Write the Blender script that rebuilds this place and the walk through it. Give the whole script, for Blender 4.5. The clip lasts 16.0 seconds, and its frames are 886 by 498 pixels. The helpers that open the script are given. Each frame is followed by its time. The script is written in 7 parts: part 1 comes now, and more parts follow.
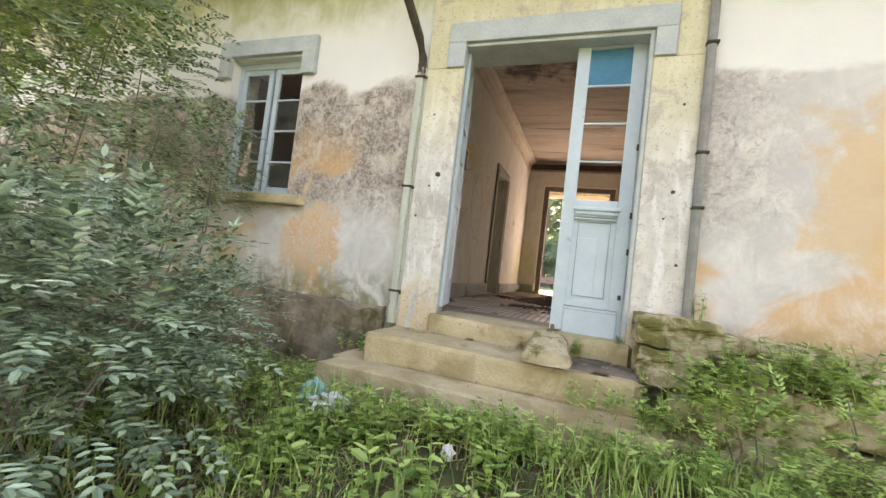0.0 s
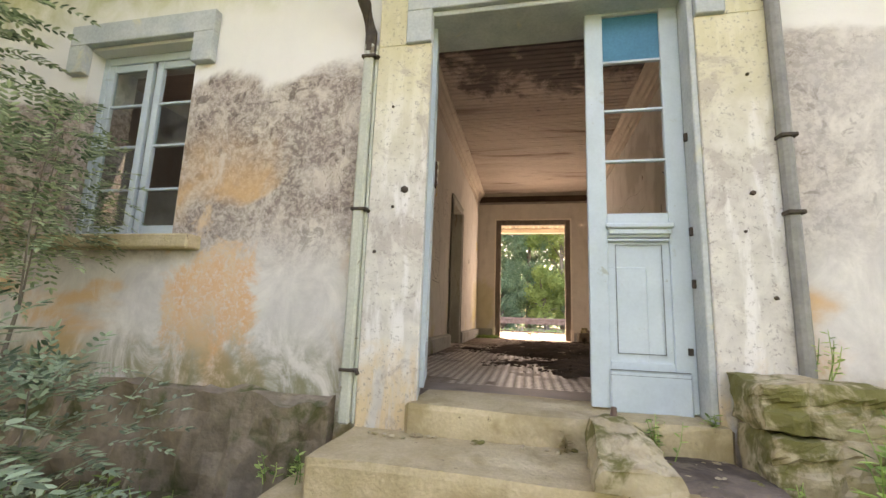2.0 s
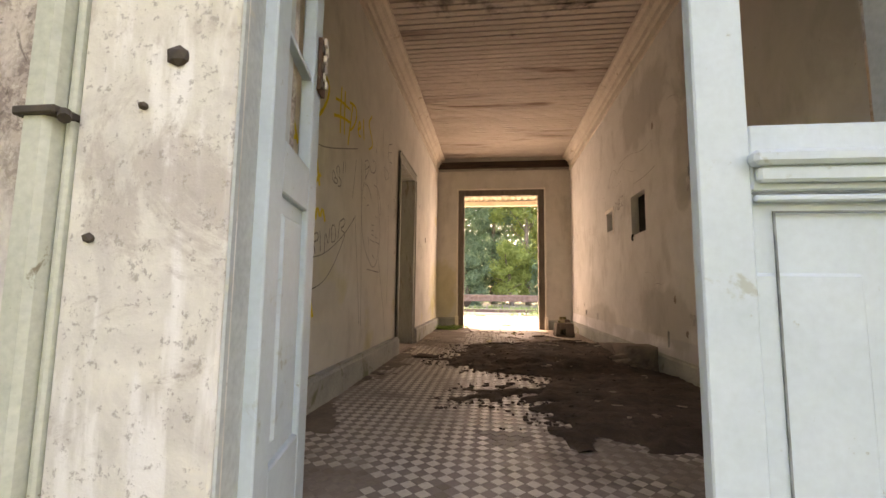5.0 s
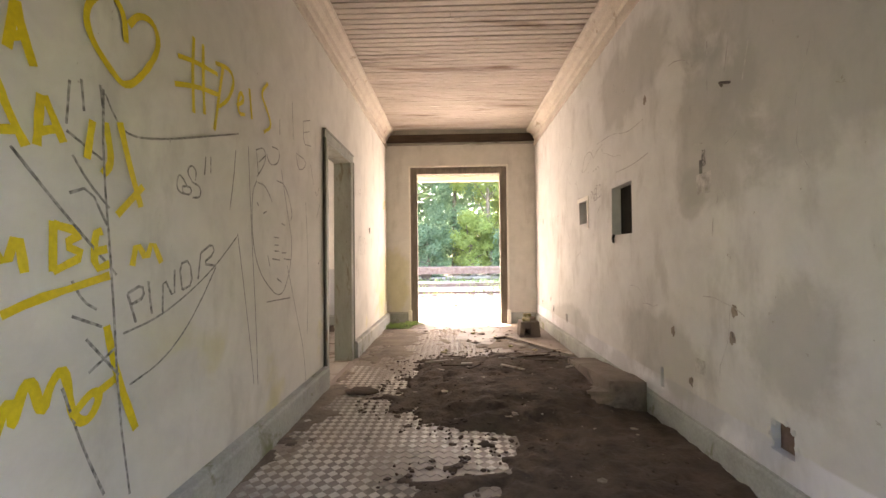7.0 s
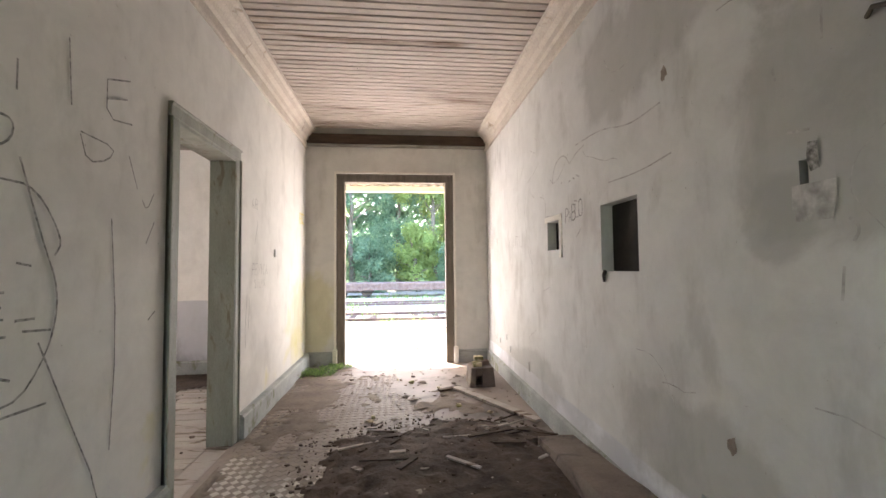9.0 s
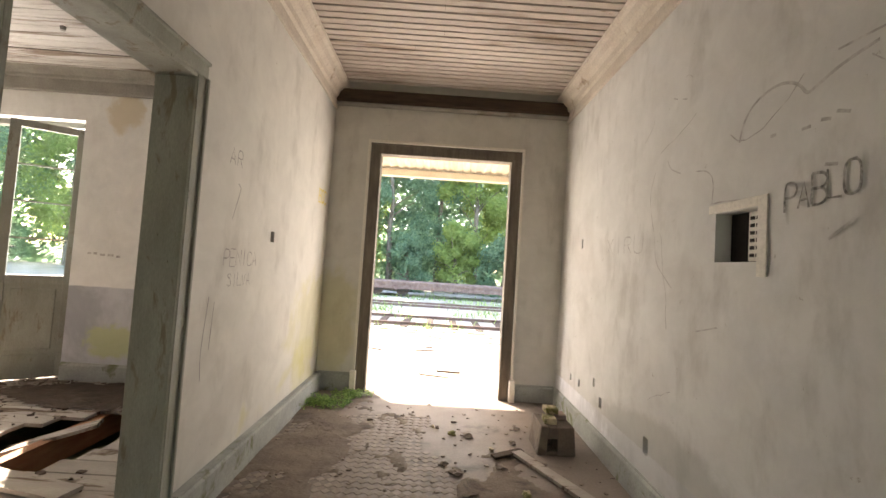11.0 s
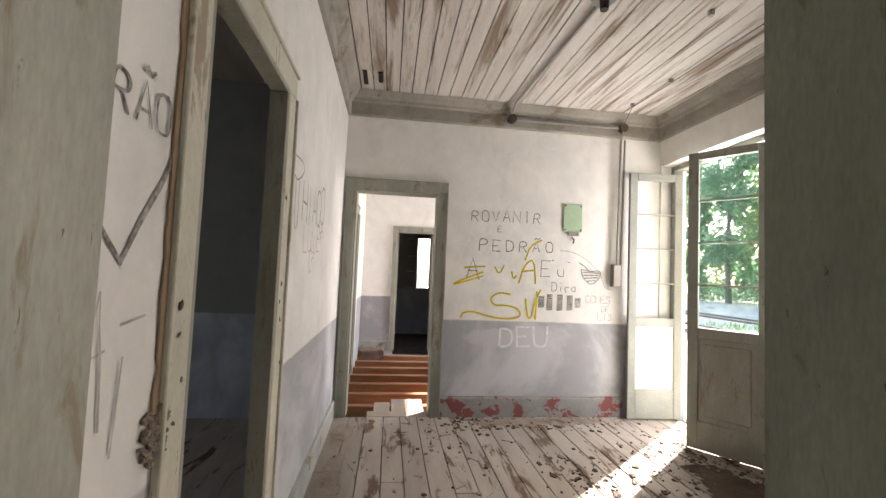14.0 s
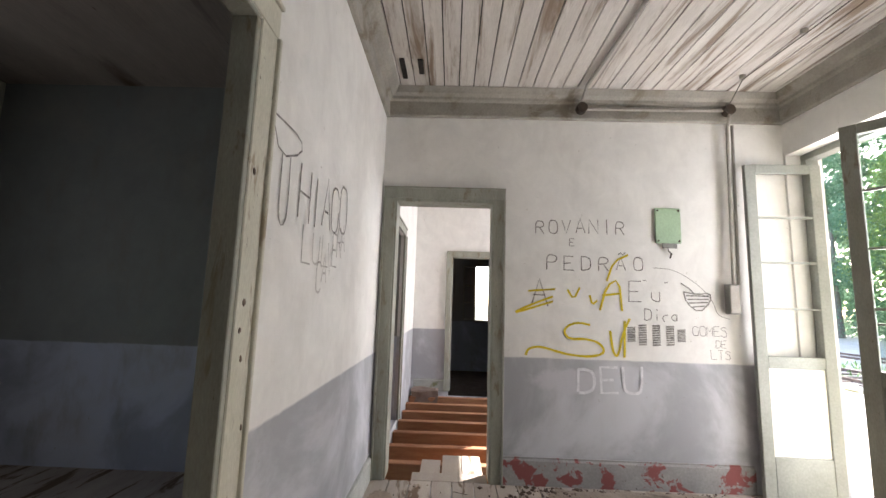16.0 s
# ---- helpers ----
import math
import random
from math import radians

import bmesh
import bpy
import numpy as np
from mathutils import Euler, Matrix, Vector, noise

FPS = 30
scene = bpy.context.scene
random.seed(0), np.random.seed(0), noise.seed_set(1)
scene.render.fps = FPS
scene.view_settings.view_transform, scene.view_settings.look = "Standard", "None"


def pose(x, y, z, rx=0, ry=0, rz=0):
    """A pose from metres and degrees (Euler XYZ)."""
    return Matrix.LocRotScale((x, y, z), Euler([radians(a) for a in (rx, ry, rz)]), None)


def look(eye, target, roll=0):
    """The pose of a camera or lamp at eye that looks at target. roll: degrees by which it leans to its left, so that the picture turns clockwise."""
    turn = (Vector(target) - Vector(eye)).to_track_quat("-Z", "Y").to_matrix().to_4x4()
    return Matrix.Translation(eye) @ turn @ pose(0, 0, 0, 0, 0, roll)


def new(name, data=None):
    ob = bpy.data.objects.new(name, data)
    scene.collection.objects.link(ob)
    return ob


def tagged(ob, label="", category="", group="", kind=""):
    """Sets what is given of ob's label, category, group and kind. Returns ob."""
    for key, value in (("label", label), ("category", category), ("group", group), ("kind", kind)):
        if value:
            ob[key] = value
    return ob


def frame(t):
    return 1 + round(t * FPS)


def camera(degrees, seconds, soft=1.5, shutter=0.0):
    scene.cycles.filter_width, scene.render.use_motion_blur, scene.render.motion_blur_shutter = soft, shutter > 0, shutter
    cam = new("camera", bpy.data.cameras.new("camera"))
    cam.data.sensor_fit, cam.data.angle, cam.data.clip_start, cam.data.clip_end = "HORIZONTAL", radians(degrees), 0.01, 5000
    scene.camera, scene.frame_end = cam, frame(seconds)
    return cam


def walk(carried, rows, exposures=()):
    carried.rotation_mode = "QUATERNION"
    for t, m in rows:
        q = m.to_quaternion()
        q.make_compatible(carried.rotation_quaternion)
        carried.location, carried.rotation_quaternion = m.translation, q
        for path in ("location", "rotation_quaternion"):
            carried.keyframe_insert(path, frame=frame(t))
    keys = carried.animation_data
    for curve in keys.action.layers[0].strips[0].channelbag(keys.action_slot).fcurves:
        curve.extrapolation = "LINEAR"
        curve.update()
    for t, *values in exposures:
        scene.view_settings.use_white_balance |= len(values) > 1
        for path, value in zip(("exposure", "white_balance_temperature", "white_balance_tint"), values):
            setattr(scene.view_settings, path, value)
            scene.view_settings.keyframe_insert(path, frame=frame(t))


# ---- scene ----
cam = camera(93.8, 16.0)
PATH = [
    (0, (1.773, -3.237, 0.397), (1.086, -1.36, 0.481), 6.8),
    (0.5, (1.628, -2.982, 0.382), (0.677, -1.229, 0.536), 4.6),
    (1, (1.493, -2.659, 0.407), (0.547, -0.9, 0.506), 4.3),
    (1.5, (1.32, -2.44, 0.428), (0.638, -0.587, 0.749), 3.9),
    (2, (1.168, -2.223, 0.458), (0.765, -0.29, 0.774), 2.1),
    (2.5, (1.083, -1.842, 0.405), (0.817, 0.115, 0.721), 5.7),
    (3, (1.048, -1.604, 0.478), (0.751, 0.362, 0.691), 1.8),
    (3.5, (0.982, -1.369, 0.488), (0.942, 0.62, 0.692), 4.3),
    (4, (0.948, -1.208, 0.563), (0.923, 0.785, 0.734), 0.9),
    (4.2, (0.97, -1.116, 0.572), (0.833, 0.862, 0.835), 2.7),
    (6.3, (1.183, -0.089, 0.991), (0.885, 1.887, 1.066), -1.1),
    (6.5, (1.185, 0.005, 1.008), (0.94, 1.985, 1.152), 0.5),
    (7, (1.184, 0.203, 1.162), (1.129, 2.202, 1.199), -0.6),
    (7.5, (1.242, 0.506, 1.254), (1.132, 2.496, 1.429), 1.3),
    (8, (1.287, 0.744, 1.37), (1.078, 2.726, 1.54), -1.5),
    (8.5, (1.294, 1.096, 1.382), (1.453, 3.082, 1.559), 1.0),
    (8.7, (1.32, 1.227, 1.366), (1.531, 3.213, 1.456), -0.5),
    (10.8, (1.263, 2.75, 1.406), (1.329, 4.747, 1.5), 2.8),
    (11, (1.236, 2.891, 1.392), (1.258, 4.889, 1.483), 3.7),
    (11.5, (1.085, 3.258, 1.417), (0.796, 5.232, 1.557), 3.2),
    (12, (0.975, 3.592, 1.438), (-0.162, 5.23, 1.597), 5.0),
    (12.5, (0.768, 3.845, 1.431), (-0.802, 5.074, 1.587), 5.2),
    (13, (0.526, 4.034, 1.439), (-1.127, 5.142, 1.63), 4.5),
    (13.1, (0.56, 4.036, 1.422), (-1.122, 5.1, 1.615), 4.1),
    (13.5, (0.396, 4.224, 1.447), (-1.46, 4.943, 1.635), 4.8),
    (14, (0.337, 4.351, 1.442), (-1.644, 4.599, 1.553), 2.4),
    (14.5, (0.254, 4.384, 1.41), (-1.74, 4.537, 1.448), 1.9),
    (15, (0.06, 4.421, 1.382), (-1.937, 4.518, 1.44), 2.7),
    (15.5, (-0.159, 4.426, 1.401), (-2.151, 4.4, 1.578), 1.6),
    (16, (-0.412, 4.468, 1.374), (-2.394, 4.422, 1.635), 1.8),
]
walk(cam, [(t, look(eye, target, roll)) for t, eye, target, roll in PATH],
     exposures=[(0.0, 3.35, 9600, 31), (1.0, 3.35, 9600, 31), (3.0, 3.2, 10200, 34), (4.2, 3.2, 10200, 34), (6.3, 4.1, 12000, 38), (6.6, 4.25, 10800, 35), (7.0, 4.4, 8300, 27), (8.0, 4.4, 6700, 21), (8.7, 4.25, 6700, 21), (11.0, 3.55, 7500, 18), (11.5, 3.25, 7500, 17), (13.0, 3.4, 7200, 17), (14.0, 3.35, 6900, 16), (16.0, 3.2, 6500, 15)])

# ---- light: sun from over the platform, clear sky ----
SUN_FROM = Vector((-0.78, 1.0, 0.88)).normalized()
world = bpy.data.worlds.new("sky")
scene.world = world
world.use_nodes = True
wn = world.node_tree.nodes
sky = wn.new("ShaderNodeTexSky")
sky.sky_type, sky.sun_disc = "NISHITA", False
sky.sun_elevation = math.asin(SUN_FROM.z)
sky.sun_rotation = math.atan2(SUN_FROM.x, SUN_FROM.y)
sky.dust_density = 2.0
wn["Background"].inputs[1].default_value = 0.15
world.node_tree.links.new(sky.outputs[0], wn["Background"].inputs[0])
sun = new("sun", bpy.data.lights.new("sun", "SUN"))
sun.data.energy, sun.data.angle, sun.data.color = 3.6, radians(0.5), (1.0, 0.94, 0.84)
sun.matrix_basis = look((0, 0, 20), Vector((0, 0, 20)) - SUN_FROM)


# area lamps added in the openings to strengthen the skylight entering there
def opening_light(at, target, w, h, watts):
    lamp = new("sky_fill_lamp", bpy.data.lights.new("sky_fill_lamp", "AREA"))
    lamp.data.shape, lamp.data.size, lamp.data.size_y, lamp.data.energy = "RECTANGLE", w, h, watts
    lamp.data.color = (0.95, 0.97, 1.0)
    lamp.matrix_basis = look(at, target)


opening_light((1.265, 7.545, 1.35), (1.265, 0, 1.2), 1.4, 2.4, 3.2)
opening_light((-3.15, 7.62, 1.4), (-1.1, 3.9, 1.25), 0.95, 2.4, 8.2)
opening_light((-1.78, 0.46, 1.8), (-2.2, 4, 1.0), 0.9, 1.4, 0.75)
opening_light((-6.45, 7.545, 1.3), (-6.45, 0, 1.3), 1.0, 2.4, 14)

# ---- materials ----
def nodes_of(name):
    m = bpy.data.materials.new(name)
    m.use_nodes = True
    return m, m.node_tree.nodes, m.node_tree.links, m.node_tree.nodes["Principled BSDF"]


def noise_node(n, l, coord, scale, detail=4.0, rough=0.55, dist=0.0):
    t = n.new("ShaderNodeTexNoise")
    t.inputs["Scale"].default_value, t.inputs["Detail"].default_value = scale, detail
    t.inputs["Roughness"].default_value, t.inputs["Distortion"].default_value = rough, dist
    l.new(coord, t.inputs["Vector"])
    return t.outputs["Fac"]


def ramp(n, l, fac, a, b, smooth=False):
    r = n.new("ShaderNodeMapRange")
    r.inputs["From Min"].default_value, r.inputs["From Max"].default_value = a, b
    r.interpolation_type = "SMOOTHSTEP" if smooth else "LINEAR"
    l.new(fac, r.inputs["Value"])
    return r.outputs["Result"]


def math_node(n, l, op, a, b):
    m = n.new("ShaderNodeMath")
    m.operation = op
    for s, v in zip(m.inputs, (a, b)):
        if isinstance(v, (int, float)):
            s.default_value = v
        else:
            l.new(v, s)
    return m.outputs[0]


def mixc(n, l, fac, a, b):
    m = n.new("ShaderNodeMix")
    m.data_type = "RGBA"
    if isinstance(fac, (int, float)):
        m.inputs[0].default_value = fac
    else:
        l.new(fac, m.inputs[0])
    for s, v in ((m.inputs[6], a), (m.inputs[7], b)):
        if isinstance(v, tuple):
            s.default_value = (*v, 1)
        else:
            l.new(v, s)
    return m.outputs[2]


def bump_of(n, l, bsdf, height, strength, distance):
    b = n.new("ShaderNodeBump")
    b.inputs["Strength"].default_value, b.inputs["Distance"].default_value = strength, distance
    l.new(height, b.inputs["Height"])
    l.new(b.outputs[0], bsdf.inputs["Normal"])


def world_pos(n):
    return n.new("ShaderNodeNewGeometry").outputs["Position"]


def front_pos(n, l):
    """Place on the street front, in the front's own measure."""
    mp = n.new("ShaderNodeMapping")
    mp.vector_type = "TEXTURE"
    mp.inputs["Location"].default_value = (0.10, 0.0, -0.044)
    mp.inputs["Scale"].default_value = (0.90, 0.90, 0.91)
    l.new(world_pos(n), mp.inputs["Vector"])
    return mp.outputs[0]


def blob(n, l, pos, at, size, ragged=0.6, scale=3.0):
    """A patch with an uneven outline round one place on a wall: 1 inside, 0 outside."""
    mp = n.new("ShaderNodeMapping")
    mp.inputs["Scale"].default_value = tuple(1 / v for v in size)
    mp.inputs["Location"].default_value = tuple(-a / v for a, v in zip(at, size))
    l.new(pos, mp.inputs["Vector"])
    ln = n.new("ShaderNodeVectorMath")
    ln.operation = "LENGTH"
    l.new(mp.outputs[0], ln.inputs[0])
    j = math_node(n, l, "MULTIPLY", math_node(n, l, "SUBTRACT", noise_node(n, l, pos, scale, 7, 0.65, 0.4), 0.5), ragged * 4)
    return ramp(n, l, math_node(n, l, "ADD", ln.outputs["Value"], j), 1.15, 0.75, True)


def surf(name, base, alt, scale=3.0, stain=None, stain_at=(0.58, 0.7), stain_scale=1.5, rough=0.85, bump=0.4, grain=60.0,
         depth=0.003, metal=0.0, vary=0.0, stretch=None, speck=None, spec=0.3, fleck=0.8, patch=None):
    """Two-tone grain, blotched stains with soft edges, fine relief, all in metres."""
    m, n, l, b = nodes_of(name)
    pos = world_pos(n)
    if stretch:
        mp = n.new("ShaderNodeMapping")
        mp.inputs["Scale"].default_value = stretch
        l.new(pos, mp.inputs["Vector"])
        pos = mp.outputs[0]
    col = mixc(n, l, ramp(n, l, noise_node(n, l, pos, scale, 6), 0.32, 0.68), base, alt)
    fine = noise_node(n, l, pos, grain, 3)
    dark = mixc(n, l, ramp(n, l, fine, 0.25, 0.75), (0.82, 0.82, 0.82), (1.1, 1.1, 1.1))
    mul = n.new("ShaderNodeMix")
    mul.data_type, mul.blend_type = "RGBA", "MULTIPLY"
    mul.inputs[0].default_value = fleck
    l.new(col, mul.inputs[6]), l.new(dark, mul.inputs[7])
    col = mul.outputs[2]
    if stain:
        k = ramp(n, l, noise_node(n, l, pos, stain_scale, 8, 0.65, 0.6), *stain_at, True)
        col = mixc(n, l, k, col, stain)
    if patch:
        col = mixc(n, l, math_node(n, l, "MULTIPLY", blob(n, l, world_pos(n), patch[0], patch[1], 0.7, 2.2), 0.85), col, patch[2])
    if speck:
        k = ramp(n, l, noise_node(n, l, pos, 22, 5, 0.7), 0.66, 0.7)
        col = mixc(n, l, k, col, speck)
    if vary:
        oi = n.new("ShaderNodeObjectInfo").outputs["Random"]
        f = math_node(n, l, "MULTIPLY", oi, vary)
        col = mixc(n, l, f, col, tuple(c * 0.4 for c in base))
    l.new(col, b.inputs["Base Color"])
    b.inputs["Roughness"].default_value, b.inputs["Metallic"].default_value = rough, metal
    b.inputs["Specular IOR Level"].default_value = spec
    if bump:
        h = math_node(n, l, "ADD", noise_node(n, l, pos, grain * 0.35, 5), math_node(n, l, "MULTIPLY", fine, 0.5))
        bump_of(n, l, b, h, bump, depth)
    return m


def facade_plaster():
    """Lime plaster with lichen, ochre patches where paint fell off, moss toward the ground and streaks."""
    m, n, l, b = nodes_of("facade_plaster")
    pos = front_pos(n, l)
    sep = n.new("ShaderNodeSeparateXYZ")
    l.new(pos, sep.inputs[0])
    x, z = sep.outputs["X"], sep.outputs["Z"]
    big = noise_node(n, l, pos, 1.1, 6, 0.6, 0.4)
    mp = n.new("ShaderNodeMapping")
    mp.inputs["Scale"].default_value = (1, 1, 0.75)
    l.new(pos, mp.inputs["Vector"])
    mid = noise_node(n, l, mp.outputs[0], 3.6, 9, 0.72, 0.6)
    fine = noise_node(n, l, pos, 26.0, 8, 0.75, 0.3)
    col = mixc(n, l, ramp(n, l, mid, 0.35, 0.65), (0.68, 0.66, 0.62), (0.50, 0.485, 0.47))
    zj = math_node(n, l, "ADD", z, math_node(n, l, "MULTIPLY", math_node(n, l, "SUBTRACT", big, 0.5), 0.6))
    # grey-violet lichen band across the middle height
    band = math_node(n, l, "MULTIPLY", ramp(n, l, zj, 0.75, 1.25, True), ramp(n, l, zj, 2.28, 2.16, True))
    leftward = ramp(n, l, math_node(n, l, "ADD", x, math_node(n, l, "MULTIPLY", mid, 2.0)), 4.2, 2.7, True)
    col = mixc(n, l, math_node(n, l, "MULTIPLY", math_node(n, l, "MULTIPLY", band, leftward), 0.7), col, mixc(n, l, ramp(n, l, big, 0.4, 0.6), (0.50, 0.42, 0.36), (0.56, 0.50, 0.43)))
    band = math_node(n, l, "MULTIPLY", band, ramp(n, l, math_node(n, l, "ADD", x, math_node(n, l, "MULTIPLY", mid, 2.0)), 4.6, 2.9, True))
    lich = math_node(n, l, "MULTIPLY", band, ramp(n, l, mid, 0.34, 0.56, True))
    col = mixc(n, l, math_node(n, l, "MULTIPLY", lich, 0.6), col, (0.34, 0.27, 0.24))
    spots = math_node(n, l, "MULTIPLY", lich, ramp(n, l, fine, 0.44, 0.54, True))
    col = mixc(n, l, math_node(n, l, "MULTIPLY", spots, 0.6), col, (0.12, 0.09, 0.08))
    scab = math_node(n, l, "MULTIPLY", band, ramp(n, l, noise_node(n, l, pos, 9.0, 7, 0.7, 0.8), 0.56, 0.62, True))
    col = mixc(n, l, math_node(n, l, "MULTIPLY", scab, 0.65), col, (0.10, 0.078, 0.07))
    pale = math_node(n, l, "MULTIPLY", band, ramp(n, l, noise_node(n, l, pos, 38.0, 6, 0.75, 0.4), 0.55, 0.62, True))
    col = mixc(n, l, math_node(n, l, "MULTIPLY", pale, 0.6), col, (0.62, 0.57, 0.50))
    # bare ochre undercoat
    patch = noise_node(n, l, pos, 0.9, 5, 0.55, 0.8)
    och = math_node(n, l, "MULTIPLY", ramp(n, l, patch, 0.51, 0.62, True), ramp(n, l, zj, 2.0, 1.3, True))
    col = mixc(n, l, math_node(n, l, "MULTIPLY", math_node(n, l, "MULTIPLY", och, ramp(n, l, mid, 0.25, 0.55)), 0.85), col, (0.64, 0.39, 0.20))
    big_patch = blob(n, l, pos, (-1.0, 0.03, 0.60), (0.36, 1.0, 0.46), 0.7, 3.4)
    col = mixc(n, l, math_node(n, l, "MULTIPLY", math_node(n, l, "MULTIPLY", big_patch, ramp(n, l, fine, 0.3, 0.52)), 0.85), col, mixc(n, l, ramp(n, l, mid, 0.35, 0.6), (0.66, 0.33, 0.14), (0.66, 0.48, 0.32)))
    side_patch = blob(n, l, pos, (3.75, 0.03, 1.32), (0.50, 1.0, 0.75), 0.6, 2.4)
    col = mixc(n, l, math_node(n, l, "MULTIPLY", side_patch, 0.75), col, (0.64, 0.44, 0.25))
    # fresh white wash high up, yellow-green algae at the top
    hi = ramp(n, l, zj, 2.18, 2.28, True)
    col = mixc(n, l, math_node(n, l, "MULTIPLY", hi, 0.85), col, (0.76, 0.76, 0.73))
    alg = math_node(n, l, "MULTIPLY", ramp(n, l, zj, 2.65, 3.1, True), ramp(n, l, mid, 0.3, 0.6))
    col = mixc(n, l, math_node(n, l, "MULTIPLY", alg, 0.7), col, (0.42, 0.44, 0.20))
    # damp moss at the base
    low = ramp(n, l, zj, 0.5, 0.05, True)
    moss = math_node(n, l, "MULTIPLY", low, ramp(n, l, mid, 0.38, 0.6, True))
    col = mixc(n, l, math_node(n, l, "MULTIPLY", moss, 0.85), col, (0.20, 0.20, 0.10))
    l.new(col, b.inputs["Base Color"])
    b.inputs["Roughness"].default_value = 0.93
    b.inputs["Specular IOR Level"].default_value = 0.2
    bump_of(n, l, b, math_node(n, l, "ADD", mid, math_node(n, l, "MULTIPLY", fine, 0.6)), 0.5, 0.008)
    return m


def pier_plaster():
    m, n, l, b = nodes_of("pier_plaster")
    pos = front_pos(n, l)
    sep = n.new("ShaderNodeSeparateXYZ")
    l.new(pos, sep.inputs[0])
    z = sep.outputs["Z"]
    mp = n.new("ShaderNodeMapping")
    mp.inputs["Scale"].default_value = (4, 4, 0.7)
    l.new(pos, mp.inputs["Vector"])
    streak = noise_node(n, l, mp.outputs[0], 2.0, 6, 0.6)
    mid = noise_node(n, l, pos, 5.0, 8, 0.7, 0.5)
    fine = noise_node(n, l, pos, 45.0, 5, 0.7)
    col = mixc(n, l, ramp(n, l, mid, 0.35, 0.65), (0.68, 0.66, 0.60), (0.50, 0.48, 0.45))
    col = mixc(n, l, ramp(n, l, streak, 0.5, 0.62, True), col, (0.72, 0.71, 0.69))
    yel = math_node(n, l, "MULTIPLY", ramp(n, l, math_node(n, l, "ADD", z, mid), 1.7, 2.9, True), 0.6)
    col = mixc(n, l, yel, col, (0.62, 0.56, 0.30))
    och = math_node(n, l, "MULTIPLY", ramp(n, l, math_node(n, l, "ADD", z, mid), 0.95, 0.5, True), ramp(n, l, streak, 0.42, 0.55, True))
    col = mixc(n, l, math_node(n, l, "MULTIPLY", och, 0.75), col, (0.62, 0.44, 0.22))
    col = mixc(n, l, math_node(n, l, "MULTIPLY", ramp(n, l, fine, 0.56, 0.66, True), 0.65), col, (0.25, 0.23, 0.21))
    gr = math_node(n, l, "MULTIPLY", ramp(n, l, noise_node(n, l, pos, 2.6, 8, 0.72, 0.7), 0.52, 0.6, True), 0.5)
    col = mixc(n, l, gr, col, (0.36, 0.31, 0.28))
    l.new(col, b.inputs["Base Color"])
    b.inputs["Roughness"].default_value = 0.93
    b.inputs["Specular IOR Level"].default_value = 0.2
    bump_of(n, l, b, math_node(n, l, "ADD", mid, math_node(n, l, "MULTIPLY", fine, 0.6)), 0.5, 0.006)
    return m


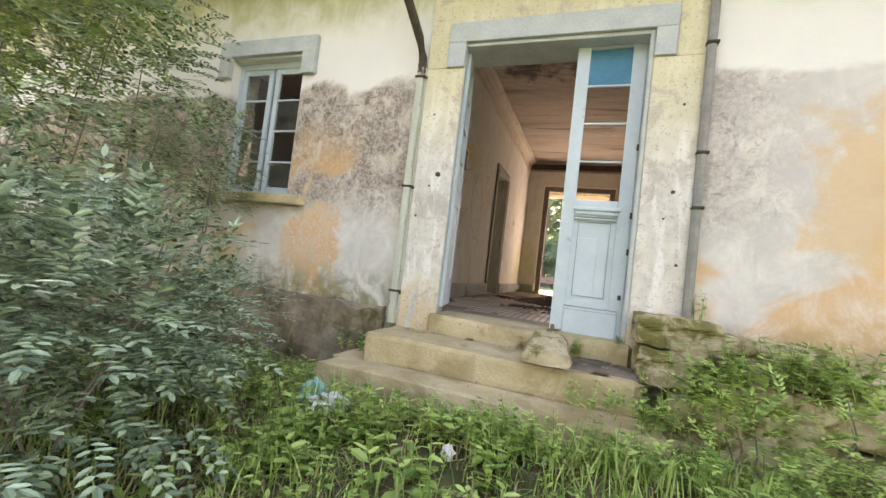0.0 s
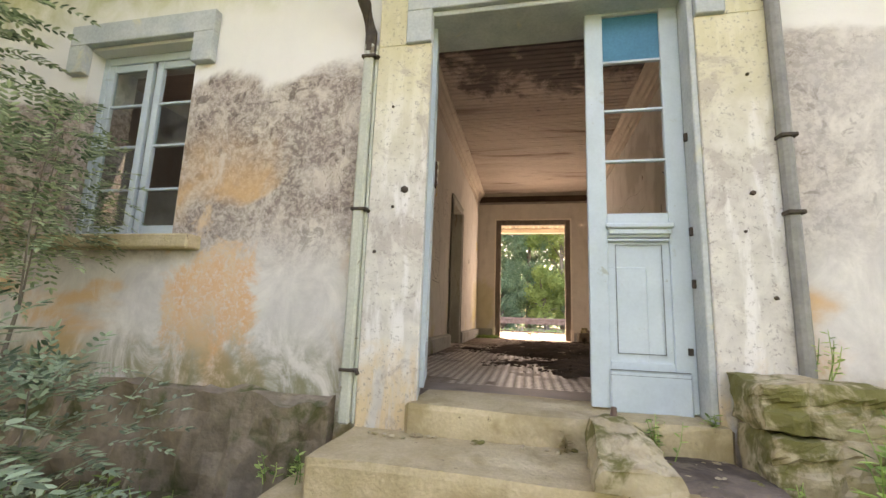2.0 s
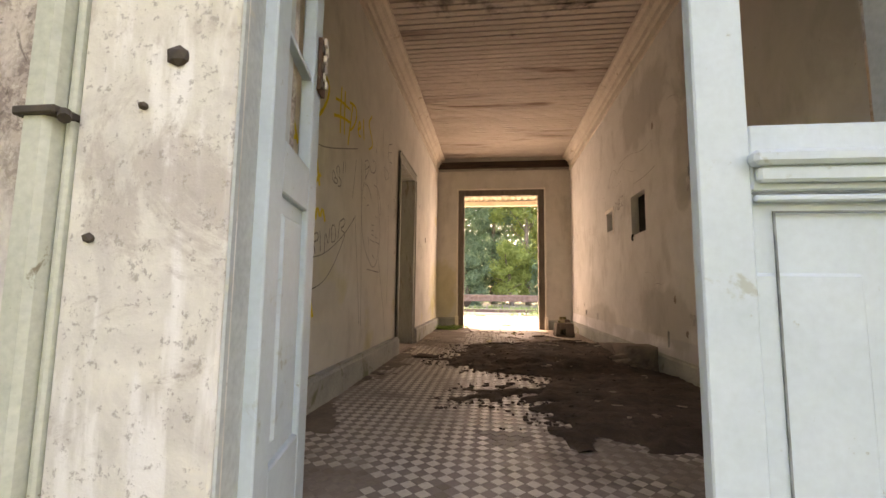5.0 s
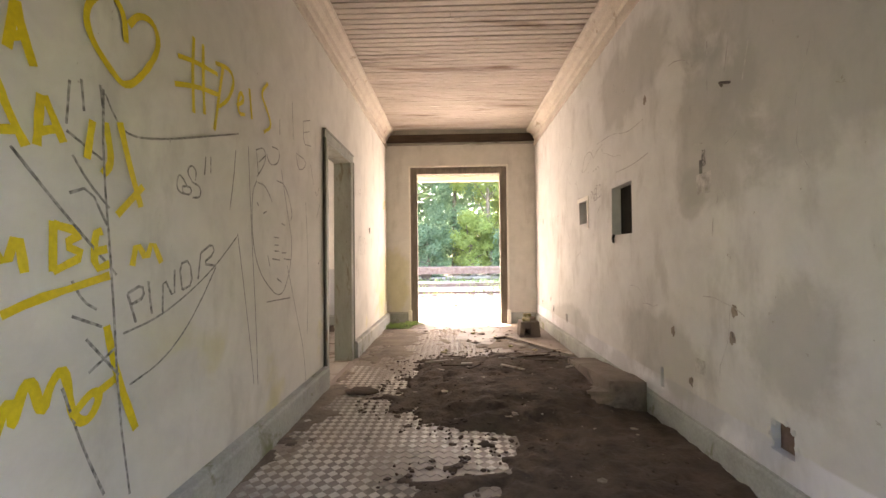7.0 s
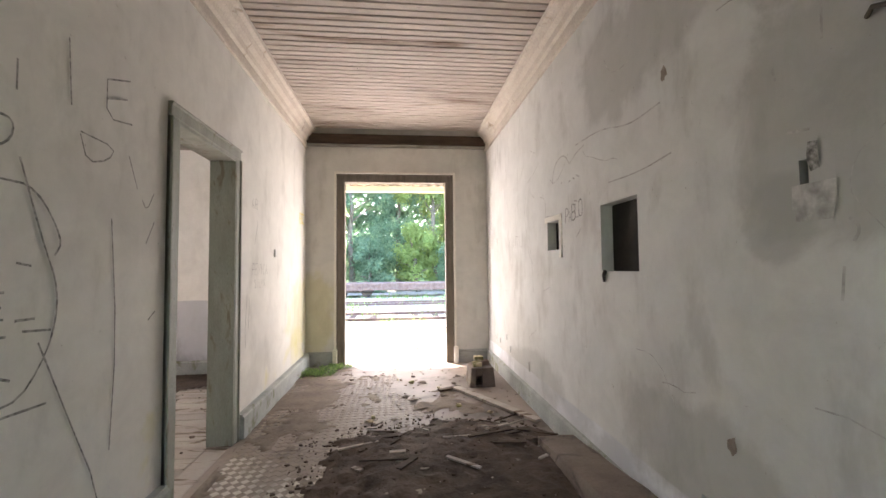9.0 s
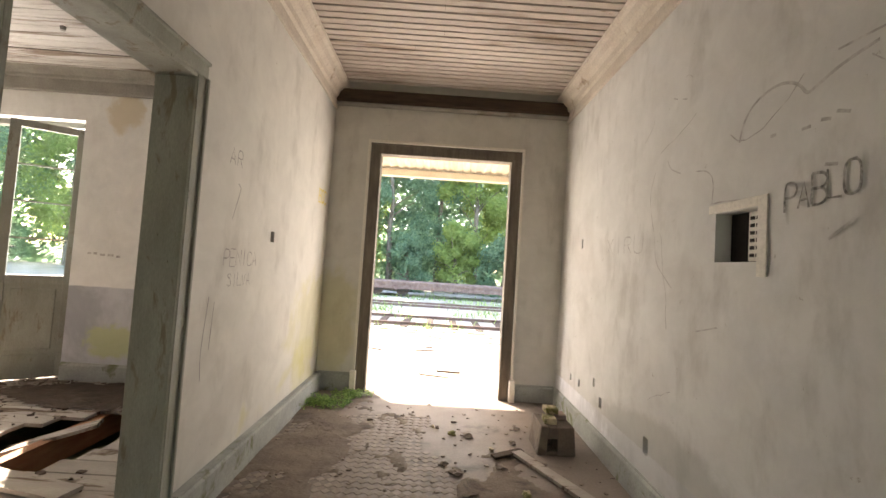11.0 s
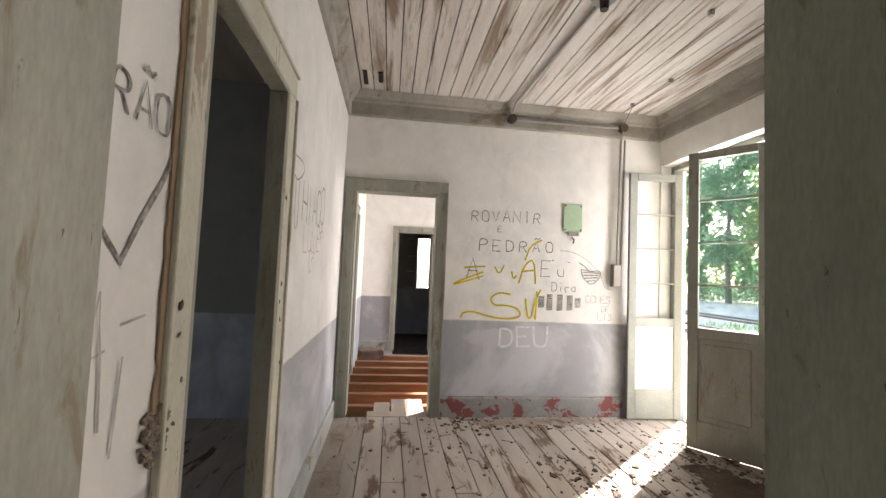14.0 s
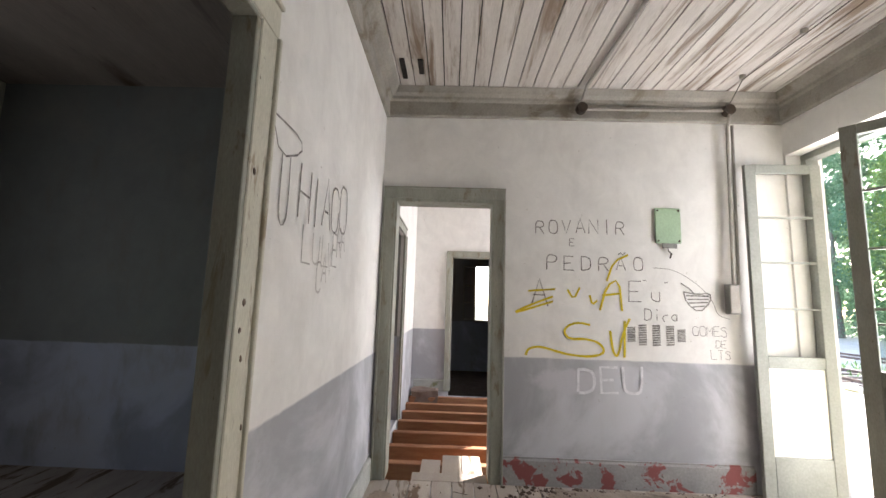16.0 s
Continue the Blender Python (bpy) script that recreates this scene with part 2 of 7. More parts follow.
def inside_plaster(name, top, low, line, grime, yellow=0.0, damp=(), patches=()):
    """Painted inside wall: pale above, another paint below the line, grime blotches and scuffs over both."""
    m, n, l, b = nodes_of(name)
    pos = world_pos(n)
    sep = n.new("ShaderNodeSeparateXYZ")
    l.new(pos, sep.inputs[0])
    z = sep.outputs["Z"]
    big = noise_node(n, l, pos, 0.9, 6, 0.6, 0.5)
    mid = noise_node(n, l, pos, 4.0, 8, 0.7, 0.4)
    fine = noise_node(n, l, pos, 50.0, 5, 0.65)
    mp = n.new("ShaderNodeMapping")
    mp.inputs["Scale"].default_value = (1.7, 1.7, 0.7)
    l.new(pos, mp.inputs["Vector"])
    runs = noise_node(n, l, mp.outputs[0], 2.4, 6, 0.62)
    col = mixc(n, l, ramp(n, l, mid, 0.35, 0.7), top, tuple(c * 0.86 for c in top))
    if low:
        worn = mixc(n, l, ramp(n, l, big, 0.42, 0.6, True), low, tuple(min(1, c * 1.55) for c in low))
        edge = math_node(n, l, "ADD", z, math_node(n, l, "MULTIPLY", math_node(n, l, "SUBTRACT", mid, 0.5), 0.03))
        col = mixc(n, l, ramp(n, l, edge, line + 0.006, line - 0.006), col, worn)
    k = math_node(n, l, "MULTIPLY", ramp(n, l, runs, 0.5, 0.72, True), grime)
    col = mixc(n, l, k, col, (0.25, 0.225, 0.19))
    k = math_node(n, l, "MULTIPLY", ramp(n, l, big, 0.52, 0.75, True), grime)
    col = mixc(n, l, k, col, (0.36, 0.33, 0.29))
    if yellow:
        k = math_node(n, l, "MULTIPLY", ramp(n, l, noise_node(n, l, pos, 1.7, 4, 0.5, 0.3), 0.6, 0.72, True), ramp(n, l, z, 1.1, 0.6, True))
        col = mixc(n, l, math_node(n, l, "MULTIPLY", k, yellow), col, (0.55, 0.50, 0.10))
        for at, size in (((0.12, 7.45, 0.75), (0.30, 1.0, 0.55)), ((0.0, 6.95, 0.30), (1.0, 0.35, 0.32))):
            col = mixc(n, l, math_node(n, l, "MULTIPLY", blob(n, l, pos, at, size, 0.5, 2.5), 0.30), col, (0.50, 0.46, 0.12))
    for at, size, tone in patches:
        col = mixc(n, l, math_node(n, l, "MULTIPLY", blob(n, l, pos, at, size, 0.45, 4.0), 0.8), col, tone)
    # grey patches: damp staining, and on the corridor wall painted shade too
    for at, size in damp:
        col = mixc(n, l, math_node(n, l, "MULTIPLY", blob(n, l, pos, at, size, 0.5, 1.8), 0.5), col, (0.33, 0.32, 0.29))
    k = ramp(n, l, noise_node(n, l, pos, 16.0, 4, 0.7, 0.2), 0.69, 0.73, True)
    col = mixc(n, l, math_node(n, l, "MULTIPLY", k, 0.6), col, (0.3, 0.27, 0.22))
    l.new(col, b.inputs["Base Color"])
    b.inputs["Roughness"].default_value = 0.8
    b.inputs["Specular IOR Level"].default_value = 0.25
    bump_of(n, l, b, math_node(n, l, "ADD", mid, math_node(n, l, "MULTIPLY", fine, 0.35)), 0.35, 0.006)
    return m


def glass(name, tint=(0.9, 0.95, 0.93)):
    m, n, l, b = nodes_of(name)
    clear = n.new("ShaderNodeBsdfTransparent")
    clear.inputs["Color"].default_value = (*tint, 1)
    b.inputs["Base Color"].default_value = (0.3, 0.3, 0.28, 1)
    b.inputs["Roughness"].default_value = 0.12
    dirt = ramp(n, l, noise_node(n, l, world_pos(n), 6.0, 6, 0.7), 0.35, 0.8)
    mx = n.new("ShaderNodeMixShader")
    l.new(math_node(n, l, "MULTIPLY", dirt, 0.25), mx.inputs[0])
    l.new(clear.outputs[0], mx.inputs[1]), l.new(b.outputs[0], mx.inputs[2])
    l.new(mx.outputs[0], n["Material Output"].inputs["Surface"])
    return m


def leaf_mat(name, a, c, rough=0.45, thin=0.3):
    m, n, l, b = nodes_of(name)
    r = n.new("ShaderNodeNewGeometry").outputs["Random Per Island"]
    col = mixc(n, l, r, a, c)
    l.new(col, b.inputs["Base Color"])
    b.inputs["Roughness"].default_value = rough
    b.inputs["Specular IOR Level"].default_value = 0.55 if rough < 0.7 else 0.05
    tr = n.new("ShaderNodeBsdfTranslucent")
    l.new(col, tr.inputs["Color"])
    mx = n.new("ShaderNodeMixShader")
    mx.inputs[0].default_value = thin
    l.new(b.outputs[0], mx.inputs[1]), l.new(tr.outputs[0], mx.inputs[2])
    l.new(mx.outputs[0], n["Material Output"].inputs["Surface"])
    return m


FACADE, PIER = facade_plaster(), pier_plaster()
CORR = inside_plaster("corridor_plaster", (0.66, 0.64, 0.59), None, 0.0, 0.28, 0.35)
# first damp blob: grey staining plus the dim front end's shade, in colour
CORR_R = inside_plaster("corridor_plaster_grey", (0.64, 0.63, 0.60), (0.52, 0.52, 0.53), 0.33, 0.34, 0.0, [((2.6, 1.7, 2.5), (1, 1.0, 0.9)), ((2.6, 2.5, 1.9), (1, 0.35, 0.5)), ((2.6, 3.6, 2.6), (1, 0.6, 0.35)), ((2.6, 2.7, 1.5), (1, 0.13, 0.16)), ((2.6, 2.0, 0.75), (1, 0.3, 0.3)), ((2.6, 3.1, 0.5), (1, 0.5, 0.25)), ((2.6, 5.4, 0.35), (1, 0.9, 0.2))])
ROOM = inside_plaster("room_plaster", (0.80, 0.79, 0.76), (0.35, 0.357, 0.378), 0.965, 0.12, 0.0, (), [((-2.15, 7.42, 2.80), (0.2, 0.5, 0.24), (0.60, 0.52, 0.38)), ((-2.08, 7.42, 0.42), (0.26, 0.5, 0.22), (0.48, 0.52, 0.26)), ((-3.85, 5.45, 0.80), (0.5, 0.30, 0.10), (0.52, 0.52, 0.55))])
# room plaster toned down: the unlit rooms' shade is put into the paint
ROOM_SHADED = inside_plaster("shaded_room_plaster", (0.28, 0.30, 0.29), (0.36, 0.39, 0.46), 0.965, 0.45)
SKIRT = surf("skirting_paint", (0.31, 0.32, 0.30), (0.42, 0.43, 0.40), 4, stain=(0.18, 0.19, 0.11), stain_at=(0.55, 0.65), stain_scale=3)
SKIRT_RED = surf("skirting_red", (0.36, 0.35, 0.345), (0.27, 0.265, 0.265), 5, stain=(0.25, 0.085, 0.08), stain_at=(0.52, 0.56), stain_scale=5.5, speck=(0.12, 0.10, 0.09))
TRIM_BLUE = surf("trim_blue_grey", (0.40, 0.45, 0.46), (0.50, 0.54, 0.53), 6, stain=(0.55, 0.54, 0.42), stain_at=(0.6, 0.7), stain_scale=4)
DOOR_BLUE = surf("door_pale_blue", (0.50, 0.60, 0.65), (0.43, 0.53, 0.58), 5, stain=(0.36, 0.40, 0.38), stain_at=(0.62, 0.7), stain_scale=6, rough=0.55, bump=0.12, speck=(0.36, 0.40, 0.39), fleck=0.3)
TEAL = surf("painted_pane_blue", (0.02, 0.16, 0.26), (0.03, 0.20, 0.31), 7, rough=0.5, bump=0.1)
WOOD_GREY = surf("grey_green_paint", (0.265, 0.27, 0.225), (0.345, 0.35, 0.30), 3, stain=(0.22, 0.19, 0.14), stain_at=(0.56, 0.66), stain_scale=5, rough=0.6, bump=0.3, stretch=(3, 3, 0.8), speck=(0.12, 0.09, 0.06))
SMUDGE = surf("smudged_charcoal", (0.33, 0.31, 0.29), (0.58, 0.56, 0.53), 18, rough=0.9, bump=0.0)
LEAF_GREY = surf("pale_grey_paint", (0.25, 0.26, 0.235), (0.31, 0.32, 0.29), 4, stain=(0.3, 0.3, 0.26), stain_at=(0.6, 0.7), stain_scale=5, rough=0.6, bump=0.25)
FRAME_PALE = surf("pale_frame_paint", (0.52, 0.51, 0.42), (0.60, 0.59, 0.50), 4, stain=(0.34, 0.29, 0.21), stain_at=(0.58, 0.66), stain_scale=4, rough=0.6, bump=0.3, stretch=(3, 3, 0.8), speck=(0.10, 0.07, 0.05))
WOOD_DARK = surf("dark_wood", (0.045, 0.03, 0.02), (0.09, 0.06, 0.04), 6, rough=0.8, stretch=(0.6, 4, 4))
FRAME_BROWN = surf("brown_frame", (0.135, 0.115, 0.092), (0.21, 0.18, 0.145), 6, rough=0.75, stretch=(4, 4, 0.6))
CREAM = surf("cream_trim", (0.70, 0.66, 0.58), (0.78, 0.75, 0.68), 5)
# patch: dark stains of the front end, spread and deepened to paint its shade
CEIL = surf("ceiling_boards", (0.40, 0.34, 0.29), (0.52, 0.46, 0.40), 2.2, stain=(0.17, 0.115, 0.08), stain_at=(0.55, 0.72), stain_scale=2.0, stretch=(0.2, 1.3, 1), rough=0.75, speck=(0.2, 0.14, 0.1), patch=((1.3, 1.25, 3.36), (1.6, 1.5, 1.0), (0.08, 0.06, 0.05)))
CEIL_ROOM = surf("room_ceiling_boards", (0.52, 0.48, 0.44), (0.66, 0.63, 0.59), 2.5, stain=(0.22, 0.165, 0.12), stain_at=(0.5, 0.66), stain_scale=2.4, stretch=(0.3, 3.0, 1), rough=0.75)
CROWN = surf("crown_paint", (0.50, 0.44, 0.37), (0.58, 0.53, 0.46), 5, stain=(0.26, 0.2, 0.15), stain_at=(0.58, 0.7), stain_scale=3)
FASCIA = surf("fascia_grey", (0.30, 0.285, 0.25), (0.38, 0.36, 0.32), 5, stain=(0.2, 0.17, 0.13), stain_at=(0.55, 0.7), stain_scale=3)
PLANK = surf("floor_plank", (0.36, 0.31, 0.27), (0.46, 0.41, 0.36), 2.5, stain=(0.13, 0.085, 0.055), stain_at=(0.54, 0.62), stain_scale=3.2, stretch=(0.5, 2.5, 1), rough=0.85, vary=0.3)
JOIST = surf("joist_wood", (0.26, 0.115, 0.06), (0.34, 0.17, 0.09), 6, stretch=(4, 0.6, 4), rough=0.85)
TILE_D = surf("tile_dark", (0.21, 0.17, 0.145), (0.29, 0.24, 0.205), 3, stain=(0.11, 0.088, 0.072), stain_at=(0.5, 0.66), stain_scale=1.5, rough=0.55, bump=0.3)
TILE_L = surf("tile_light", (0.60, 0.545, 0.48), (0.46, 0.41, 0.355), 1.5, stain=(0.22, 0.18, 0.145), stain_at=(0.45, 0.62), stain_scale=1.3, rough=0.38, bump=0.15)
TILE_DUSTY = surf("tile_under_dust", (0.34, 0.29, 0.245), (0.26, 0.22, 0.18), 2.5, stain=(0.21, 0.17, 0.135), stain_at=(0.42, 0.58), stain_scale=2.2, rough=0.7, bump=0.3)
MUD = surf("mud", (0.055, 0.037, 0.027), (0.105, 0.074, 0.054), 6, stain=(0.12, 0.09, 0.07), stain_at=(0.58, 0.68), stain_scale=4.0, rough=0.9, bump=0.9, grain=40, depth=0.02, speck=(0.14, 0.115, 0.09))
DUST = surf("floor_dust", (0.24, 0.195, 0.16), (0.33, 0.275, 0.225), 4, stain=(0.12, 0.095, 0.075), stain_at=(0.5, 0.65), stain_scale=3, bump=0.7, depth=0.008)
BARE_WOOD = surf("bare_brown_wood", (0.24, 0.17, 0.11), (0.34, 0.25, 0.17), 8, stretch=(6, 6, 1.0), rough=0.85)
EARTHY = surf("earthy_masonry", (0.15, 0.115, 0.09), (0.22, 0.175, 0.14), 4, stain=(0.09, 0.07, 0.055), stain_at=(0.5, 0.65), stain_scale=3, bump=0.8, depth=0.01)
PLATE_RUST = surf("dark_rust", (0.07, 0.04, 0.03), (0.15, 0.085, 0.06), 30, rough=0.8, metal=0.3, speck=(0.45, 0.46, 0.44))
STONE = surf("step_stone", (0.42, 0.335, 0.195), (0.56, 0.47, 0.31), 4, stain=(0.34, 0.27, 0.15), stain_at=(0.5, 0.66), stain_scale=2.5, bump=0.9, depth=0.01, speck=(0.17, 0.13, 0.09))
ROCK = surf("rough_stone", (0.34, 0.27, 0.17), (0.52, 0.45, 0.31), 9, stain=(0.15, 0.14, 0.05), stain_at=(0.47, 0.58), stain_scale=4, bump=0.9, depth=0.015, grain=30)
PLINTH = surf("plinth_stone", (0.20, 0.16, 0.12), (0.32, 0.265, 0.195), 7, stain=(0.09, 0.10, 0.04), stain_at=(0.5, 0.64), stain_scale=2.5, bump=1.0, depth=0.02, grain=25)
PIPE = surf("pipe_paint", (0.42, 0.45, 0.38), (0.50, 0.52, 0.45), 6, stain=(0.2, 0.17, 0.12), stain_at=(0.62, 0.68), stain_scale=9, rough=0.6)
IRON = surf("iron", (0.05, 0.045, 0.04), (0.10, 0.075, 0.055), 12, rough=0.7, metal=0.3)
RUST = surf("rust", (0.15, 0.10, 0.08), (0.25, 0.185, 0.155), 5, rough=0.85)
SOIL = surf("soil", (0.11, 0.09, 0.05), (0.15, 0.13, 0.07), 3, stain=(0.045, 0.06, 0.02), stain_at=(0.45, 0.6), stain_scale=1.5, bump=0.9, depth=0.03, grain=25)
CONCRETE = surf("platform_concrete", (0.46, 0.44, 0.40), (0.56, 0.54, 0.50), 1.2, stain=(0.3, 0.28, 0.25), stain_at=(0.6, 0.72), stain_scale=1.0, bump=0.5)
BALLAST = surf("ballast", (0.34, 0.33, 0.28), (0.44, 0.42, 0.37), 1.5, stain=(0.16, 0.2, 0.07), stain_at=(0.55, 0.7), stain_scale=0.5, bump=1.0, grain=20, depth=0.05)
SHEET = surf("roof_sheet", (0.42, 0.36, 0.27), (0.50, 0.44, 0.34), 3, rough=0.7)
# near-black: shade of recesses, board gaps and slots in colour; also black cable
BACK = surf("recess_shade_black", (0.02, 0.017, 0.014), (0.035, 0.03, 0.025), 8)
GREENBOX = surf("pale_green_metal", (0.36, 0.50, 0.34), (0.40, 0.55, 0.38), 8, rough=0.5, bump=0.1)
GREY_METAL = surf("grey_metal", (0.2, 0.2, 0.19), (0.27, 0.27, 0.25), 8, rough=0.5)
CONDUIT = surf("conduit_paint", (0.30, 0.28, 0.25), (0.38, 0.36, 0.33), 8, rough=0.6)
YELLOW = surf("yellow_spray", (0.62, 0.46, 0.01), (0.70, 0.55, 0.03), 7, rough=0.6, bump=0.0)
CHARCOAL = surf("charcoal_mark", (0.10, 0.095, 0.09), (0.46, 0.44, 0.41), 55, rough=0.9, bump=0.0)
PENCIL = surf("pencil_mark", (0.20, 0.19, 0.18), (0.42, 0.40, 0.38), 30, rough=0.9, bump=0.0)
CHALK = surf("chalk_mark", (0.80, 0.80, 0.82), (0.60, 0.61, 0.64), 14, rough=0.9, bump=0.0)
TRUNK = surf("bark", (0.15, 0.135, 0.11), (0.23, 0.205, 0.165), 8, bump=0.8, depth=0.01)
BUSH_LEAF = leaf_mat("bush_leaf", (0.02, 0.06, 0.025), (0.36, 0.50, 0.33), 0.34, 0.12)
BUSH_LEAF2 = leaf_mat("shrub_leaf", (0.05, 0.12, 0.05), (0.48, 0.60, 0.37), 0.34, 0.32)
GRASS = leaf_mat("grass_leaf", (0.07, 0.18, 0.03), (0.46, 0.64, 0.20), 0.42)
DRY = leaf_mat("dry_stalk", (0.30, 0.25, 0.13), (0.50, 0.43, 0.26), 0.7)
TREE_A = leaf_mat("tree_leaf_dark", (0.15, 0.26, 0.17), (0.25, 0.37, 0.23), 0.9, 0.6)
TREE_B = leaf_mat("tree_leaf_light", (0.24, 0.34, 0.12), (0.34, 0.44, 0.16), 0.9, 0.6)
GLASS = glass("old_glass")
PLASTIC_B = surf("blue_bag", (0.12, 0.42, 0.40), (0.3, 0.55, 0.55), 20, rough=0.4)
PLASTIC_W = surf("white_litter", (0.6, 0.63, 0.66), (0.75, 0.76, 0.78), 20, rough=0.5)

# ---- mesh helpers ----
def link(name, bm, mat, parent=None, label="", smooth=False):
    me = bpy.data.meshes.new(name)
    bm.to_mesh(me)
    bm.free()
    me.materials.append(mat)
    if smooth:
        me.polygons.foreach_set("use_smooth", [True] * len(me.polygons))
    ob = new(name, me)
    if parent:
        ob.parent = parent
    if label:
        tagged(ob, label)
    return ob


def part(name, bm, material, parent, label=""):
    return link(name, bm, material, parent, label)


def empty(name, label, category, group="", kind="", at=(0, 0, 0)):
    ob = new(name)
    ob.location = at
    return tagged(ob, label, category, group, kind)


def thing(name, bm, mat, label, category, group="", kind="", smooth=False):
    return tagged(link(name, bm, mat, smooth=smooth), label, category, group, kind)


def box(bm, x0, x1, y0, y1, z0, z1, bevel=0.0):
    v = [bm.verts.new((x, y, z)) for z in (z0, z1) for y in (y0, y1) for x in (x0, x1)]
    f = [bm.faces.new([v[i] for i in q]) for q in ((0, 2, 3, 1), (4, 5, 7, 6), (0, 1, 5, 4), (1, 3, 7, 5), (3, 2, 6, 7), (2, 0, 4, 6))]
    if bevel:
        es = list({e for q in f for e in q.edges})
        bmesh.ops.bevel(bm, geom=es, offset=bevel, segments=1, affect="EDGES", profile=0.5)
    return v


def boxed(x0, x1, y0, y1, z0, z1, bevel=0.0):
    bm = bmesh.new()
    box(bm, x0, x1, y0, y1, z0, z1, bevel)
    return bm


def tube(bm, pts, r0, r1=None, sides=8):
    """A round bar along points, tapering from r0 to r1."""
    r1 = r0 if r1 is None else r1
    pts = [Vector(p) for p in pts]
    rings = []
    for i, p in enumerate(pts):
        d = (pts[min(i + 1, len(pts) - 1)] - pts[max(i - 1, 0)]).normalized()
        a = d.orthogonal().normalized() if abs(d.z) > 0.9 else d.cross(Vector((0, 0, 1))).normalized()
        c = d.cross(a)
        r = r0 + (r1 - r0) * i / max(1, len(pts) - 1)
        rings.append([bm.verts.new(p + (a * math.cos(t) + c * math.sin(t)) * r) for t in (2 * math.pi * k / sides for k in range(sides))])
    for a, c in zip(rings, rings[1:]):
        for k in range(sides):
            bm.faces.new((a[k], a[(k + 1) % sides], c[(k + 1) % sides], c[k]))
    bm.faces.new(rings[0][::-1]), bm.faces.new(rings[-1])


def extrude_profile(bm, prof, a, b):
    """A moulding: profile points (away from wall, up) swept straight from a to b, away = left of the way."""
    a, b = Vector(a), Vector(b)
    d = (b - a).normalized()
    side = Vector((-d.y, d.x, 0))
    r = [[bm.verts.new(p + side * u + Vector((0, 0, w))) for u, w in prof] for p in (a, b)]
    k = len(prof)
    for i in range(k):
        bm.faces.new((r[0][i], r[0][(i + 1) % k], r[1][(i + 1) % k], r[1][i]))
    bm.faces.new(r[0][::-1]), bm.faces.new(r[1])
    bmesh.ops.recalc_face_normals(bm, faces=bm.faces)


def slab_wall(name, mat, axis, u0, u1, t0, t1, z0, z1, holes=(), label="", category="wall", cell=None):
    """A wall along x or y (axis) from u0 to u1, between t0 and t1 in thickness, pierced by holes (u0, u1, z0, z1)."""
    us = sorted({u0, u1, *[h[0] for h in holes], *[h[1] for h in holes]})
    zs = sorted({z0, z1, *[h[2] for h in holes], *[h[3] for h in holes]})
    us, zs = [u for u in us if u0 <= u <= u1], [z for z in zs if z0 <= z <= z1]

    def solid(i, j):
        if not (0 <= i < len(us) - 1 and 0 <= j < len(zs) - 1):
            return False
        u, z = (us[i] + us[i + 1]) / 2, (zs[j] + zs[j + 1]) / 2
        return not any(h[0] < u < h[1] and h[2] < z < h[3] for h in holes)
    bm = bmesh.new()
    cache = {}

    def vert(u, t, z):
        key = (u, t, z)
        if key not in cache:
            cache[key] = bm.verts.new((u, t, z) if axis == "x" else (t, u, z))
        return cache[key]
    for i in range(len(us) - 1):
        for j in range(len(zs) - 1):
            if not solid(i, j):
                continue
            a, b, c, d = us[i], us[i + 1], zs[j], zs[j + 1]
            for t in (t0, t1):
                bm.faces.new((vert(a, t, c), vert(b, t, c), vert(b, t, d), vert(a, t, d)))
            for ok, p, q in ((solid(i - 1, j), (a, c), (a, d)), (solid(i + 1, j), (b, c), (b, d)),
                             (solid(i, j - 1), (a, c), (b, c)), (solid(i, j + 1), (a, d), (b, d))):
                if not ok:
                    bm.faces.new((vert(p[0], t0, p[1]), vert(q[0], t0, q[1]), vert(q[0], t1, q[1]), vert(p[0], t1, p[1])))
    bmesh.ops.recalc_face_normals(bm, faces=bm.faces)
    return tagged(link(name, bm, mat), label, category, "", "structure")


def casing(name, mat, axis, u0, u1, top, face, out, w, thick, label, parent=None, edge=None):
    """Two posts and a head round a door: outer edges u0, u1, top; on the wall face, projecting by thick toward out (+1/-1)."""
    ob = empty(name, label, "door frame", "", "structure")
    lo, hi = sorted((face, face + out * thick))
    for nm, a, b, c, d in (("post", u0, u0 + w, 0, top - w), ("post", u1 - w, u1, 0, top - w), ("head", u0, u1, top - w, top)):
        bm = bmesh.new()
        if axis == "y":
            box(bm, lo, hi, a, b, c, d, 0.004)
        else:
            box(bm, a, b, lo, hi, c, d, 0.004)
        e = 0.016
        lo2, hi2 = sorted((face, face + out * (thick + 0.012)))
        if nm == "post":
            g, h = (a, a + e) if a == u0 else (b - e, b)
            if axis == "y":
                box(bm, lo2, hi2, g, h, c, d, 0.003)
            else:
                box(bm, g, h, lo2, hi2, c, d, 0.003)
        else:
            if axis == "y":
                box(bm, lo2, hi2, a, b, d - e, d, 0.003)
            else:
                box(bm, a, b, lo2, hi2, d - e, d, 0.003)
        part(nm, bm, mat, ob)
    return ob


def lining(ob, mat, axis, u0, u1, top, t0, t1, thick=0.025):
    """Boards lining the reveal of an opening, as parts of its frame."""
    for nm, a, b, c, d in (("jamb", u0, u0 + thick, 0, top - thick), ("jamb", u1 - thick, u1, 0, top - thick), ("lintel", u0, u1, top - thick, top)):
        bm = bmesh.new()
        if axis == "y":
            box(bm, t0, t1, a, b, c, d, 0.003)
        else:
            box(bm, a, b, t0, t1, c, d, 0.003)
        part(nm, bm, mat, ob)


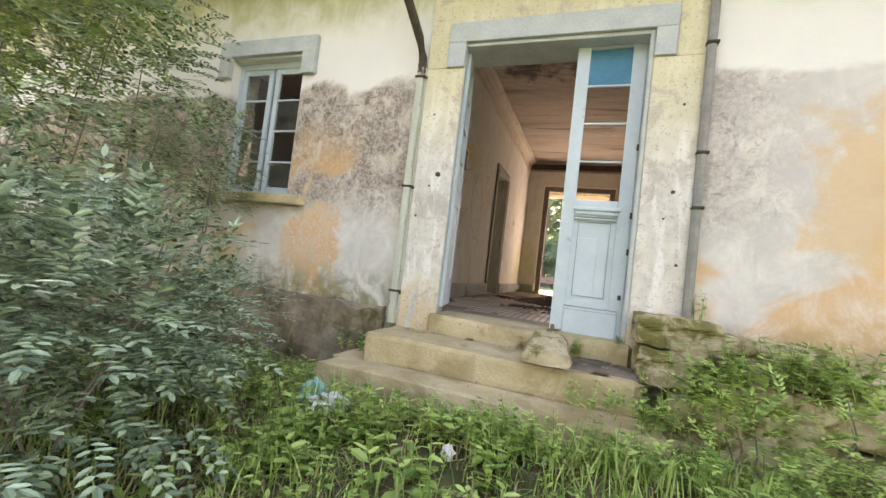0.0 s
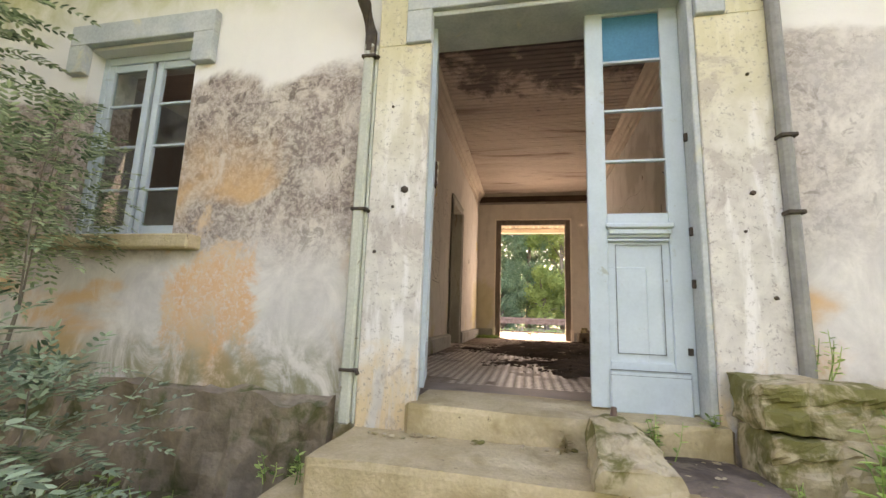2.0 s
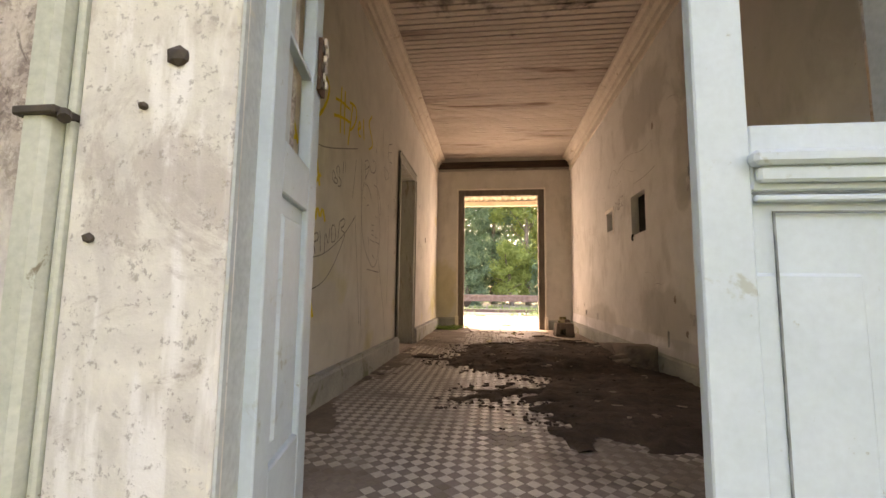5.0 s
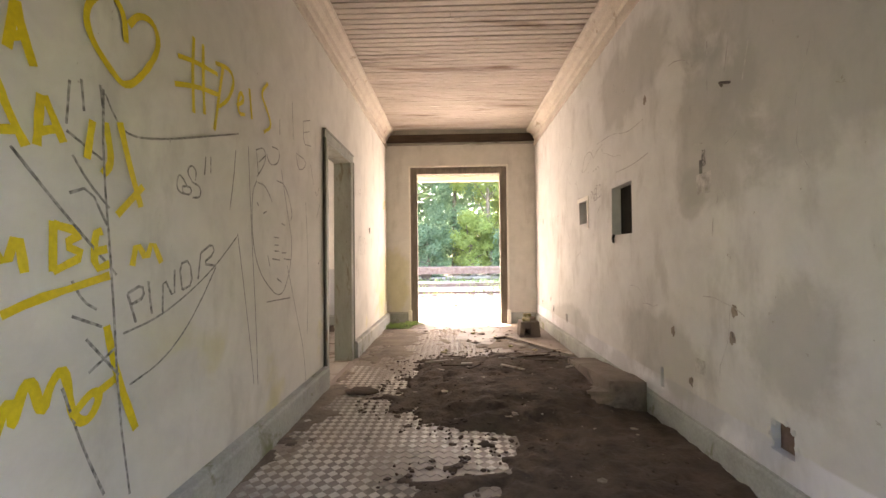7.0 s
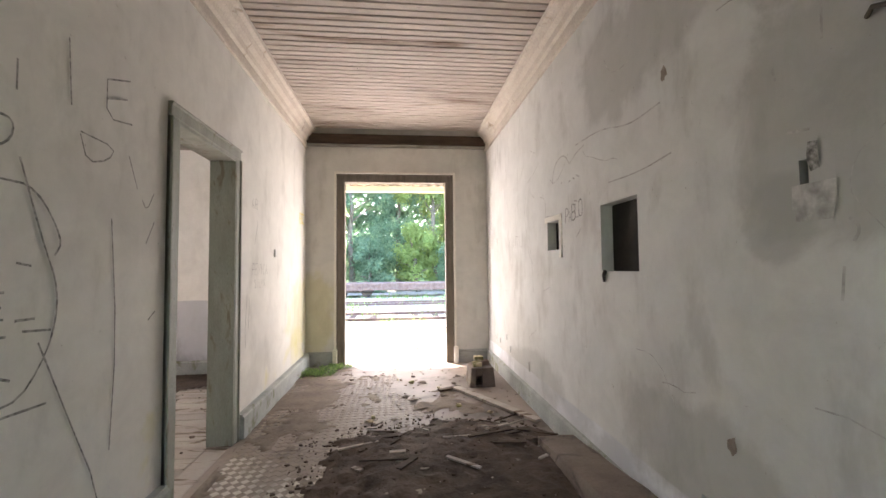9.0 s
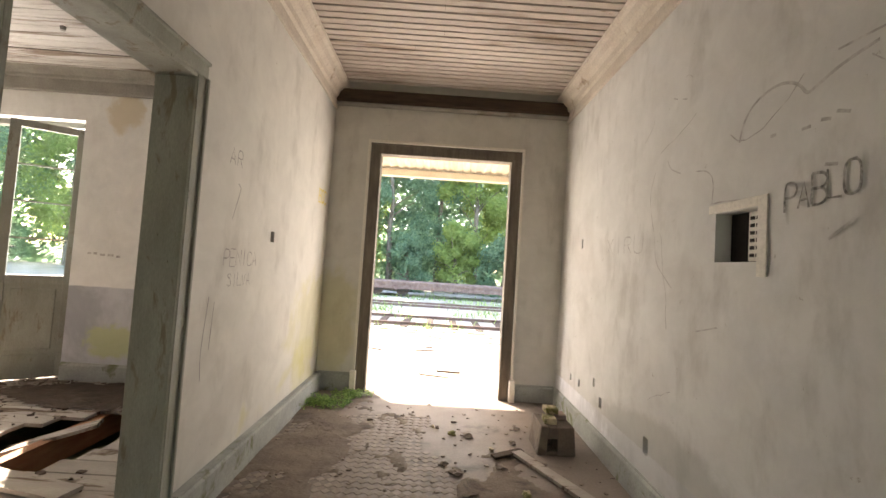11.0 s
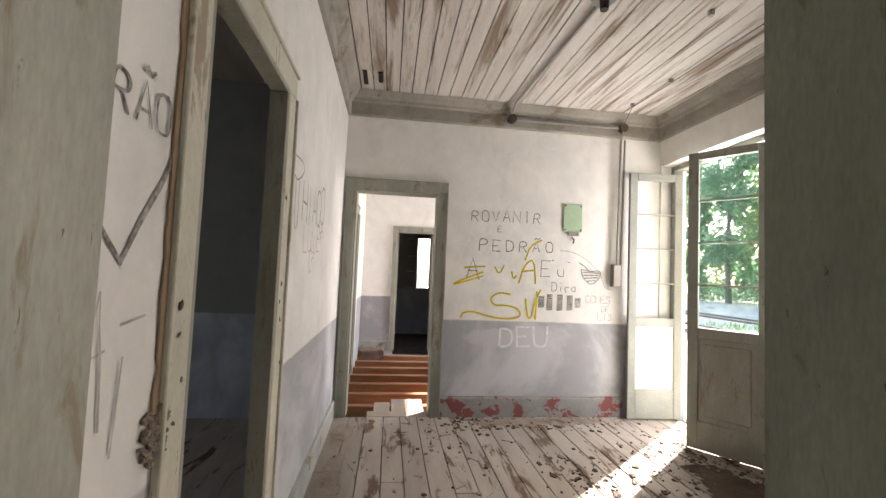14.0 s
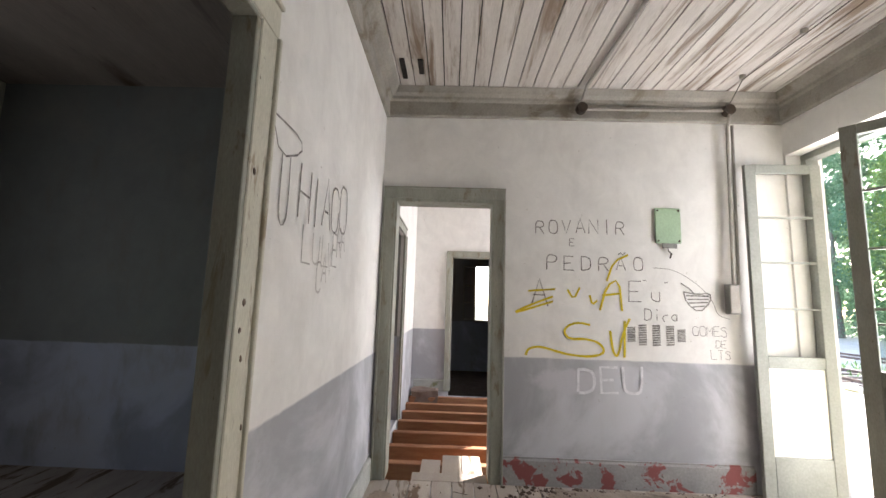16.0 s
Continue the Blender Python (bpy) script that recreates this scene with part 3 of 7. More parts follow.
def lump(bm, c, r, seed, squash=1.0, cuts=2, rough=0.35):
    """An uneven stone or clod."""
    res = bmesh.ops.create_icosphere(bm, subdivisions=cuts, radius=1.0)
    for v in res["verts"]:
        k = 1 + rough * noise.noise(v.co * 1.7 + Vector((seed, seed * 2.3, 0)))
        v.co = Vector((v.co.x * r[0], v.co.y * r[1], v.co.z * r[2] * squash)) * k + Vector(c)


def rough_block(x0, x1, y0, y1, z0, z1, seed, amount=0.02, cuts=4):
    bm = bmesh.new()
    box(bm, x0, x1, y0, y1, z0, z1)
    bmesh.ops.subdivide_edges(bm, edges=bm.edges[:], cuts=cuts, use_grid_fill=True)
    mid = Vector(((x0 + x1) / 2, (y0 + y1) / 2, (z0 + z1) / 2))
    half = Vector((x1 - x0, y1 - y0, z1 - z0)) / 2
    for v in bm.verts:
        d = v.co - mid
        q = [abs(d[i]) / half[i] for i in range(3)]
        corner = sorted(q)[1]
        d *= 1 - 0.06 * max(0, corner - 0.6) / 0.4
        nz = noise.noise_vector(v.co * 5 + Vector((seed, 0, seed)))
        v.co = mid + d + nz * amount
    return bm


# the street front is set out in its own measure; FRONT carries it into the plan of the house
FRONT = Matrix.Translation((0.10, 0.0, -0.044)) @ Matrix.Diagonal((0.90, 0.90, 0.91, 1.0))


def fx(x):
    return 0.90 * x + 0.10


def fz(z):
    return 0.91 * z - 0.044


def street_front(first):
    """Carry all objects made since there were `first` of them from the front's own measure into the plan."""
    for ob in scene.collection.all_objects[first:]:
        if ob.type == "EMPTY":
            if ob.matrix_basis != Matrix.Identity(4):
                ob.matrix_basis = FRONT @ ob.matrix_basis
        elif not ob.parent or ob.parent.matrix_basis == Matrix.Identity(4):
            ob.data.transform(FRONT)


def made():
    return len(scene.collection.all_objects)


# ---- ground, one sheet to the horizon ----
def ground_z(x, y):
    front = -0.60 + 0.17 * math.exp(-((y + 1.28) / 0.22) ** 2) * min(1, max(0, (x - 0.1) / 0.6)) - 0.095 * max(0.0, -1.1 - y) + 0.05 * noise.noise(Vector((x * 0.9, y * 0.9, 0)))
    back = -0.36 + 0.02 * noise.noise(Vector((x * 0.3, y * 0.3, 4)))
    k = min(1.0, max(0.0, (y - 1) / 6))
    far = max(0.0, math.hypot(x, y) - 60) * 0.002
    return max(-1.25, front) * (1 - k) + back * k - far


def ground():
    near = [i * 0.25 for i in range(-28, 29)]
    xs = [-900, -300, -120, -60, -35, -22, -14, -10] + near + [10, 14, 22, 35, 60, 120, 300, 900]
    ys = [-900, -300, -120, -60, -30, -16, -10] + [i * 0.25 for i in range(-28, 1)] + [2, 5, 8, 11, 12, 13, 15, 17, 20, 24, 28, 34, 45, 60, 120, 300, 900]
    bm = bmesh.new()
    g = [[bm.verts.new((x, y, fz(ground_z((x - 0.10) / 0.90, y / 0.90)))) for x in xs] for y in ys]
    for a, b in zip(g, g[1:]):
        for i in range(len(xs) - 1):
            bm.faces.new((a[i], a[i + 1], b[i + 1], b[i]))
    return thing("ground", bm, SOIL, "damp dark soil ground with weeds round the old station", "ground", kind="structure", smooth=True)


GROUND = ground()
bm = bmesh.new()
box(bm, -40, 40, 12.4, 60, -0.5, -0.325)
TRACKBED = thing("trackbed", bm, BALLAST, "pale ballast yard between platform and woods", "ground", kind="structure")
PLATFORM = thing("platform", boxed(-40, 40, 7.552, 12.0, -0.8, -0.02, 0.02), CONCRETE, "sunlit pale concrete station platform with litter", "platform", kind="structure")

# ---- outer walls ----
WALL_S = slab_wall("wall_south", FACADE, "x", -12.0, 8.0, 0.03, 0.40, -1.2, 3.45, [(fx(0.45), fx(2.15), -0.12, fz(2.58)), (fx(-2.38), fx(-1.35), fz(1.04), fz(2.60))],
                   "weathered lime-plastered facade with lichen and ochre patches")
WALL_N = slab_wall("wall_north", ROOM, "x", -12.0, -0.08, 7.25, 7.55, -0.6, 3.45, [(-3.83, -2.56, -0.1, 2.70), (-7.0, -5.9, -0.1, 2.6)],
                   "white room wall with grey dado toward the platform")
WALL_N2 = slab_wall("wall_north_corridor", CORR, "x", -0.08, 8.0, 7.45, 7.551, -0.6, 3.45, [(0.51, 2.013, -0.1, 2.638)],
                    "stained pale corridor end wall with a wide doorway")
# small broken recesses of lost switches and boxes in the corridor's walls
NICHES_R = [(3.54, 3.955, 1.335, 1.755), (4.645, 4.92, 1.505, 1.745), (1.995, 2.125, 0.285, 0.42), (3.08, 3.125, 0.25, 0.39),
            (6.935, 6.975, 0.385, 0.45), (6.70, 6.735, 0.39, 0.455), (6.355, 6.395, 0.485, 0.555), (6.20, 6.255, 0.36, 0.44), (5.475, 5.535, 0.315, 0.42), (6.79, 6.825, 1.66, 1.75), (2.595, 2.625, 1.62, 1.70)]
WALL_E = slab_wall("wall_east", CORR_R, "y", 0.40, 7.45, 2.60, 2.68, -0.3, 3.5, NICHES_R, "stained grey-white corridor wall with scratched marks")
# backing seen through the recesses, coloured near-black for their shade
WALL_E2 = slab_wall("wall_east_backing", BACK, "y", 0.40, 7.45, 2.69, 2.85, -0.3, 3.5, [], "near-black backing giving the wall recesses their shade")
NICHES_L = [(5.945, 6.015, 1.50, 1.58)]
WALL_C = slab_wall("wall_corridor", CORR, "y", 0.40, 7.45, -0.07, 0.0, -0.3, 3.5, [(4.0, 4.89, -0.1, 2.26)] + NICHES_L,
                   "scribbled pale corridor wall with yellow spray paint")
WALL_C2 = slab_wall("wall_room_east", ROOM, "y", 0.40, 7.42, -0.16, -0.075, -0.6, 3.5, [(4.0, 4.89, -0.1, 2.26)], "white room wall with a doorway to the corridor")
WALL_M = slab_wall("wall_middle", ROOM, "x", -12.0, -0.16, 3.825, 3.86, -0.6, 3.5, [(-1.57, -0.77, -0.13, 2.24), (-5.5, -4.75, 0.0, 2.2)],
                   "white room wall with grey dado and pencil scrawls")
WALL_M2 = slab_wall("wall_middle_back", ROOM_SHADED, "x", -12.0, -0.16, 3.79, 3.82, -0.6, 3.5, [(-1.57, -0.77, -0.13, 2.24), (-5.5, -4.75, 0.0, 2.2)],
                    "unlit room wall with the shade put into its plaster colour")
WALL_W = slab_wall("wall_west", ROOM, "y", 3.86, 7.42, -4.01, -3.85, -0.6, 3.5, [(3.965, 4.82, -0.1, 2.25)], "white wall with grey dado and names written on it")
WALL_W2 = slab_wall("wall_west_back", ROOM_SHADED, "y", 0.40, 3.79, -4.01, -3.85, -0.6, 3.5, [], "unlit room wall with the shade put into its plaster colour")
WALL_F = slab_wall("wall_far", ROOM, "y", 3.86, 7.42, -7.40, -7.24, -0.6, 3.5, [(4.46, 5.12, -0.1, 2.16)], "white far room wall with grey dado")
WALL_FF = slab_wall("wall_end", ROOM_SHADED, "y", 0.40, 7.42, -10.85, -10.6, -0.6, 3.5, [(5.03, 5.40, 0.95, 2.35)], "end wall with a window, plaster colour darkened for shade")
WALL_EE = slab_wall("wall_gable", FACADE, "y", 0.40, 7.45, 7.75, 8.0, -0.9, 3.5, [], "plastered gable wall")

# ---- stone plinth and piers of the facade ----
first = made()
for a, b, nm in ((-12.0, 0.02, "plinth_left"), (2.62, 8.0, "plinth_right")):
    bm = bmesh.new()
    box(bm, a, b, -0.07, 0.03, -1.2, 0.035)
    es = [e for e in bm.edges]
    bmesh.ops.subdivide_edges(bm, edges=es, cuts=9, use_grid_fill=True)
    x = a + 0.08
    cut = []
    while x < b:
        bmesh.ops.bisect_plane(bm, geom=bm.verts[:] + bm.edges[:] + bm.faces[:], plane_co=(x, 0, 0), plane_no=(1, 0, 0))
        x += 0.06 if -4 < x < 5 else 0.8
    for v in bm.verts:
        if v.co.y < 0.02:
            v.co.y += 0.09 * noise.noise(v.co * 3.5) + 0.05 * noise.noise(v.co * 9) + 0.02 * noise.noise(v.co * 24)
            if v.co.z > -0.05:
                v.co.z += 0.07 * noise.noise(v.co * 2.5) + 0.035 * noise.noise(v.co * 10)
    thing("baseboard", bm, PLINTH, "mossy rough stone plinth under the facade", "plinth", kind="structure")
for a, b in ((0.17, 0.545), (2.15, 2.52)):
    thing("pier", boxed(a, b, -0.01, 0.034, -0.2, 2.345 if a < 1 else 2.345, 0.006), PIER, "pale stained plaster pier beside the front door", "pier", kind="structure")
    c, d = ((0.17, 0.37) if a < 1 else (2.31, 2.52))
    thing("pier", boxed(c, d, -0.01, 0.034, 2.345, 3.45, 0.004), PIER, "pale stained plaster pier beside the front door", "pier", kind="structure")
thing("frieze", boxed(0.37, 2.31, -0.01, 0.034, 2.77, 3.45, 0.004), PIER, "yellowed plaster above the front door", "wall", kind="structure")

# blue-grey plaster architrave with ears
arch = empty("trim", "blue-grey painted plaster architrave with ears over the front door", "trim", kind="structure")
part("band", boxed(0.37, 2.31, -0.035, 0.034, 2.58, 2.77, 0.006), TRIM_BLUE, arch)
part("ear", boxed(0.37, 0.545, -0.035, 0.034, 2.345, 2.58, 0.006), TRIM_BLUE, arch)
part("ear", boxed(2.15, 2.31, -0.035, 0.034, 2.345, 2.58, 0.006), TRIM_BLUE, arch)
part("reveal", boxed(2.115, 2.15, 0.0, 0.40, 0.05, 2.58, 0.006), TRIM_BLUE, arch)
part("reveal", boxed(0.455, 2.115, 0.0, 0.40, 2.545, 2.58, 0.006), TRIM_BLUE, arch)
# the other reveal splays inward
bm = bmesh.new()
splay = [[bm.verts.new((x, y, z)) for x, y in ((0.455, 0.0), (0.55, 0.0), (0.47, 0.38), (0.455, 0.38))] for z in (0.05, 2.545)]
for i in range(4):
    bm.faces.new((splay[0][i], splay[0][(i + 1) % 4], splay[1][(i + 1) % 4], splay[1][i]))
bm.faces.new(splay[0][::-1]), bm.faces.new(splay[1])
bmesh.ops.bevel(bm, geom=bm.edges[:], offset=0.005, segments=1, affect="EDGES", profile=0.5)
part("reveal", bm, TRIM_BLUE, arch)
street_front(first)

# ---- eaves over the street front ----
eave = empty("roof", "mossy eaves of a low tiled roof", "roof", kind="structure")
bm = bmesh.new()
for sgn, y0, y1, z0, z1 in ((1, -0.75, 3.9, 3.38, 5.2), (1, 8.3, 3.9, 3.38, 5.2)):
    vs = [bm.verts.new(p) for p in ((-12.5, y0, z0), (8.5, y0, z0), (8.5, y1, z1), (-12.5, y1, z1), (-12.5, y0, z0 + 0.12), (8.5, y0, z0 + 0.12), (8.5, y1, z1 + 0.12), (-12.5, y1, z1 + 0.12))]
    for q in ((0, 1, 2, 3), (4, 5, 6, 7), (0, 1, 5, 4), (1, 2, 6, 5), (3, 0, 4, 7)):
        bm.faces.new([vs[i] for i in q])
bmesh.ops.recalc_face_normals(bm, faces=bm.faces)
part("slope", bm, SHEET, eave)
part("gutter", boxed(-12.5, 8.5, -0.80, -0.66, 3.28, 3.40, 0.02), RUST, eave)
part("cornice", boxed(-12.0, 8.0, -0.06, 0.03, 3.16, 3.38, 0.02), PIER, eave)

# ---- ceilings ----
def ceiling(name, mat, x0, x1, y0, y1, z, board, label, gap=0.0045):
    bm = bmesh.new()
    y = y0
    i = 0
    while y < y1 - 0.001:
        b = min(y1, y + board)
        dz = 0.004 * noise.noise(Vector((i * 3.1, z, 0)))
        for a, c in ([(x0, x1)] if i % 7 in (0, 1, 3, 5) else [(x0, x0 + (x1 - x0) * (0.35 + 0.1 * (i % 4))), (x0 + (x1 - x0) * (0.35 + 0.1 * (i % 4)), x1)]):
            box(bm, a + 0.001, c - 0.001, y + gap, b - gap, z + dz, z + 0.02)
        y, i = b, i + 1
    deck = len(bm.faces)
    box(bm, x0, x1, y0, y1, z + 0.022, z + 0.08)
    ob = thing(name, bm, mat, label, "ceiling", kind="structure")
    # backing above the boards is near-black, so the gaps get painted shade
    ob.data.materials.append(BACK)
    for p in ob.data.polygons[deck:]:
        p.material_index = 1
    return ob


ceiling("ceiling_corridor", CEIL, 0.0, 2.6, 0.40, 7.36, 3.36, 0.085, "narrow pale ceiling boards with brown damp stains, front end darkened for shade", 0.0105)
ceiling("ceiling_room", CEIL_ROOM, -3.85, -0.16, 3.86, 7.42, 3.22, 0.125, "flaking white ceiling boards with brown stains")
ceiling("ceiling_far", CEIL_ROOM, -7.24, -4.01, 3.86, 7.42, 3.22, 0.25, "white board ceiling of the next room")
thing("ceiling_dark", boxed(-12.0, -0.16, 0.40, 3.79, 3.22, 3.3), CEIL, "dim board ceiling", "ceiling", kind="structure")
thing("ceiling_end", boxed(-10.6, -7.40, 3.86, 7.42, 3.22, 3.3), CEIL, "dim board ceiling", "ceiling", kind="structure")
thing("ceiling_side", boxed(2.85, 7.75, 0.40, 7.45, 3.36, 3.44), CEIL, "dim board ceiling", "ceiling", kind="structure")

# crown mouldings of the corridor
PROF = [(0, -0.16), (0.02, -0.16), (0.024, -0.14), (0.018, -0.06), (0.04, -0.045), (0.05, 0.0), (0.085, 0.03), (0.105, 0.075), (0.135, 0.09), (0.145, 0.118), (0, 0.118)]
for a, b, nm in (((2.6, 0.40, 3.24), (2.6, 7.44, 3.24), 1), ((0.0, 7.44, 3.24), (0.0, 0.40, 3.24), 1)):
    bm = bmesh.new()
    extrude_profile(bm, PROF, a, b)
    thing("crown_moulding", bm, CROWN, "stained wooden crown moulding along the corridor ceiling", "moulding", "crown mouldings", "structure")
beam = empty("tie_beam", "dark rotten timber beam over the corridor door", "beam", kind="structure")
part("beam", boxed(0.0, 2.6, 7.36, 7.449, 3.155, 3.29, 0.01), WOOD_DARK, beam)
part("rail", boxed(0.0, 2.6, 7.38, 7.449, 3.118, 3.15, 0.006), FASCIA, beam)

# fascia boards and mouldings round the room
room_crown = [((-3.85, 7.25), (-3.85, 3.86)), ((-3.85, 3.86), (-0.16, 3.86)), ((-0.16, 3.86), (-0.16, 7.25)), ((-0.16, 7.25), (-3.85, 7.25))]
PROF2 = [(0, 0), (0.03, 0), (0.035, 0.014), (0.028, 0.135), (0.05, 0.148), (0.055, 0.17), (0.085, 0.19), (0.115, 0.238), (0, 0.238)]
for (ax, ay), (bx, by) in room_crown:
    bm = bmesh.new()
    extrude_profile(bm, PROF2, (ax, ay, 2.978), (bx, by, 2.978))
    thing("crown_moulding", bm, FASCIA, "grey wooden fascia and moulding round the room ceiling", "moulding", "room mouldings", "structure")
for (ax, ay), (bx, by) in (((-7.24, 7.42), (-7.24, 3.86)), ((-7.24, 3.86), (-4.01, 3.86))):
    bm = bmesh.new()
    extrude_profile(bm, PROF2, (ax, ay, 2.978), (bx, by, 2.978))
    thing("crown_moulding", bm, FASCIA, "grey wooden fascia round the next room's ceiling", "moulding", "room mouldings", "structure")

# ---- skirtings ----
def skirting(mat, a, b, h, label, t=0.022):
    bm = bmesh.new()
    extrude_profile(bm, [(0, 0), (t, 0), (t, h - 0.012), (t - 0.01, h), (0, h)], (*a, 0), (*b, 0))
    extrude_profile(bm, [(0, h), (t - 0.014, h), (t - 0.014, h + 0.012), (0, h + 0.012)], (*a, 0), (*b, 0))
    return thing("skirting", bm, mat, label, "skirting", "skirtings", "structure")


LAB = "grey-painted plaster skirting with mould along the corridor floor"
skirting(SKIRT, (0.0, 3.90), (0.0, 0.40), 0.18, LAB, 0.06)
skirting(SKIRT, (0.0, 7.44), (0.0, 4.99), 0.18, LAB, 0.06)
skirting(SKIRT, (2.6, 0.40), (2.6, 7.44), 0.17, LAB)
skirting(SKIRT, (0.38, 7.45), (0.02, 7.45), 0.19, LAB)
skirting(SKIRT, (2.58, 7.45), (2.16, 7.45), 0.17, LAB)
skirting(SKIRT_RED, (-3.85, 6.84), (-3.85, 4.90), 0.195, "grey skirting with flaking dark red paint")
skirting(SKIRT, (-3.83, 3.86), (-1.73, 3.86), 0.17, "grey painted room skirting")
skirting(SKIRT, (-0.66, 3.86), (-0.18, 3.86), 0.17, "grey painted room skirting")
skirting(SKIRT, (-0.16, 4.99), (-0.16, 7.23), 0.17, "grey painted room skirting")
skirting(SKIRT, (-0.18, 7.25), (-2.55, 7.25), 0.17, "grey painted room skirting")
skirting(SKIRT, (-7.24, 4.40), (-7.24, 3.90), 0.17, "grey painted room skirting")

# ---- floors ----
FLOOR = thing("floor", boxed(-0.16, 2.69, 0.40, 7.551, -0.3, 0.0), TILE_D, "worn dark corridor floor with small light tiles, dusty", "floor", kind="structure")
UNDER = thing("under_floor", boxed(-10.9, -0.16, 0.40, 7.42, -0.75, -0.55), SOIL, "dark earth under the missing floorboards", "ground", kind="structure")
thing("floor_dark_room", boxed(-3.85, -0.16, 0.42, 3.79, -0.12, -0.01), PLANK, "dim dusty wooden floor", "floor", kind="structure")
thing("floor_end_room", boxed(-10.6, -7.40, 0.42, 7.42, -0.3, -0.2), MUD, "end room floor in the dark mud colour", "floor", kind="structure")

# ---- door frames ----
f1 = casing("door_frame_corridor", WOOD_GREY, "y", 3.915, 4.962, 2.345, 0.0, 1, 0.085, 0.022, "grey-green painted wooden door frame of the corridor opening")
lining(f1, WOOD_GREY, "y", 4.0, 4.89, 2.26, -0.18, 0.018)
f1b = casing("door_frame_room", WOOD_GREY, "y", 3.915, 4.962, 2.345, -0.16, -1, 0.085, 0.022, "grey-green painted wooden door frame on the room side")
f2 = casing("door_frame_dark_room", FRAME_PALE, "x", -1.69, -0.65, 2.35, 3.86, 1, 0.12, 0.008, "chipped pale grey-green wooden frame of the dark doorway")
lining(f2, WOOD_GREY, "x", -1.57, -0.77, 2.24, 3.785, 3.864)
f3 = casing("door_frame_west", WOOD_GREY, "y", 3.875, 4.905, 2.35, -3.85, 1, 0.10, 0.025, "grey-green wooden frame of the doorway to the next room")
lining(f3, WOOD_GREY, "y", 3.965, 4.82, 2.25, -4.03, -3.834)
f4 = casing("door_frame_far", WOOD_GREY, "y", 4.38, 5.20, 2.24, -7.24, 1, 0.08, 0.025, "grey wooden frame of the far doorway")
lining(f4, WOOD_GREY, "y", 4.46, 5.12, 2.16, -7.42, -7.224)
f5 = casing("door_frame_side", WOOD_GREY, "x", -5.6, -4.65, 2.3, 3.86, 1, 0.10, 0.025, "grey-green wooden frame in the next room")

# corridor end door: brown frame with a cream rim
f6 = casing("door_frame_platform", FRAME_BROWN, "x", 0.425, 2.098, 2.723, 7.45, -1, 0.085, 0.02, "brown wooden frame of the open platform doorway")
lining(f6, FRAME_BROWN, "x", 0.51, 2.013, 2.638, 7.432, 7.56, 0.03)
rim = empty("trim", "cream plaster rim round the platform doorway", "trim", kind="structure")
part("rim_post", boxed(0.395, 0.423, 7.40, 7.45, 0.24, 2.725, 0.004), CREAM, rim)
part("rim_post", boxed(2.10, 2.128, 7.40, 7.45, 0.24, 2.725, 0.004), CREAM, rim)
part("rim_head", boxed(0.395, 2.128, 7.40, 7.45, 2.725, 2.755, 0.004), CREAM, rim)
for a, b in ((0.375, 0.44), (2.085, 2.15)):
    part("plinth_block", boxed(a, b, 7.375, 7.42, 0.0, 0.235, 0.008), CREAM, rim)

# frame of the room's platform door
f7 = empty("door_frame_room_platform", "pale grey wooden frame of the room's platform door", "door frame", "", "structure")
lining(f7, LEAF_GREY, "x", -3.83, -2.56, 2.70, 7.37, 7.47, 0.055)


def door_leaf(name, w, h, mats, label, rails, panes, swing, glazed=True, kick=0.0, lower="panel", top_fill=None, stile=0.085):
    """A door leaf hinged on its local x=0, reaching to x=w; rails: (bottom, panel bottom, panel top, glazing bottom, glazing top)."""
    b0, p0, p1, g0, g1 = rails
    t, st = 0.04, stile
    ob = empty(name, label, "door")
    for a, c in ((0, st), (w - st, w)):
        part("stile", boxed(a, c, 0, t, b0, h, 0.004), mats, ob)
    for a, c in ((b0, p0), (p1, g0), (g1, h)):
        part("rail", boxed(st, w - st, 0.001, t - 0.001, a, c, 0.004), mats, ob)
    if lower == "panel":
        pn = part("panel", boxed(st, w - st, 0.017, t - 0.017, p0, p1), mats, ob)
        bm = bmesh.new()
        e = 0.045
        box(bm, st + e, w - st - e, 0.007, t - 0.007, p0 + e, p1 - e, 0.008)
        part("raised_field", bm, mats, pn)
    elif lower == "board":
        # added board: its white stands for the brightness seen through the open panel
        part("panel", boxed(st, w - st, 0.016, t - 0.016, p0, p1), CREAM, ob, "white board standing in for the bright open lower panel")
    step = (g1 - g0) / panes
    for i in range(1, panes):
        part("glazing_bar", boxed(st, w - st, 0.006, t - 0.006, g0 + i * step - 0.008, g0 + i * step + 0.008, 0.002), mats, ob)
    for i in range(panes):
        a, c = g0 + i * step + 0.008, g0 + (i + 1) * step - 0.008
        if top_fill and i == panes - 1:
            part("painted_pane", boxed(st, w - st, 0.014, 0.024, a, c), top_fill, ob, "teal blue painted pane")
        elif glazed:
            g = part("pane", boxed(st, w - st, 0.018, 0.022, a, c), GLASS, ob)
            g.visible_shadow = False
    ob.matrix_basis = swing
    return ob


first = made()
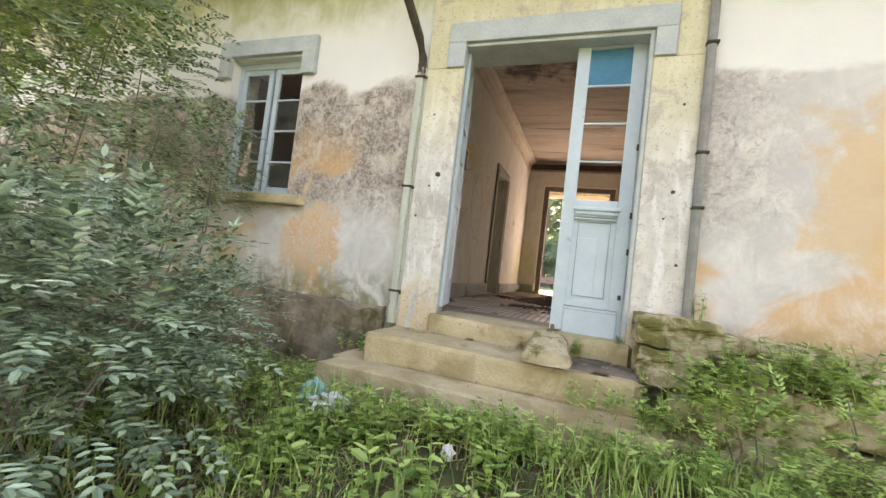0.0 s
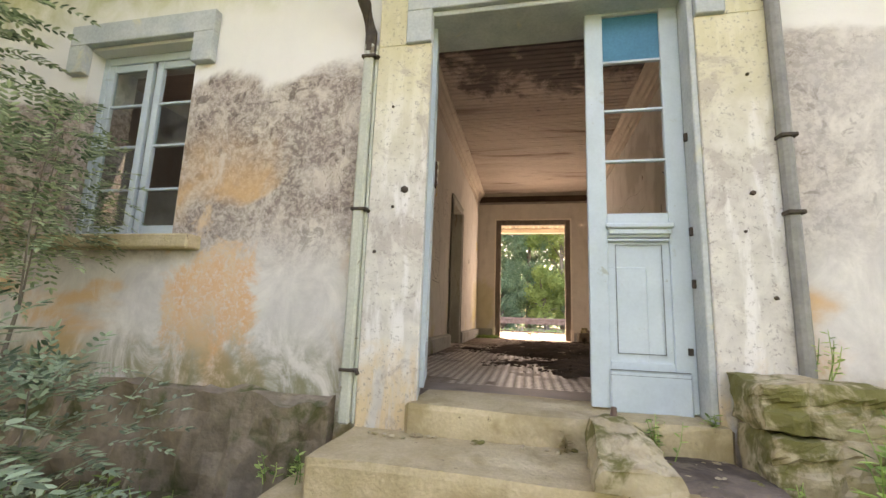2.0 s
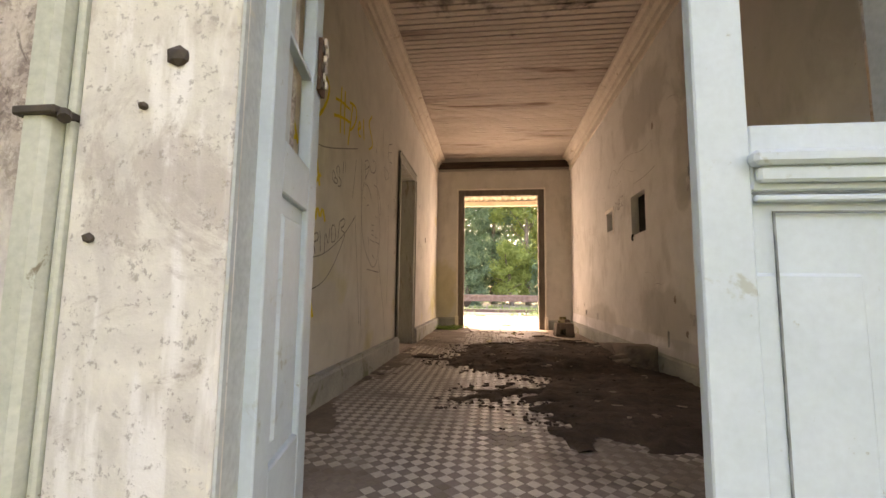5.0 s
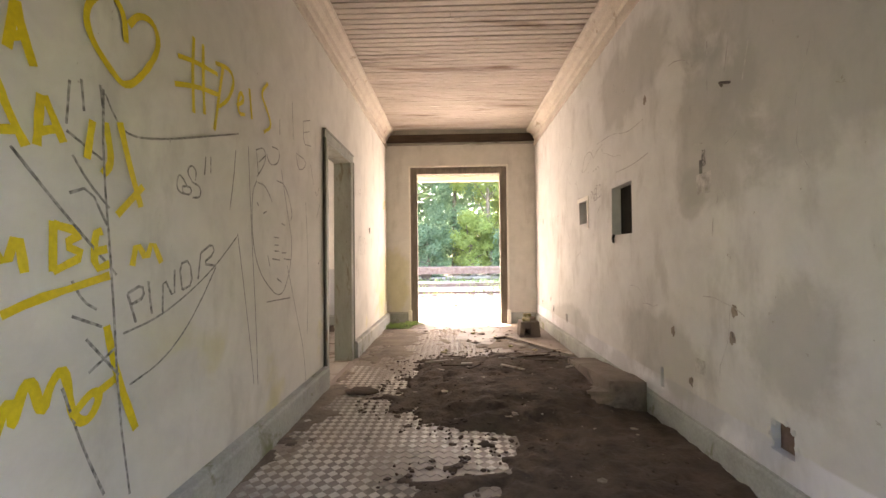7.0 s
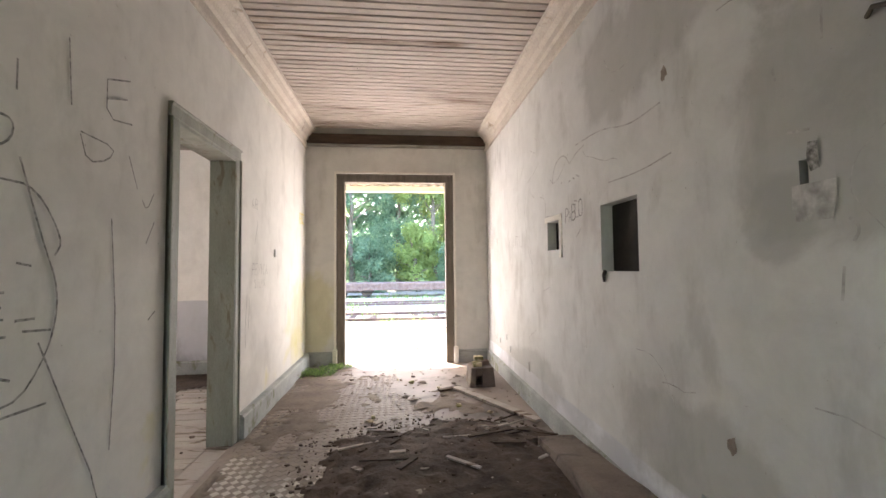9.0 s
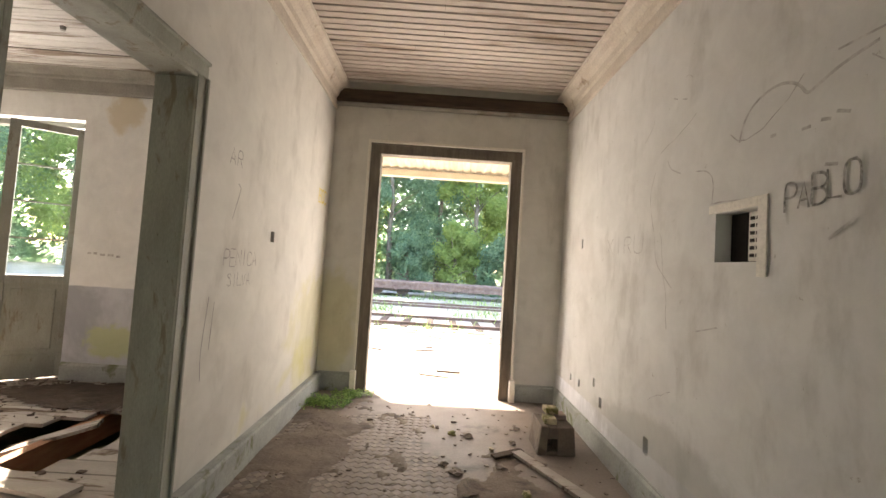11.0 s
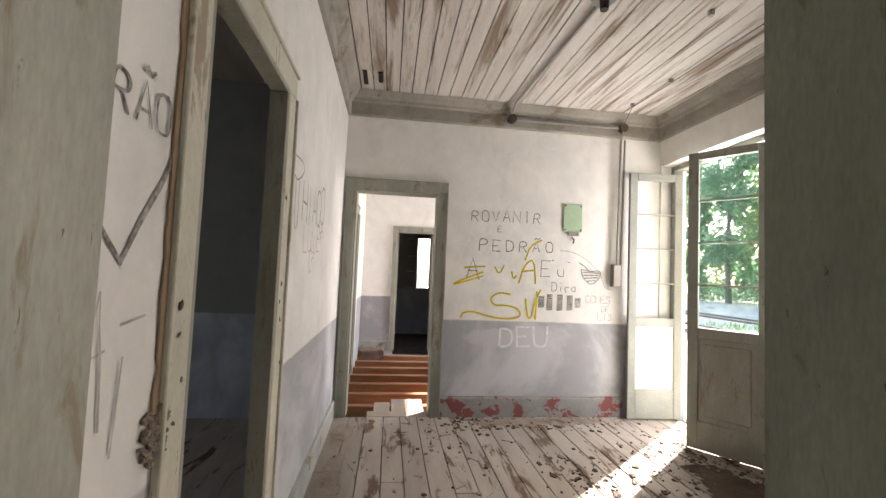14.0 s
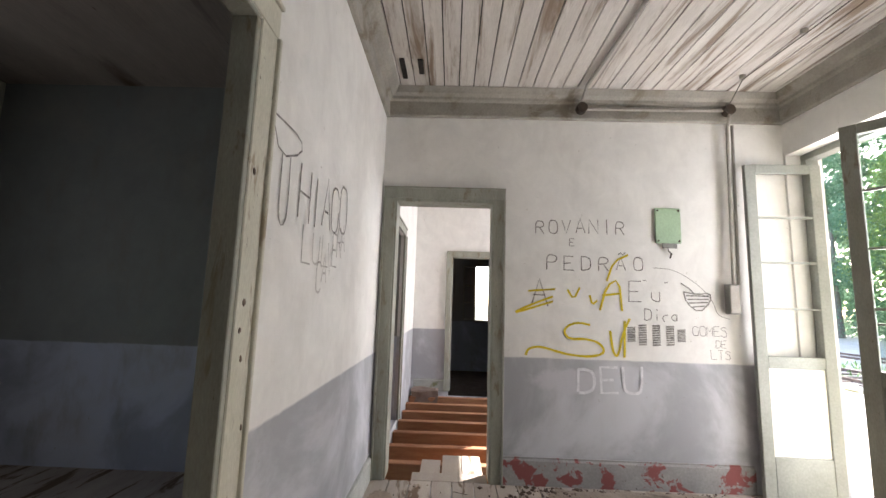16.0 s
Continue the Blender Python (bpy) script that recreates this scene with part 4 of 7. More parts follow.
# front leaf, shut: hinge at the right side of the opening
front = door_leaf("front_door_leaf", 0.565, 2.52, DOOR_BLUE, "pale blue panelled door leaf with empty panes, one teal", (0.02, 0.28, 1.0, 1.147, 2.48), 4,
                  pose(2.113, 0.19, 0.05, 0, 0, 180) @ Matrix.Diagonal((1, 1, 1, 1)), glazed=False, top_fill=TEAL, stile=0.11)
for nm, bmx, lab in (("weather_ledge", boxed(0.085, 0.465, 0.04, 0.075, 1.05, 1.082, 0.008), ""), ("weather_ledge", boxed(0.10, 0.45, 0.04, 0.06, 1.015, 1.05, 0.006), ""),
                     ("kick_board", boxed(0.035, 0.465, 0.04, 0.065, 0.0, 0.232, 0.01), "worn pale blue kick board"), ("lock", boxed(0.02, 0.045, 0.04, 0.06, 0.33, 0.37, 0.003), "black iron lock"),
                     ("panel_moulding", boxed(0.112, 0.453, 0.034, 0.048, 0.975, 0.99, 0.004), "")):
    part(nm, bmx, IRON if nm == "lock" else DOOR_BLUE, front, lab)
# thin dark blue-grey strips outlining the panel grooves and the kick board
GROOVE_DARK = surf("groove_dark", (0.12, 0.14, 0.14), (0.24, 0.28, 0.29), 25, rough=0.9, bump=0.0)
for a, b, c, d in ((0.152, 0.413, 0.322, 0.327), (0.152, 0.413, 0.953, 0.957), (0.152, 0.156, 0.327, 0.953), (0.409, 0.413, 0.327, 0.953), (0.112, 0.453, 0.994, 0.998), (0.112, 0.453, 1.006, 1.011)):
    part("groove_line", boxed(a, b, 0.03, 0.0345, c, d), GROOVE_DARK, front, "thin dark strip in the panel groove")
for a, b, c, d in ((0.04, 0.46, 0.2325, 0.2365), (0.04, 0.46, 0.205, 0.208)):
    part("groove_line", boxed(a, b, 0.05, 0.0655, c, d), GROOVE_DARK, front, "thin dark strip along the kick board")
side = empty("door_post", "pale blue wooden door post beside the front leaf", "door post", kind="structure")
part("post", boxed(2.075, 2.114, 0.20, 0.27, 0.05, 2.545, 0.006), DOOR_BLUE, side)
for z in (0.75, 1.05, 1.62):
    bm = bmesh.new()
    box(bm, 2.098, 2.118, 0.10, 0.125, z, z + 0.05, 0.004)
    part("hinge_stub", bm, IRON, side, "rusty hinge stub")

street_front(first)
# second front leaf, swung inward beside the reveal, its lock torn and flaking
inner = door_leaf("front_door_leaf", 0.455, 2.25, DOOR_BLUE, "pale blue door leaf swung open into the corridor, lock torn", (0.02, 0.26, 0.91, 1.045, 2.20), 4,
                  pose(0.600, 0.115, 0.035, 0, 0, 101.5), glazed=False, stile=0.10)
lock = part("lock_plate", rough_block(0.385, 0.458, -0.014, 0.0, 1.315, 1.50, 91, 0.006, 4), PLATE_RUST, inner, "rusty torn lock plate")
for k in range(9):
    z, x = 1.325 + 0.02 * k, 0.39 + 0.022 * (k * 2 % 3)
    part("paint_flake", rough_block(x, x + 0.022, -0.022, -0.013, z, z + 0.024, 3.1 * k, 0.006, 2), CREAM if k % 3 else IRON, lock)

# room leaves: one folded back on the west wall, one ajar
leaf_a = door_leaf("glazed_door_leaf", 0.585, 2.575, LEAF_GREY, "pale grey glazed door leaf folded back against the wall", (0.0, 0.30, 0.95, 1.04, 2.50), 4,
                   pose(-3.755, 7.43, 0.01, 0, 0, -93.0), glazed=False, lower="board")
ang = math.degrees(math.atan2(7.025 - 7.365, -3.085 + 2.60))
leaf_b = door_leaf("glazed_door_leaf", 0.60, 2.60, WOOD_GREY, "grey glazed door leaf standing ajar toward the platform", (0.0, 0.24, 0.95, 1.04, 2.53), 4,
                   pose(-2.615, 7.375, 0.01, 0, 0, ang), lower="panel")
for lf, zz in ((leaf_a, 1.22), (leaf_b, 1.22)):
    bm = bmesh.new()
    box(bm, 0.53, 0.56, -0.012, 0.0, zz, zz + 0.14, 0.003)
    tube(bm, [(0.545, -0.012, zz + 0.10), (0.545, -0.05, zz + 0.10), (0.49, -0.055, zz + 0.10)], 0.008)
    part("handle", bm, IRON, lf, "dark metal door handle")

# facade window left of the door
first = made()
win = empty("window_1", "blue-grey framed casement window with broken panes", "window", kind="structure")
part("trim_head", boxed(-2.55, -1.17, -0.03, 0.034, 2.62, 2.80, 0.006), TRIM_BLUE, win)
part("trim_ear", boxed(-1.35, -1.17, -0.03, 0.034, 2.38, 2.62, 0.006), TRIM_BLUE, win)
part("trim_ear", boxed(-2.55, -2.38, -0.03, 0.034, 2.38, 2.62, 0.006), TRIM_BLUE, win)
part("sill", boxed(-2.53, -1.10, -0.09, 0.20, 0.94, 1.04, 0.012), STONE, win, "mossy stone window sill")
for a, b, c, d in ((-2.38, -2.33, 1.04, 2.60), (-1.40, -1.35, 1.04, 2.60), (-2.33, -1.40, 2.53, 2.60), (-2.33, -1.40, 1.04, 1.09)):
    part("frame", boxed(a, b, 0.14, 0.20, c, d, 0.004), DOOR_BLUE, win)
for s0, s1 in ((-2.33, -1.88), (-1.84, -1.40)):
    for a, b, c, d in ((s0, s0 + 0.06, 1.09, 2.53), (s1 - 0.06, s1, 1.09, 2.53)):
        part("sash_stile", boxed(a, b, 0.15, 0.19, c, d, 0.004), DOOR_BLUE, win)
    for z in (1.09, 1.43, 1.79, 2.15, 2.47):
        part("glazing_bar", boxed(s0 + 0.06, s1 - 0.06, 0.155, 0.185, z, z + (0.06 if z in (1.09, 2.47) else 0.02), 0.003), DOOR_BLUE, win)
    for z0, z1 in ((1.15, 1.43), (1.45, 1.79), (2.17, 2.47)) if s0 < -2 else ((1.15, 1.43), (1.81, 2.15)):
        g = part("pane", boxed(s0 + 0.06, s1 - 0.06, 0.168, 0.172, z0, z1), GLASS, win)
        g.visible_shadow = False
street_front(first)
# window of the end room, casement open inward
win2 = empty("window_2", "far window with an open casement", "window", kind="structure")
for a, b, c, d in ((5.03, 5.06, 0.95, 2.35), (5.37, 5.40, 0.95, 2.35), (5.06, 5.37, 0.95, 1.0), (5.06, 5.37, 2.30, 2.35)):
    part("frame", boxed(-10.64, -10.58, a, b, c, d, 0.004), WOOD_GREY, win2)
for z in (1.02, 1.42, 1.82, 2.28):
    bm = bmesh.new()
    tube(bm, [(-10.56, 5.02, z), (-10.42, 4.77, z)], 0.018, sides=4)
    part("casement_bar", bm, WOOD_GREY, win2)
for x, y in ((-10.56, 5.02), (-10.42, 4.77)):
    bm = bmesh.new()
    tube(bm, [(x, y, 1.0), (x, y, 2.3)], 0.024, sides=4)
    part("casement_stile", bm, WOOD_GREY, win2)

# ---- street front: steps, stones, pipes ----
first = made()
stairs = empty("front_steps", "worn ochre stone steps with moss before the front door", "steps")
def worn_step(x0, x1, y0, y1, z0, z1, seed):
    bm = rough_block(x0, x1, y0, y1, z0, z1, seed, 0.008, 6)
    for v in bm.verts:
        if v.co.z > (z0 + z1) / 2:
            v.co.z -= 0.018 * max(0, 1 - abs(v.co.x - 1.3) / 0.6) * (1 if v.co.y < y0 + 0.25 else 0)
    return bm


part("step", worn_step(0.47, 2.22, -0.095, 0.43, -0.16, 0.062, 1), STONE, stairs)
part("step", worn_step(0.11, 2.25, -0.58, 0.02, -0.36, -0.105, 2), STONE, stairs)
part("step", worn_step(-0.11, 2.40, -0.885, -0.545, -0.85, -0.325, 3), STONE, stairs)
part("step", worn_step(-0.11, 0.14, -0.60, 0.0, -0.85, -0.33, 5), STONE, stairs)

# tapering broken concrete piece lying on the steps
bm = bmesh.new()
secs = [(-0.64, 0.165, 0.0, 1.605), (-0.46, 0.155, 0.055, 1.605), (-0.26, 0.13, 0.095, 1.595), (-0.10, 0.10, 0.09, 1.585)]
rings = []
for y, w, zt, cx in secs:
    rings.append([bm.verts.new((cx + a * w, y + 0.02 * noise.noise(Vector((a, y * 4, b))), -0.105 + b * (zt + 0.105))) for a, b in
                  ((-1, 0), (-1.02, 0.5), (-0.85, 0.95), (-0.3, 1.0), (0.4, 0.97), (0.9, 0.8), (1.05, 0.35), (1, 0))])
for a, c in zip(rings, rings[1:]):
    for k in range(8):
        bm.faces.new((a[k], a[(k + 1) % 8], c[(k + 1) % 8], c[k]))
bm.faces.new(rings[0][::-1]), bm.faces.new(rings[-1])
bmesh.ops.subdivide_edges(bm, edges=bm.edges[:], cuts=4, use_grid_fill=True)
for v in bm.verts:
    v.co += noise.noise_vector(v.co * 9) * 0.022 + noise.noise_vector(v.co * 25) * 0.009
    if v.co.z < -0.09:
        v.co.z = -0.10
bmesh.ops.recalc_face_normals(bm, faces=bm.faces)
chunk = thing("concrete_lump", bm, ROCK, "broken ochre concrete lump lying on the steps", "rubble")
bm = bmesh.new()
tube(bm, [(1.60, -0.20, 0.09), (1.602, -0.202, 0.14)], 0.018, 0.014, 7)
part("bolt", bm, RUST, chunk, "rusty bolt stub")

def cracked_block(x0, x1, y0, y1, z0, z1, seed):
    """A hewn stone with broken arrises and a crack or two across its face."""
    bm = rough_block(x0, x1, y0, y1, z0, z1, seed, 0.022, 13)
    c1, c2 = x0 + (x1 - x0) * (0.3 + 0.08 * (seed % 5)), z0 + (z1 - z0) * 0.6
    for v in bm.verts:
        v.co += noise.noise_vector(v.co * 14) * 0.012 + noise.noise_vector(v.co * 32) * 0.005
        d = min(abs(v.co.x - c1 + 0.06 * noise.noise(v.co * 6)), abs(v.co.z - c2 + 0.05 * noise.noise(v.co * 5)))
        if d < 0.02 and v.co.y < (y0 + y1) / 2:
            v.co.y += 0.025
    return bm


BLOCKS = [(2.17, 2.72, -0.36, -0.03, 0.10, 0.32, 11), (2.70, 3.35, -0.42, -0.04, -0.02, 0.25, 12), (2.20, 2.66, -0.38, -0.04, -0.16, 0.10, 13),
          (2.62, 3.30, -0.50, -0.05, -0.42, -0.02, 14), (2.41, 2.80, -0.58, -0.06, -0.75, -0.17, 15), (3.30, 4.1, -0.38, -0.05, -0.3, 0.12, 16), (2.78, 4.15, -0.54, -0.06, -0.80, -0.33, 17)]
for x0, x1, y0, y1, z0, z1, sd in BLOCKS:
    thing("stone_block", cracked_block(x0, x1, y0, y1, z0, z1, sd), ROCK, "mossy cracked stone block stacked beside the steps", "stone", "stone blocks")

# rain pipes
pipe = empty("downpipe", "pale green painted square rain pipe with rusty clamps", "pipe")
bm = bmesh.new()
box(bm, 0.078, 0.147, -0.055, 0.015, -0.10, 2.36, 0.012)
part("shaft", bm, PIPE, pipe)
bm = bmesh.new()
box(bm, 0.150, 0.169, -0.02, 0.03, -0.10, 2.36, 0.005)
part("strip", bm, PIPE, pipe)
bm = bmesh.new()
tube(bm, [(0.112, -0.02, 2.30), (0.112, -0.02, 2.45), (0.08, -0.08, 2.62), (0.02, -0.25, 2.85), (-0.02, -0.5, 3.05), (-0.03, -0.7, 3.25)], 0.042, sides=10)
part("bend", bm, IRON, pipe, "dark rusty pipe bend")
for z in (1.19, 2.25, 0.2):
    bm = bmesh.new()
    box(bm, 0.068, 0.172, -0.065, 0.0, z, z + 0.02, 0.004)
    tube(bm, [(0.172, -0.04, z + 0.01), (0.19, -0.055, z - 0.01)], 0.012)
    part("clamp", bm, IRON, pipe, "rusty iron clamp")
pipe2 = empty("downpipe", "dark iron rain pipe with rusty clamps", "pipe")
bm = bmesh.new()
tube(bm, [(2.545, -0.03, 0.25), (2.545, -0.03, 2.9), (2.55, -0.2, 3.1), (2.55, -0.7, 3.3)], 0.036, sides=10)
part("shaft", bm, GREY_METAL, pipe2)
for z in (1.13, 1.55, 2.4):
    bm = bmesh.new()
    box(bm, 2.505, 2.59, -0.075, 0.03, z, z + 0.022, 0.004)
    part("clamp", bm, IRON, pipe2, "rusty iron clamp")
for x, z, r in ((0.41, 1.33, 0.028), (0.232, 0.93, 0.013), (0.335, 1.22, 0.011), (2.38, 1.26, 0.018), (2.445, 0.70, 0.014), (2.33, 1.05, 0.010), (2.40, 1.95, 0.012), (0.30, 1.9, 0.010)):
    bm = bmesh.new()
    lump(bm, (x, -0.014, z), (r, 0.014, r * 0.9), x * 7, cuts=1)
    thing("wall_bolt", bm, IRON, "rusted bolt stub in the plaster pier", "bolt", "wall bolts")

# wet soil and grit washed onto the tread beside the lump
bm = bmesh.new()
g = []
for j in range(26):
    g.append([])
    for i in range(30):
        x, y = 1.42 + 0.82 * i / 29, -0.55 + 0.46 * j / 25
        e = 1 - math.hypot((x - 1.95) / 0.36, (y + 0.24) / 0.30) + 0.7 * noise.noise(Vector((x * 6, y * 6, 2)))
        g[-1].append(bm.verts.new((x, y, -0.098 + 0.012 * min(1, e) + 0.008 * noise.noise(Vector((x * 22, y * 22, 4))) if e > 0.05 else -0.15)))
for a, b in zip(g, g[1:]):
    for i in range(29):
        bm.faces.new((a[i], a[i + 1], b[i + 1], b[i]))
thing("step_soil", bm, EARTHY, "dark wet soil washed onto the stone step", "dirt", kind="stuff", smooth=True)

# litter on the grass
def crumple(name, c, r, mat, label, seed):
    bm = bmesh.new()
    lump(bm, c, r, seed, cuts=3, rough=0.9)
    thing(name, bm, mat, label, "litter")


gz = ground_z
crumple("plastic_bag", (0.13, -1.12, gz(0.13, -1.12) + 0.11), (0.085, 0.09, 0.11), PLASTIC_B, "crumpled turquoise plastic bag on the grass", 3.1)
crumple("wrapper", (0.40, -1.30, gz(0.40, -1.30) + 0.09), (0.13, 0.08, 0.045), PLASTIC_W, "crumpled white plastic wrapper in the grass", 5.2)
crumple("paper_scrap", (1.24, -1.45, gz(1.24, -1.45) + 0.05), (0.03, 0.02, 0.035), PLASTIC_W, "white paper scrap in the weeds", 7.7)
rng = random.Random(5)
for i in range(58):
    x, y = rng.uniform(0.3, 2.1), rng.uniform(-0.20, -0.11)
    z = -0.105
    if i > 40:
        x, y = rng.uniform(1.8, 2.15), rng.uniform(-0.5, -0.05)
    bm = bmesh.new()
    lump(bm, (x, y, z + 0.008), (rng.uniform(0.008, 0.025), rng.uniform(0.008, 0.02), rng.uniform(0.005, 0.014)), i * 1.7, cuts=1)
    thing("rubble_bit", bm, ROCK, "small plaster crumb on the stone step", "rubble", "step crumbs")


# ---- plants ----
def leaflet(bm, p, d, n, ln, w):
    """One small oval leaf, folded along its rib, from p along d."""
    s = d.cross(n).normalized() * w
    a = bm.verts.new(p)
    c = bm.verts.new(p + d * ln)
    m, k = bm.verts.new(p + d * ln * 0.3 - n * w * 0.12), bm.verts.new(p + d * ln * 0.7 - n * w * 0.1)
    for g in (s, -s):
        b, e = bm.verts.new(p + d * ln * 0.27 + g * 0.9 + n * w * 0.2), bm.verts.new(p + d * ln * 0.68 + g * 0.85 + n * w * 0.2)
        bm.faces.new((a, m, b)), bm.faces.new((m, k, e, b)), bm.faces.new((k, c, e))


def pinnate(bm, p, d, rng, ln, pairs, lw):
    """A feather leaf: leaflets in pairs on a drooping stalk."""
    d = d.normalized()
    up = Vector((0, 0, 1))
    s = d.cross(up)
    s = s.normalized() if s.length > 0.05 else Vector((1, 0, 0))
    q = p.copy()
    for i in range(pairs):
        d = (d + Vector((0, 0, -0.09))).normalized()
        q = q + d * (ln / pairs)
        nrm = s.cross(d).normalized()
        for sg in (-1, 1):
            e = (d * 0.55 + s * sg + nrm * rng.uniform(-0.15, 0.25)).normalized()
            leaflet(bm, q, e, nrm, lw * rng.uniform(0.8, 1.15) * (1.0 - 0.35 * abs(i / pairs - 0.45)), lw * 0.175)
    leaflet(bm, q, d, s.cross(d).normalized(), lw, lw * 0.21)


def shrub(name, c, r, h0, h1, count, lw, mat, label, seed, stems=4):
    rng = random.Random(seed)
    ob = empty(name, label, "shrub")
    base = Vector((c[0], c[1], ground_z(c[0], c[1]) - 0.05))
    h0 = h0 - 0.18 if h0 < 0 else h0
    tips = []
    for k in range(stems):
        a = rng.uniform(0, 6.28)
        top = Vector((c[0] + math.cos(a) * r * 0.6, c[1] + math.sin(a) * r * 0.6, h0 + (h1 - h0) * rng.uniform(0.6, 0.95)))
        pts = [base.lerp(top, t) + Vector((noise.noise(Vector((seed + k, t * 3, 0))), noise.noise(Vector((seed + k, 5, t * 3))), 0)) * 0.15 * r for t in (0, 0.25, 0.5, 0.75, 1)]
        bm = bmesh.new()
        tube(bm, pts, 0.010, 0.003, 6)
        part("stem", bm, TRUNK, ob)
        tips += pts[1:]
    bm = bmesh.new()
    for i in range(count):
        while True:
            v = Vector((rng.uniform(-1, 1), rng.uniform(-1, 1), rng.uniform(-1, 1)))
            if 0.25 < v.length < 1:
                break
        k = 1 + 0.35 * noise.noise(v * 2.2 + Vector((seed, 0, 0)))
        p = Vector((c[0] + v.x * r * k, c[1] + v.y * r * k, (h0 + h1) / 2 + v.z * (h1 - h0) / 2 * k))
        if p.y > -0.10 or p.z < ground_z(p.x, p.y):
            continue
        d = Vector((v.x, v.y, v.z * 0.5 + 0.25)) + Vector((rng.uniform(-0.6, 0.6), rng.uniform(-0.6, 0.6), rng.uniform(-0.3, 0.4)))
        pinnate(bm, p, d, rng, lw * rng.uniform(3.6, 4.8), rng.randint(6, 8), lw)
    part("crown", bm, mat, ob)
    return ob


shrub("bush", (-0.45, -2.35), 0.70, -0.55, 0.62, 430, 0.066, BUSH_LEAF, "dense grey-green bush with feathery leaves beside the path", 21)
shrub("bush", (-1.10, -1.75), 0.68, -0.5, 0.70, 360, 0.066, BUSH_LEAF, "dense grey-green bush with feathery leaves beside the path", 22)
shrub("bush", (-1.05, -0.95), 0.45, -0.5, 0.25, 150, 0.06, BUSH_LEAF, "low green bush against the stone plinth", 23)
shrub("bush", (-0.75, -3.0), 0.7, -0.6, 0.80, 380, 0.066, BUSH_LEAF, "dense grey-green bush with feathery leaves beside the path", 24)
shrub("bush", (-1.95, -2.3), 0.8, -0.5, 1.15, 320, 0.066, BUSH_LEAF, "dense grey-green bush with feathery leaves beside the path", 25)
shrub("tall_shrub", (-2.50, -0.95), 0.75, 0.35, 2.9, 330, 0.07, BUSH_LEAF2, "tall leafy shrub growing before the window", 31, 2)
shrub("tall_shrub", (-2.75, -1.5), 1.0, 0.3, 4.2, 430, 0.085, BUSH_LEAF2, "tall leafy shrub with thin grey stems", 32, 2)
shrub("tall_shrub", (-3.7, -2.3), 1.2, 0.2, 4.2, 480, 0.09, BUSH_LEAF2, "tall leafy shrub with thin grey stems", 33, 2)
shrub("tall_shrub", (-3.3, -2.6), 1.1, 1.6, 4.8, 420, 0.09, BUSH_LEAF2, "tall leafy shrub rising over the hedge", 39, 2)
shrub("tall_shrub", (-2.6, -1.7), 0.75, 1.5, 3.4, 420, 0.06, TREE_B, "light green young tree above the shrubs", 34, 2)
shrub("tall_shrub", (-4.6, -1.0), 1.3, 0.2, 4.6, 420, 0.09, BUSH_LEAF2, "tall leafy shrub along the facade", 35, 2)
shrub("tall_shrub", (-1.95, -0.50), 0.42, 0.70, 1.8, 230, 0.055, BUSH_LEAF2, "thin leafy branch before the window", 36, 2)
shrub("bush", (3.3, -0.75), 0.45, -0.45, 0.15, 160, 0.05, GRASS, "bright green weeds over the stone blocks", 37)
shrub("bush", (2.75, -0.9), 0.38, -0.5, 0.05, 140, 0.045, GRASS, "bright green weeds over the stone blocks", 38)


def blade(bm, p, a, h, lean, w):
    """An arching grass blade in three lengths."""
    d = Vector((math.cos(a), math.sin(a), 0))
    s = Vector((-d.y, d.x, 0)) * w
    prev = None
    for t, k in ((0.0, 1.0), (0.4, 0.95), (0.75, 0.7), (1.0, 0.0)):
        q = p + d * lean * t * t + Vector((0, 0, h * (t - 0.42 * lean / (h + lean) * t * t * 1.6)))
        now = [bm.verts.new(q - s * k), bm.verts.new(q + s * k)] if k else [bm.verts.new(q)]
        if prev:
            bm.faces.new((prev[0], prev[1], *now[::-1]))
        prev = now


def on_steps(x, y):
    return -0.2 < x < 2.48 and y > -0.96


def herb(bm, p, rng, h, leaves, ln):
    """A small broad-leaved weed: a stem with leaves in turns."""
    top = p + Vector((rng.uniform(-0.3, 0.3) * h, rng.uniform(-0.3, 0.3) * h, h))
    tube(bm, [p, p.lerp(top, 0.5) + Vector((0.01, 0, 0)), top], 0.003, 0.0015, 4)
    a = rng.uniform(0, 6.28)
    for i in range(leaves):
        t = 0.25 + 0.75 * i / leaves
        a += 2.2 + rng.uniform(-0.3, 0.3)
        d = Vector((math.cos(a), math.sin(a), rng.uniform(-0.15, 0.45))).normalized()
        k = ln * rng.uniform(0.7, 1.2) * (1.15 - 0.5 * t)
        leaflet(bm, p.lerp(top, t), d, Vector((rng.uniform(-0.3, 0.3), rng.uniform(-0.3, 0.3), 1)).normalized(), k, k * rng.uniform(0.17, 0.27))


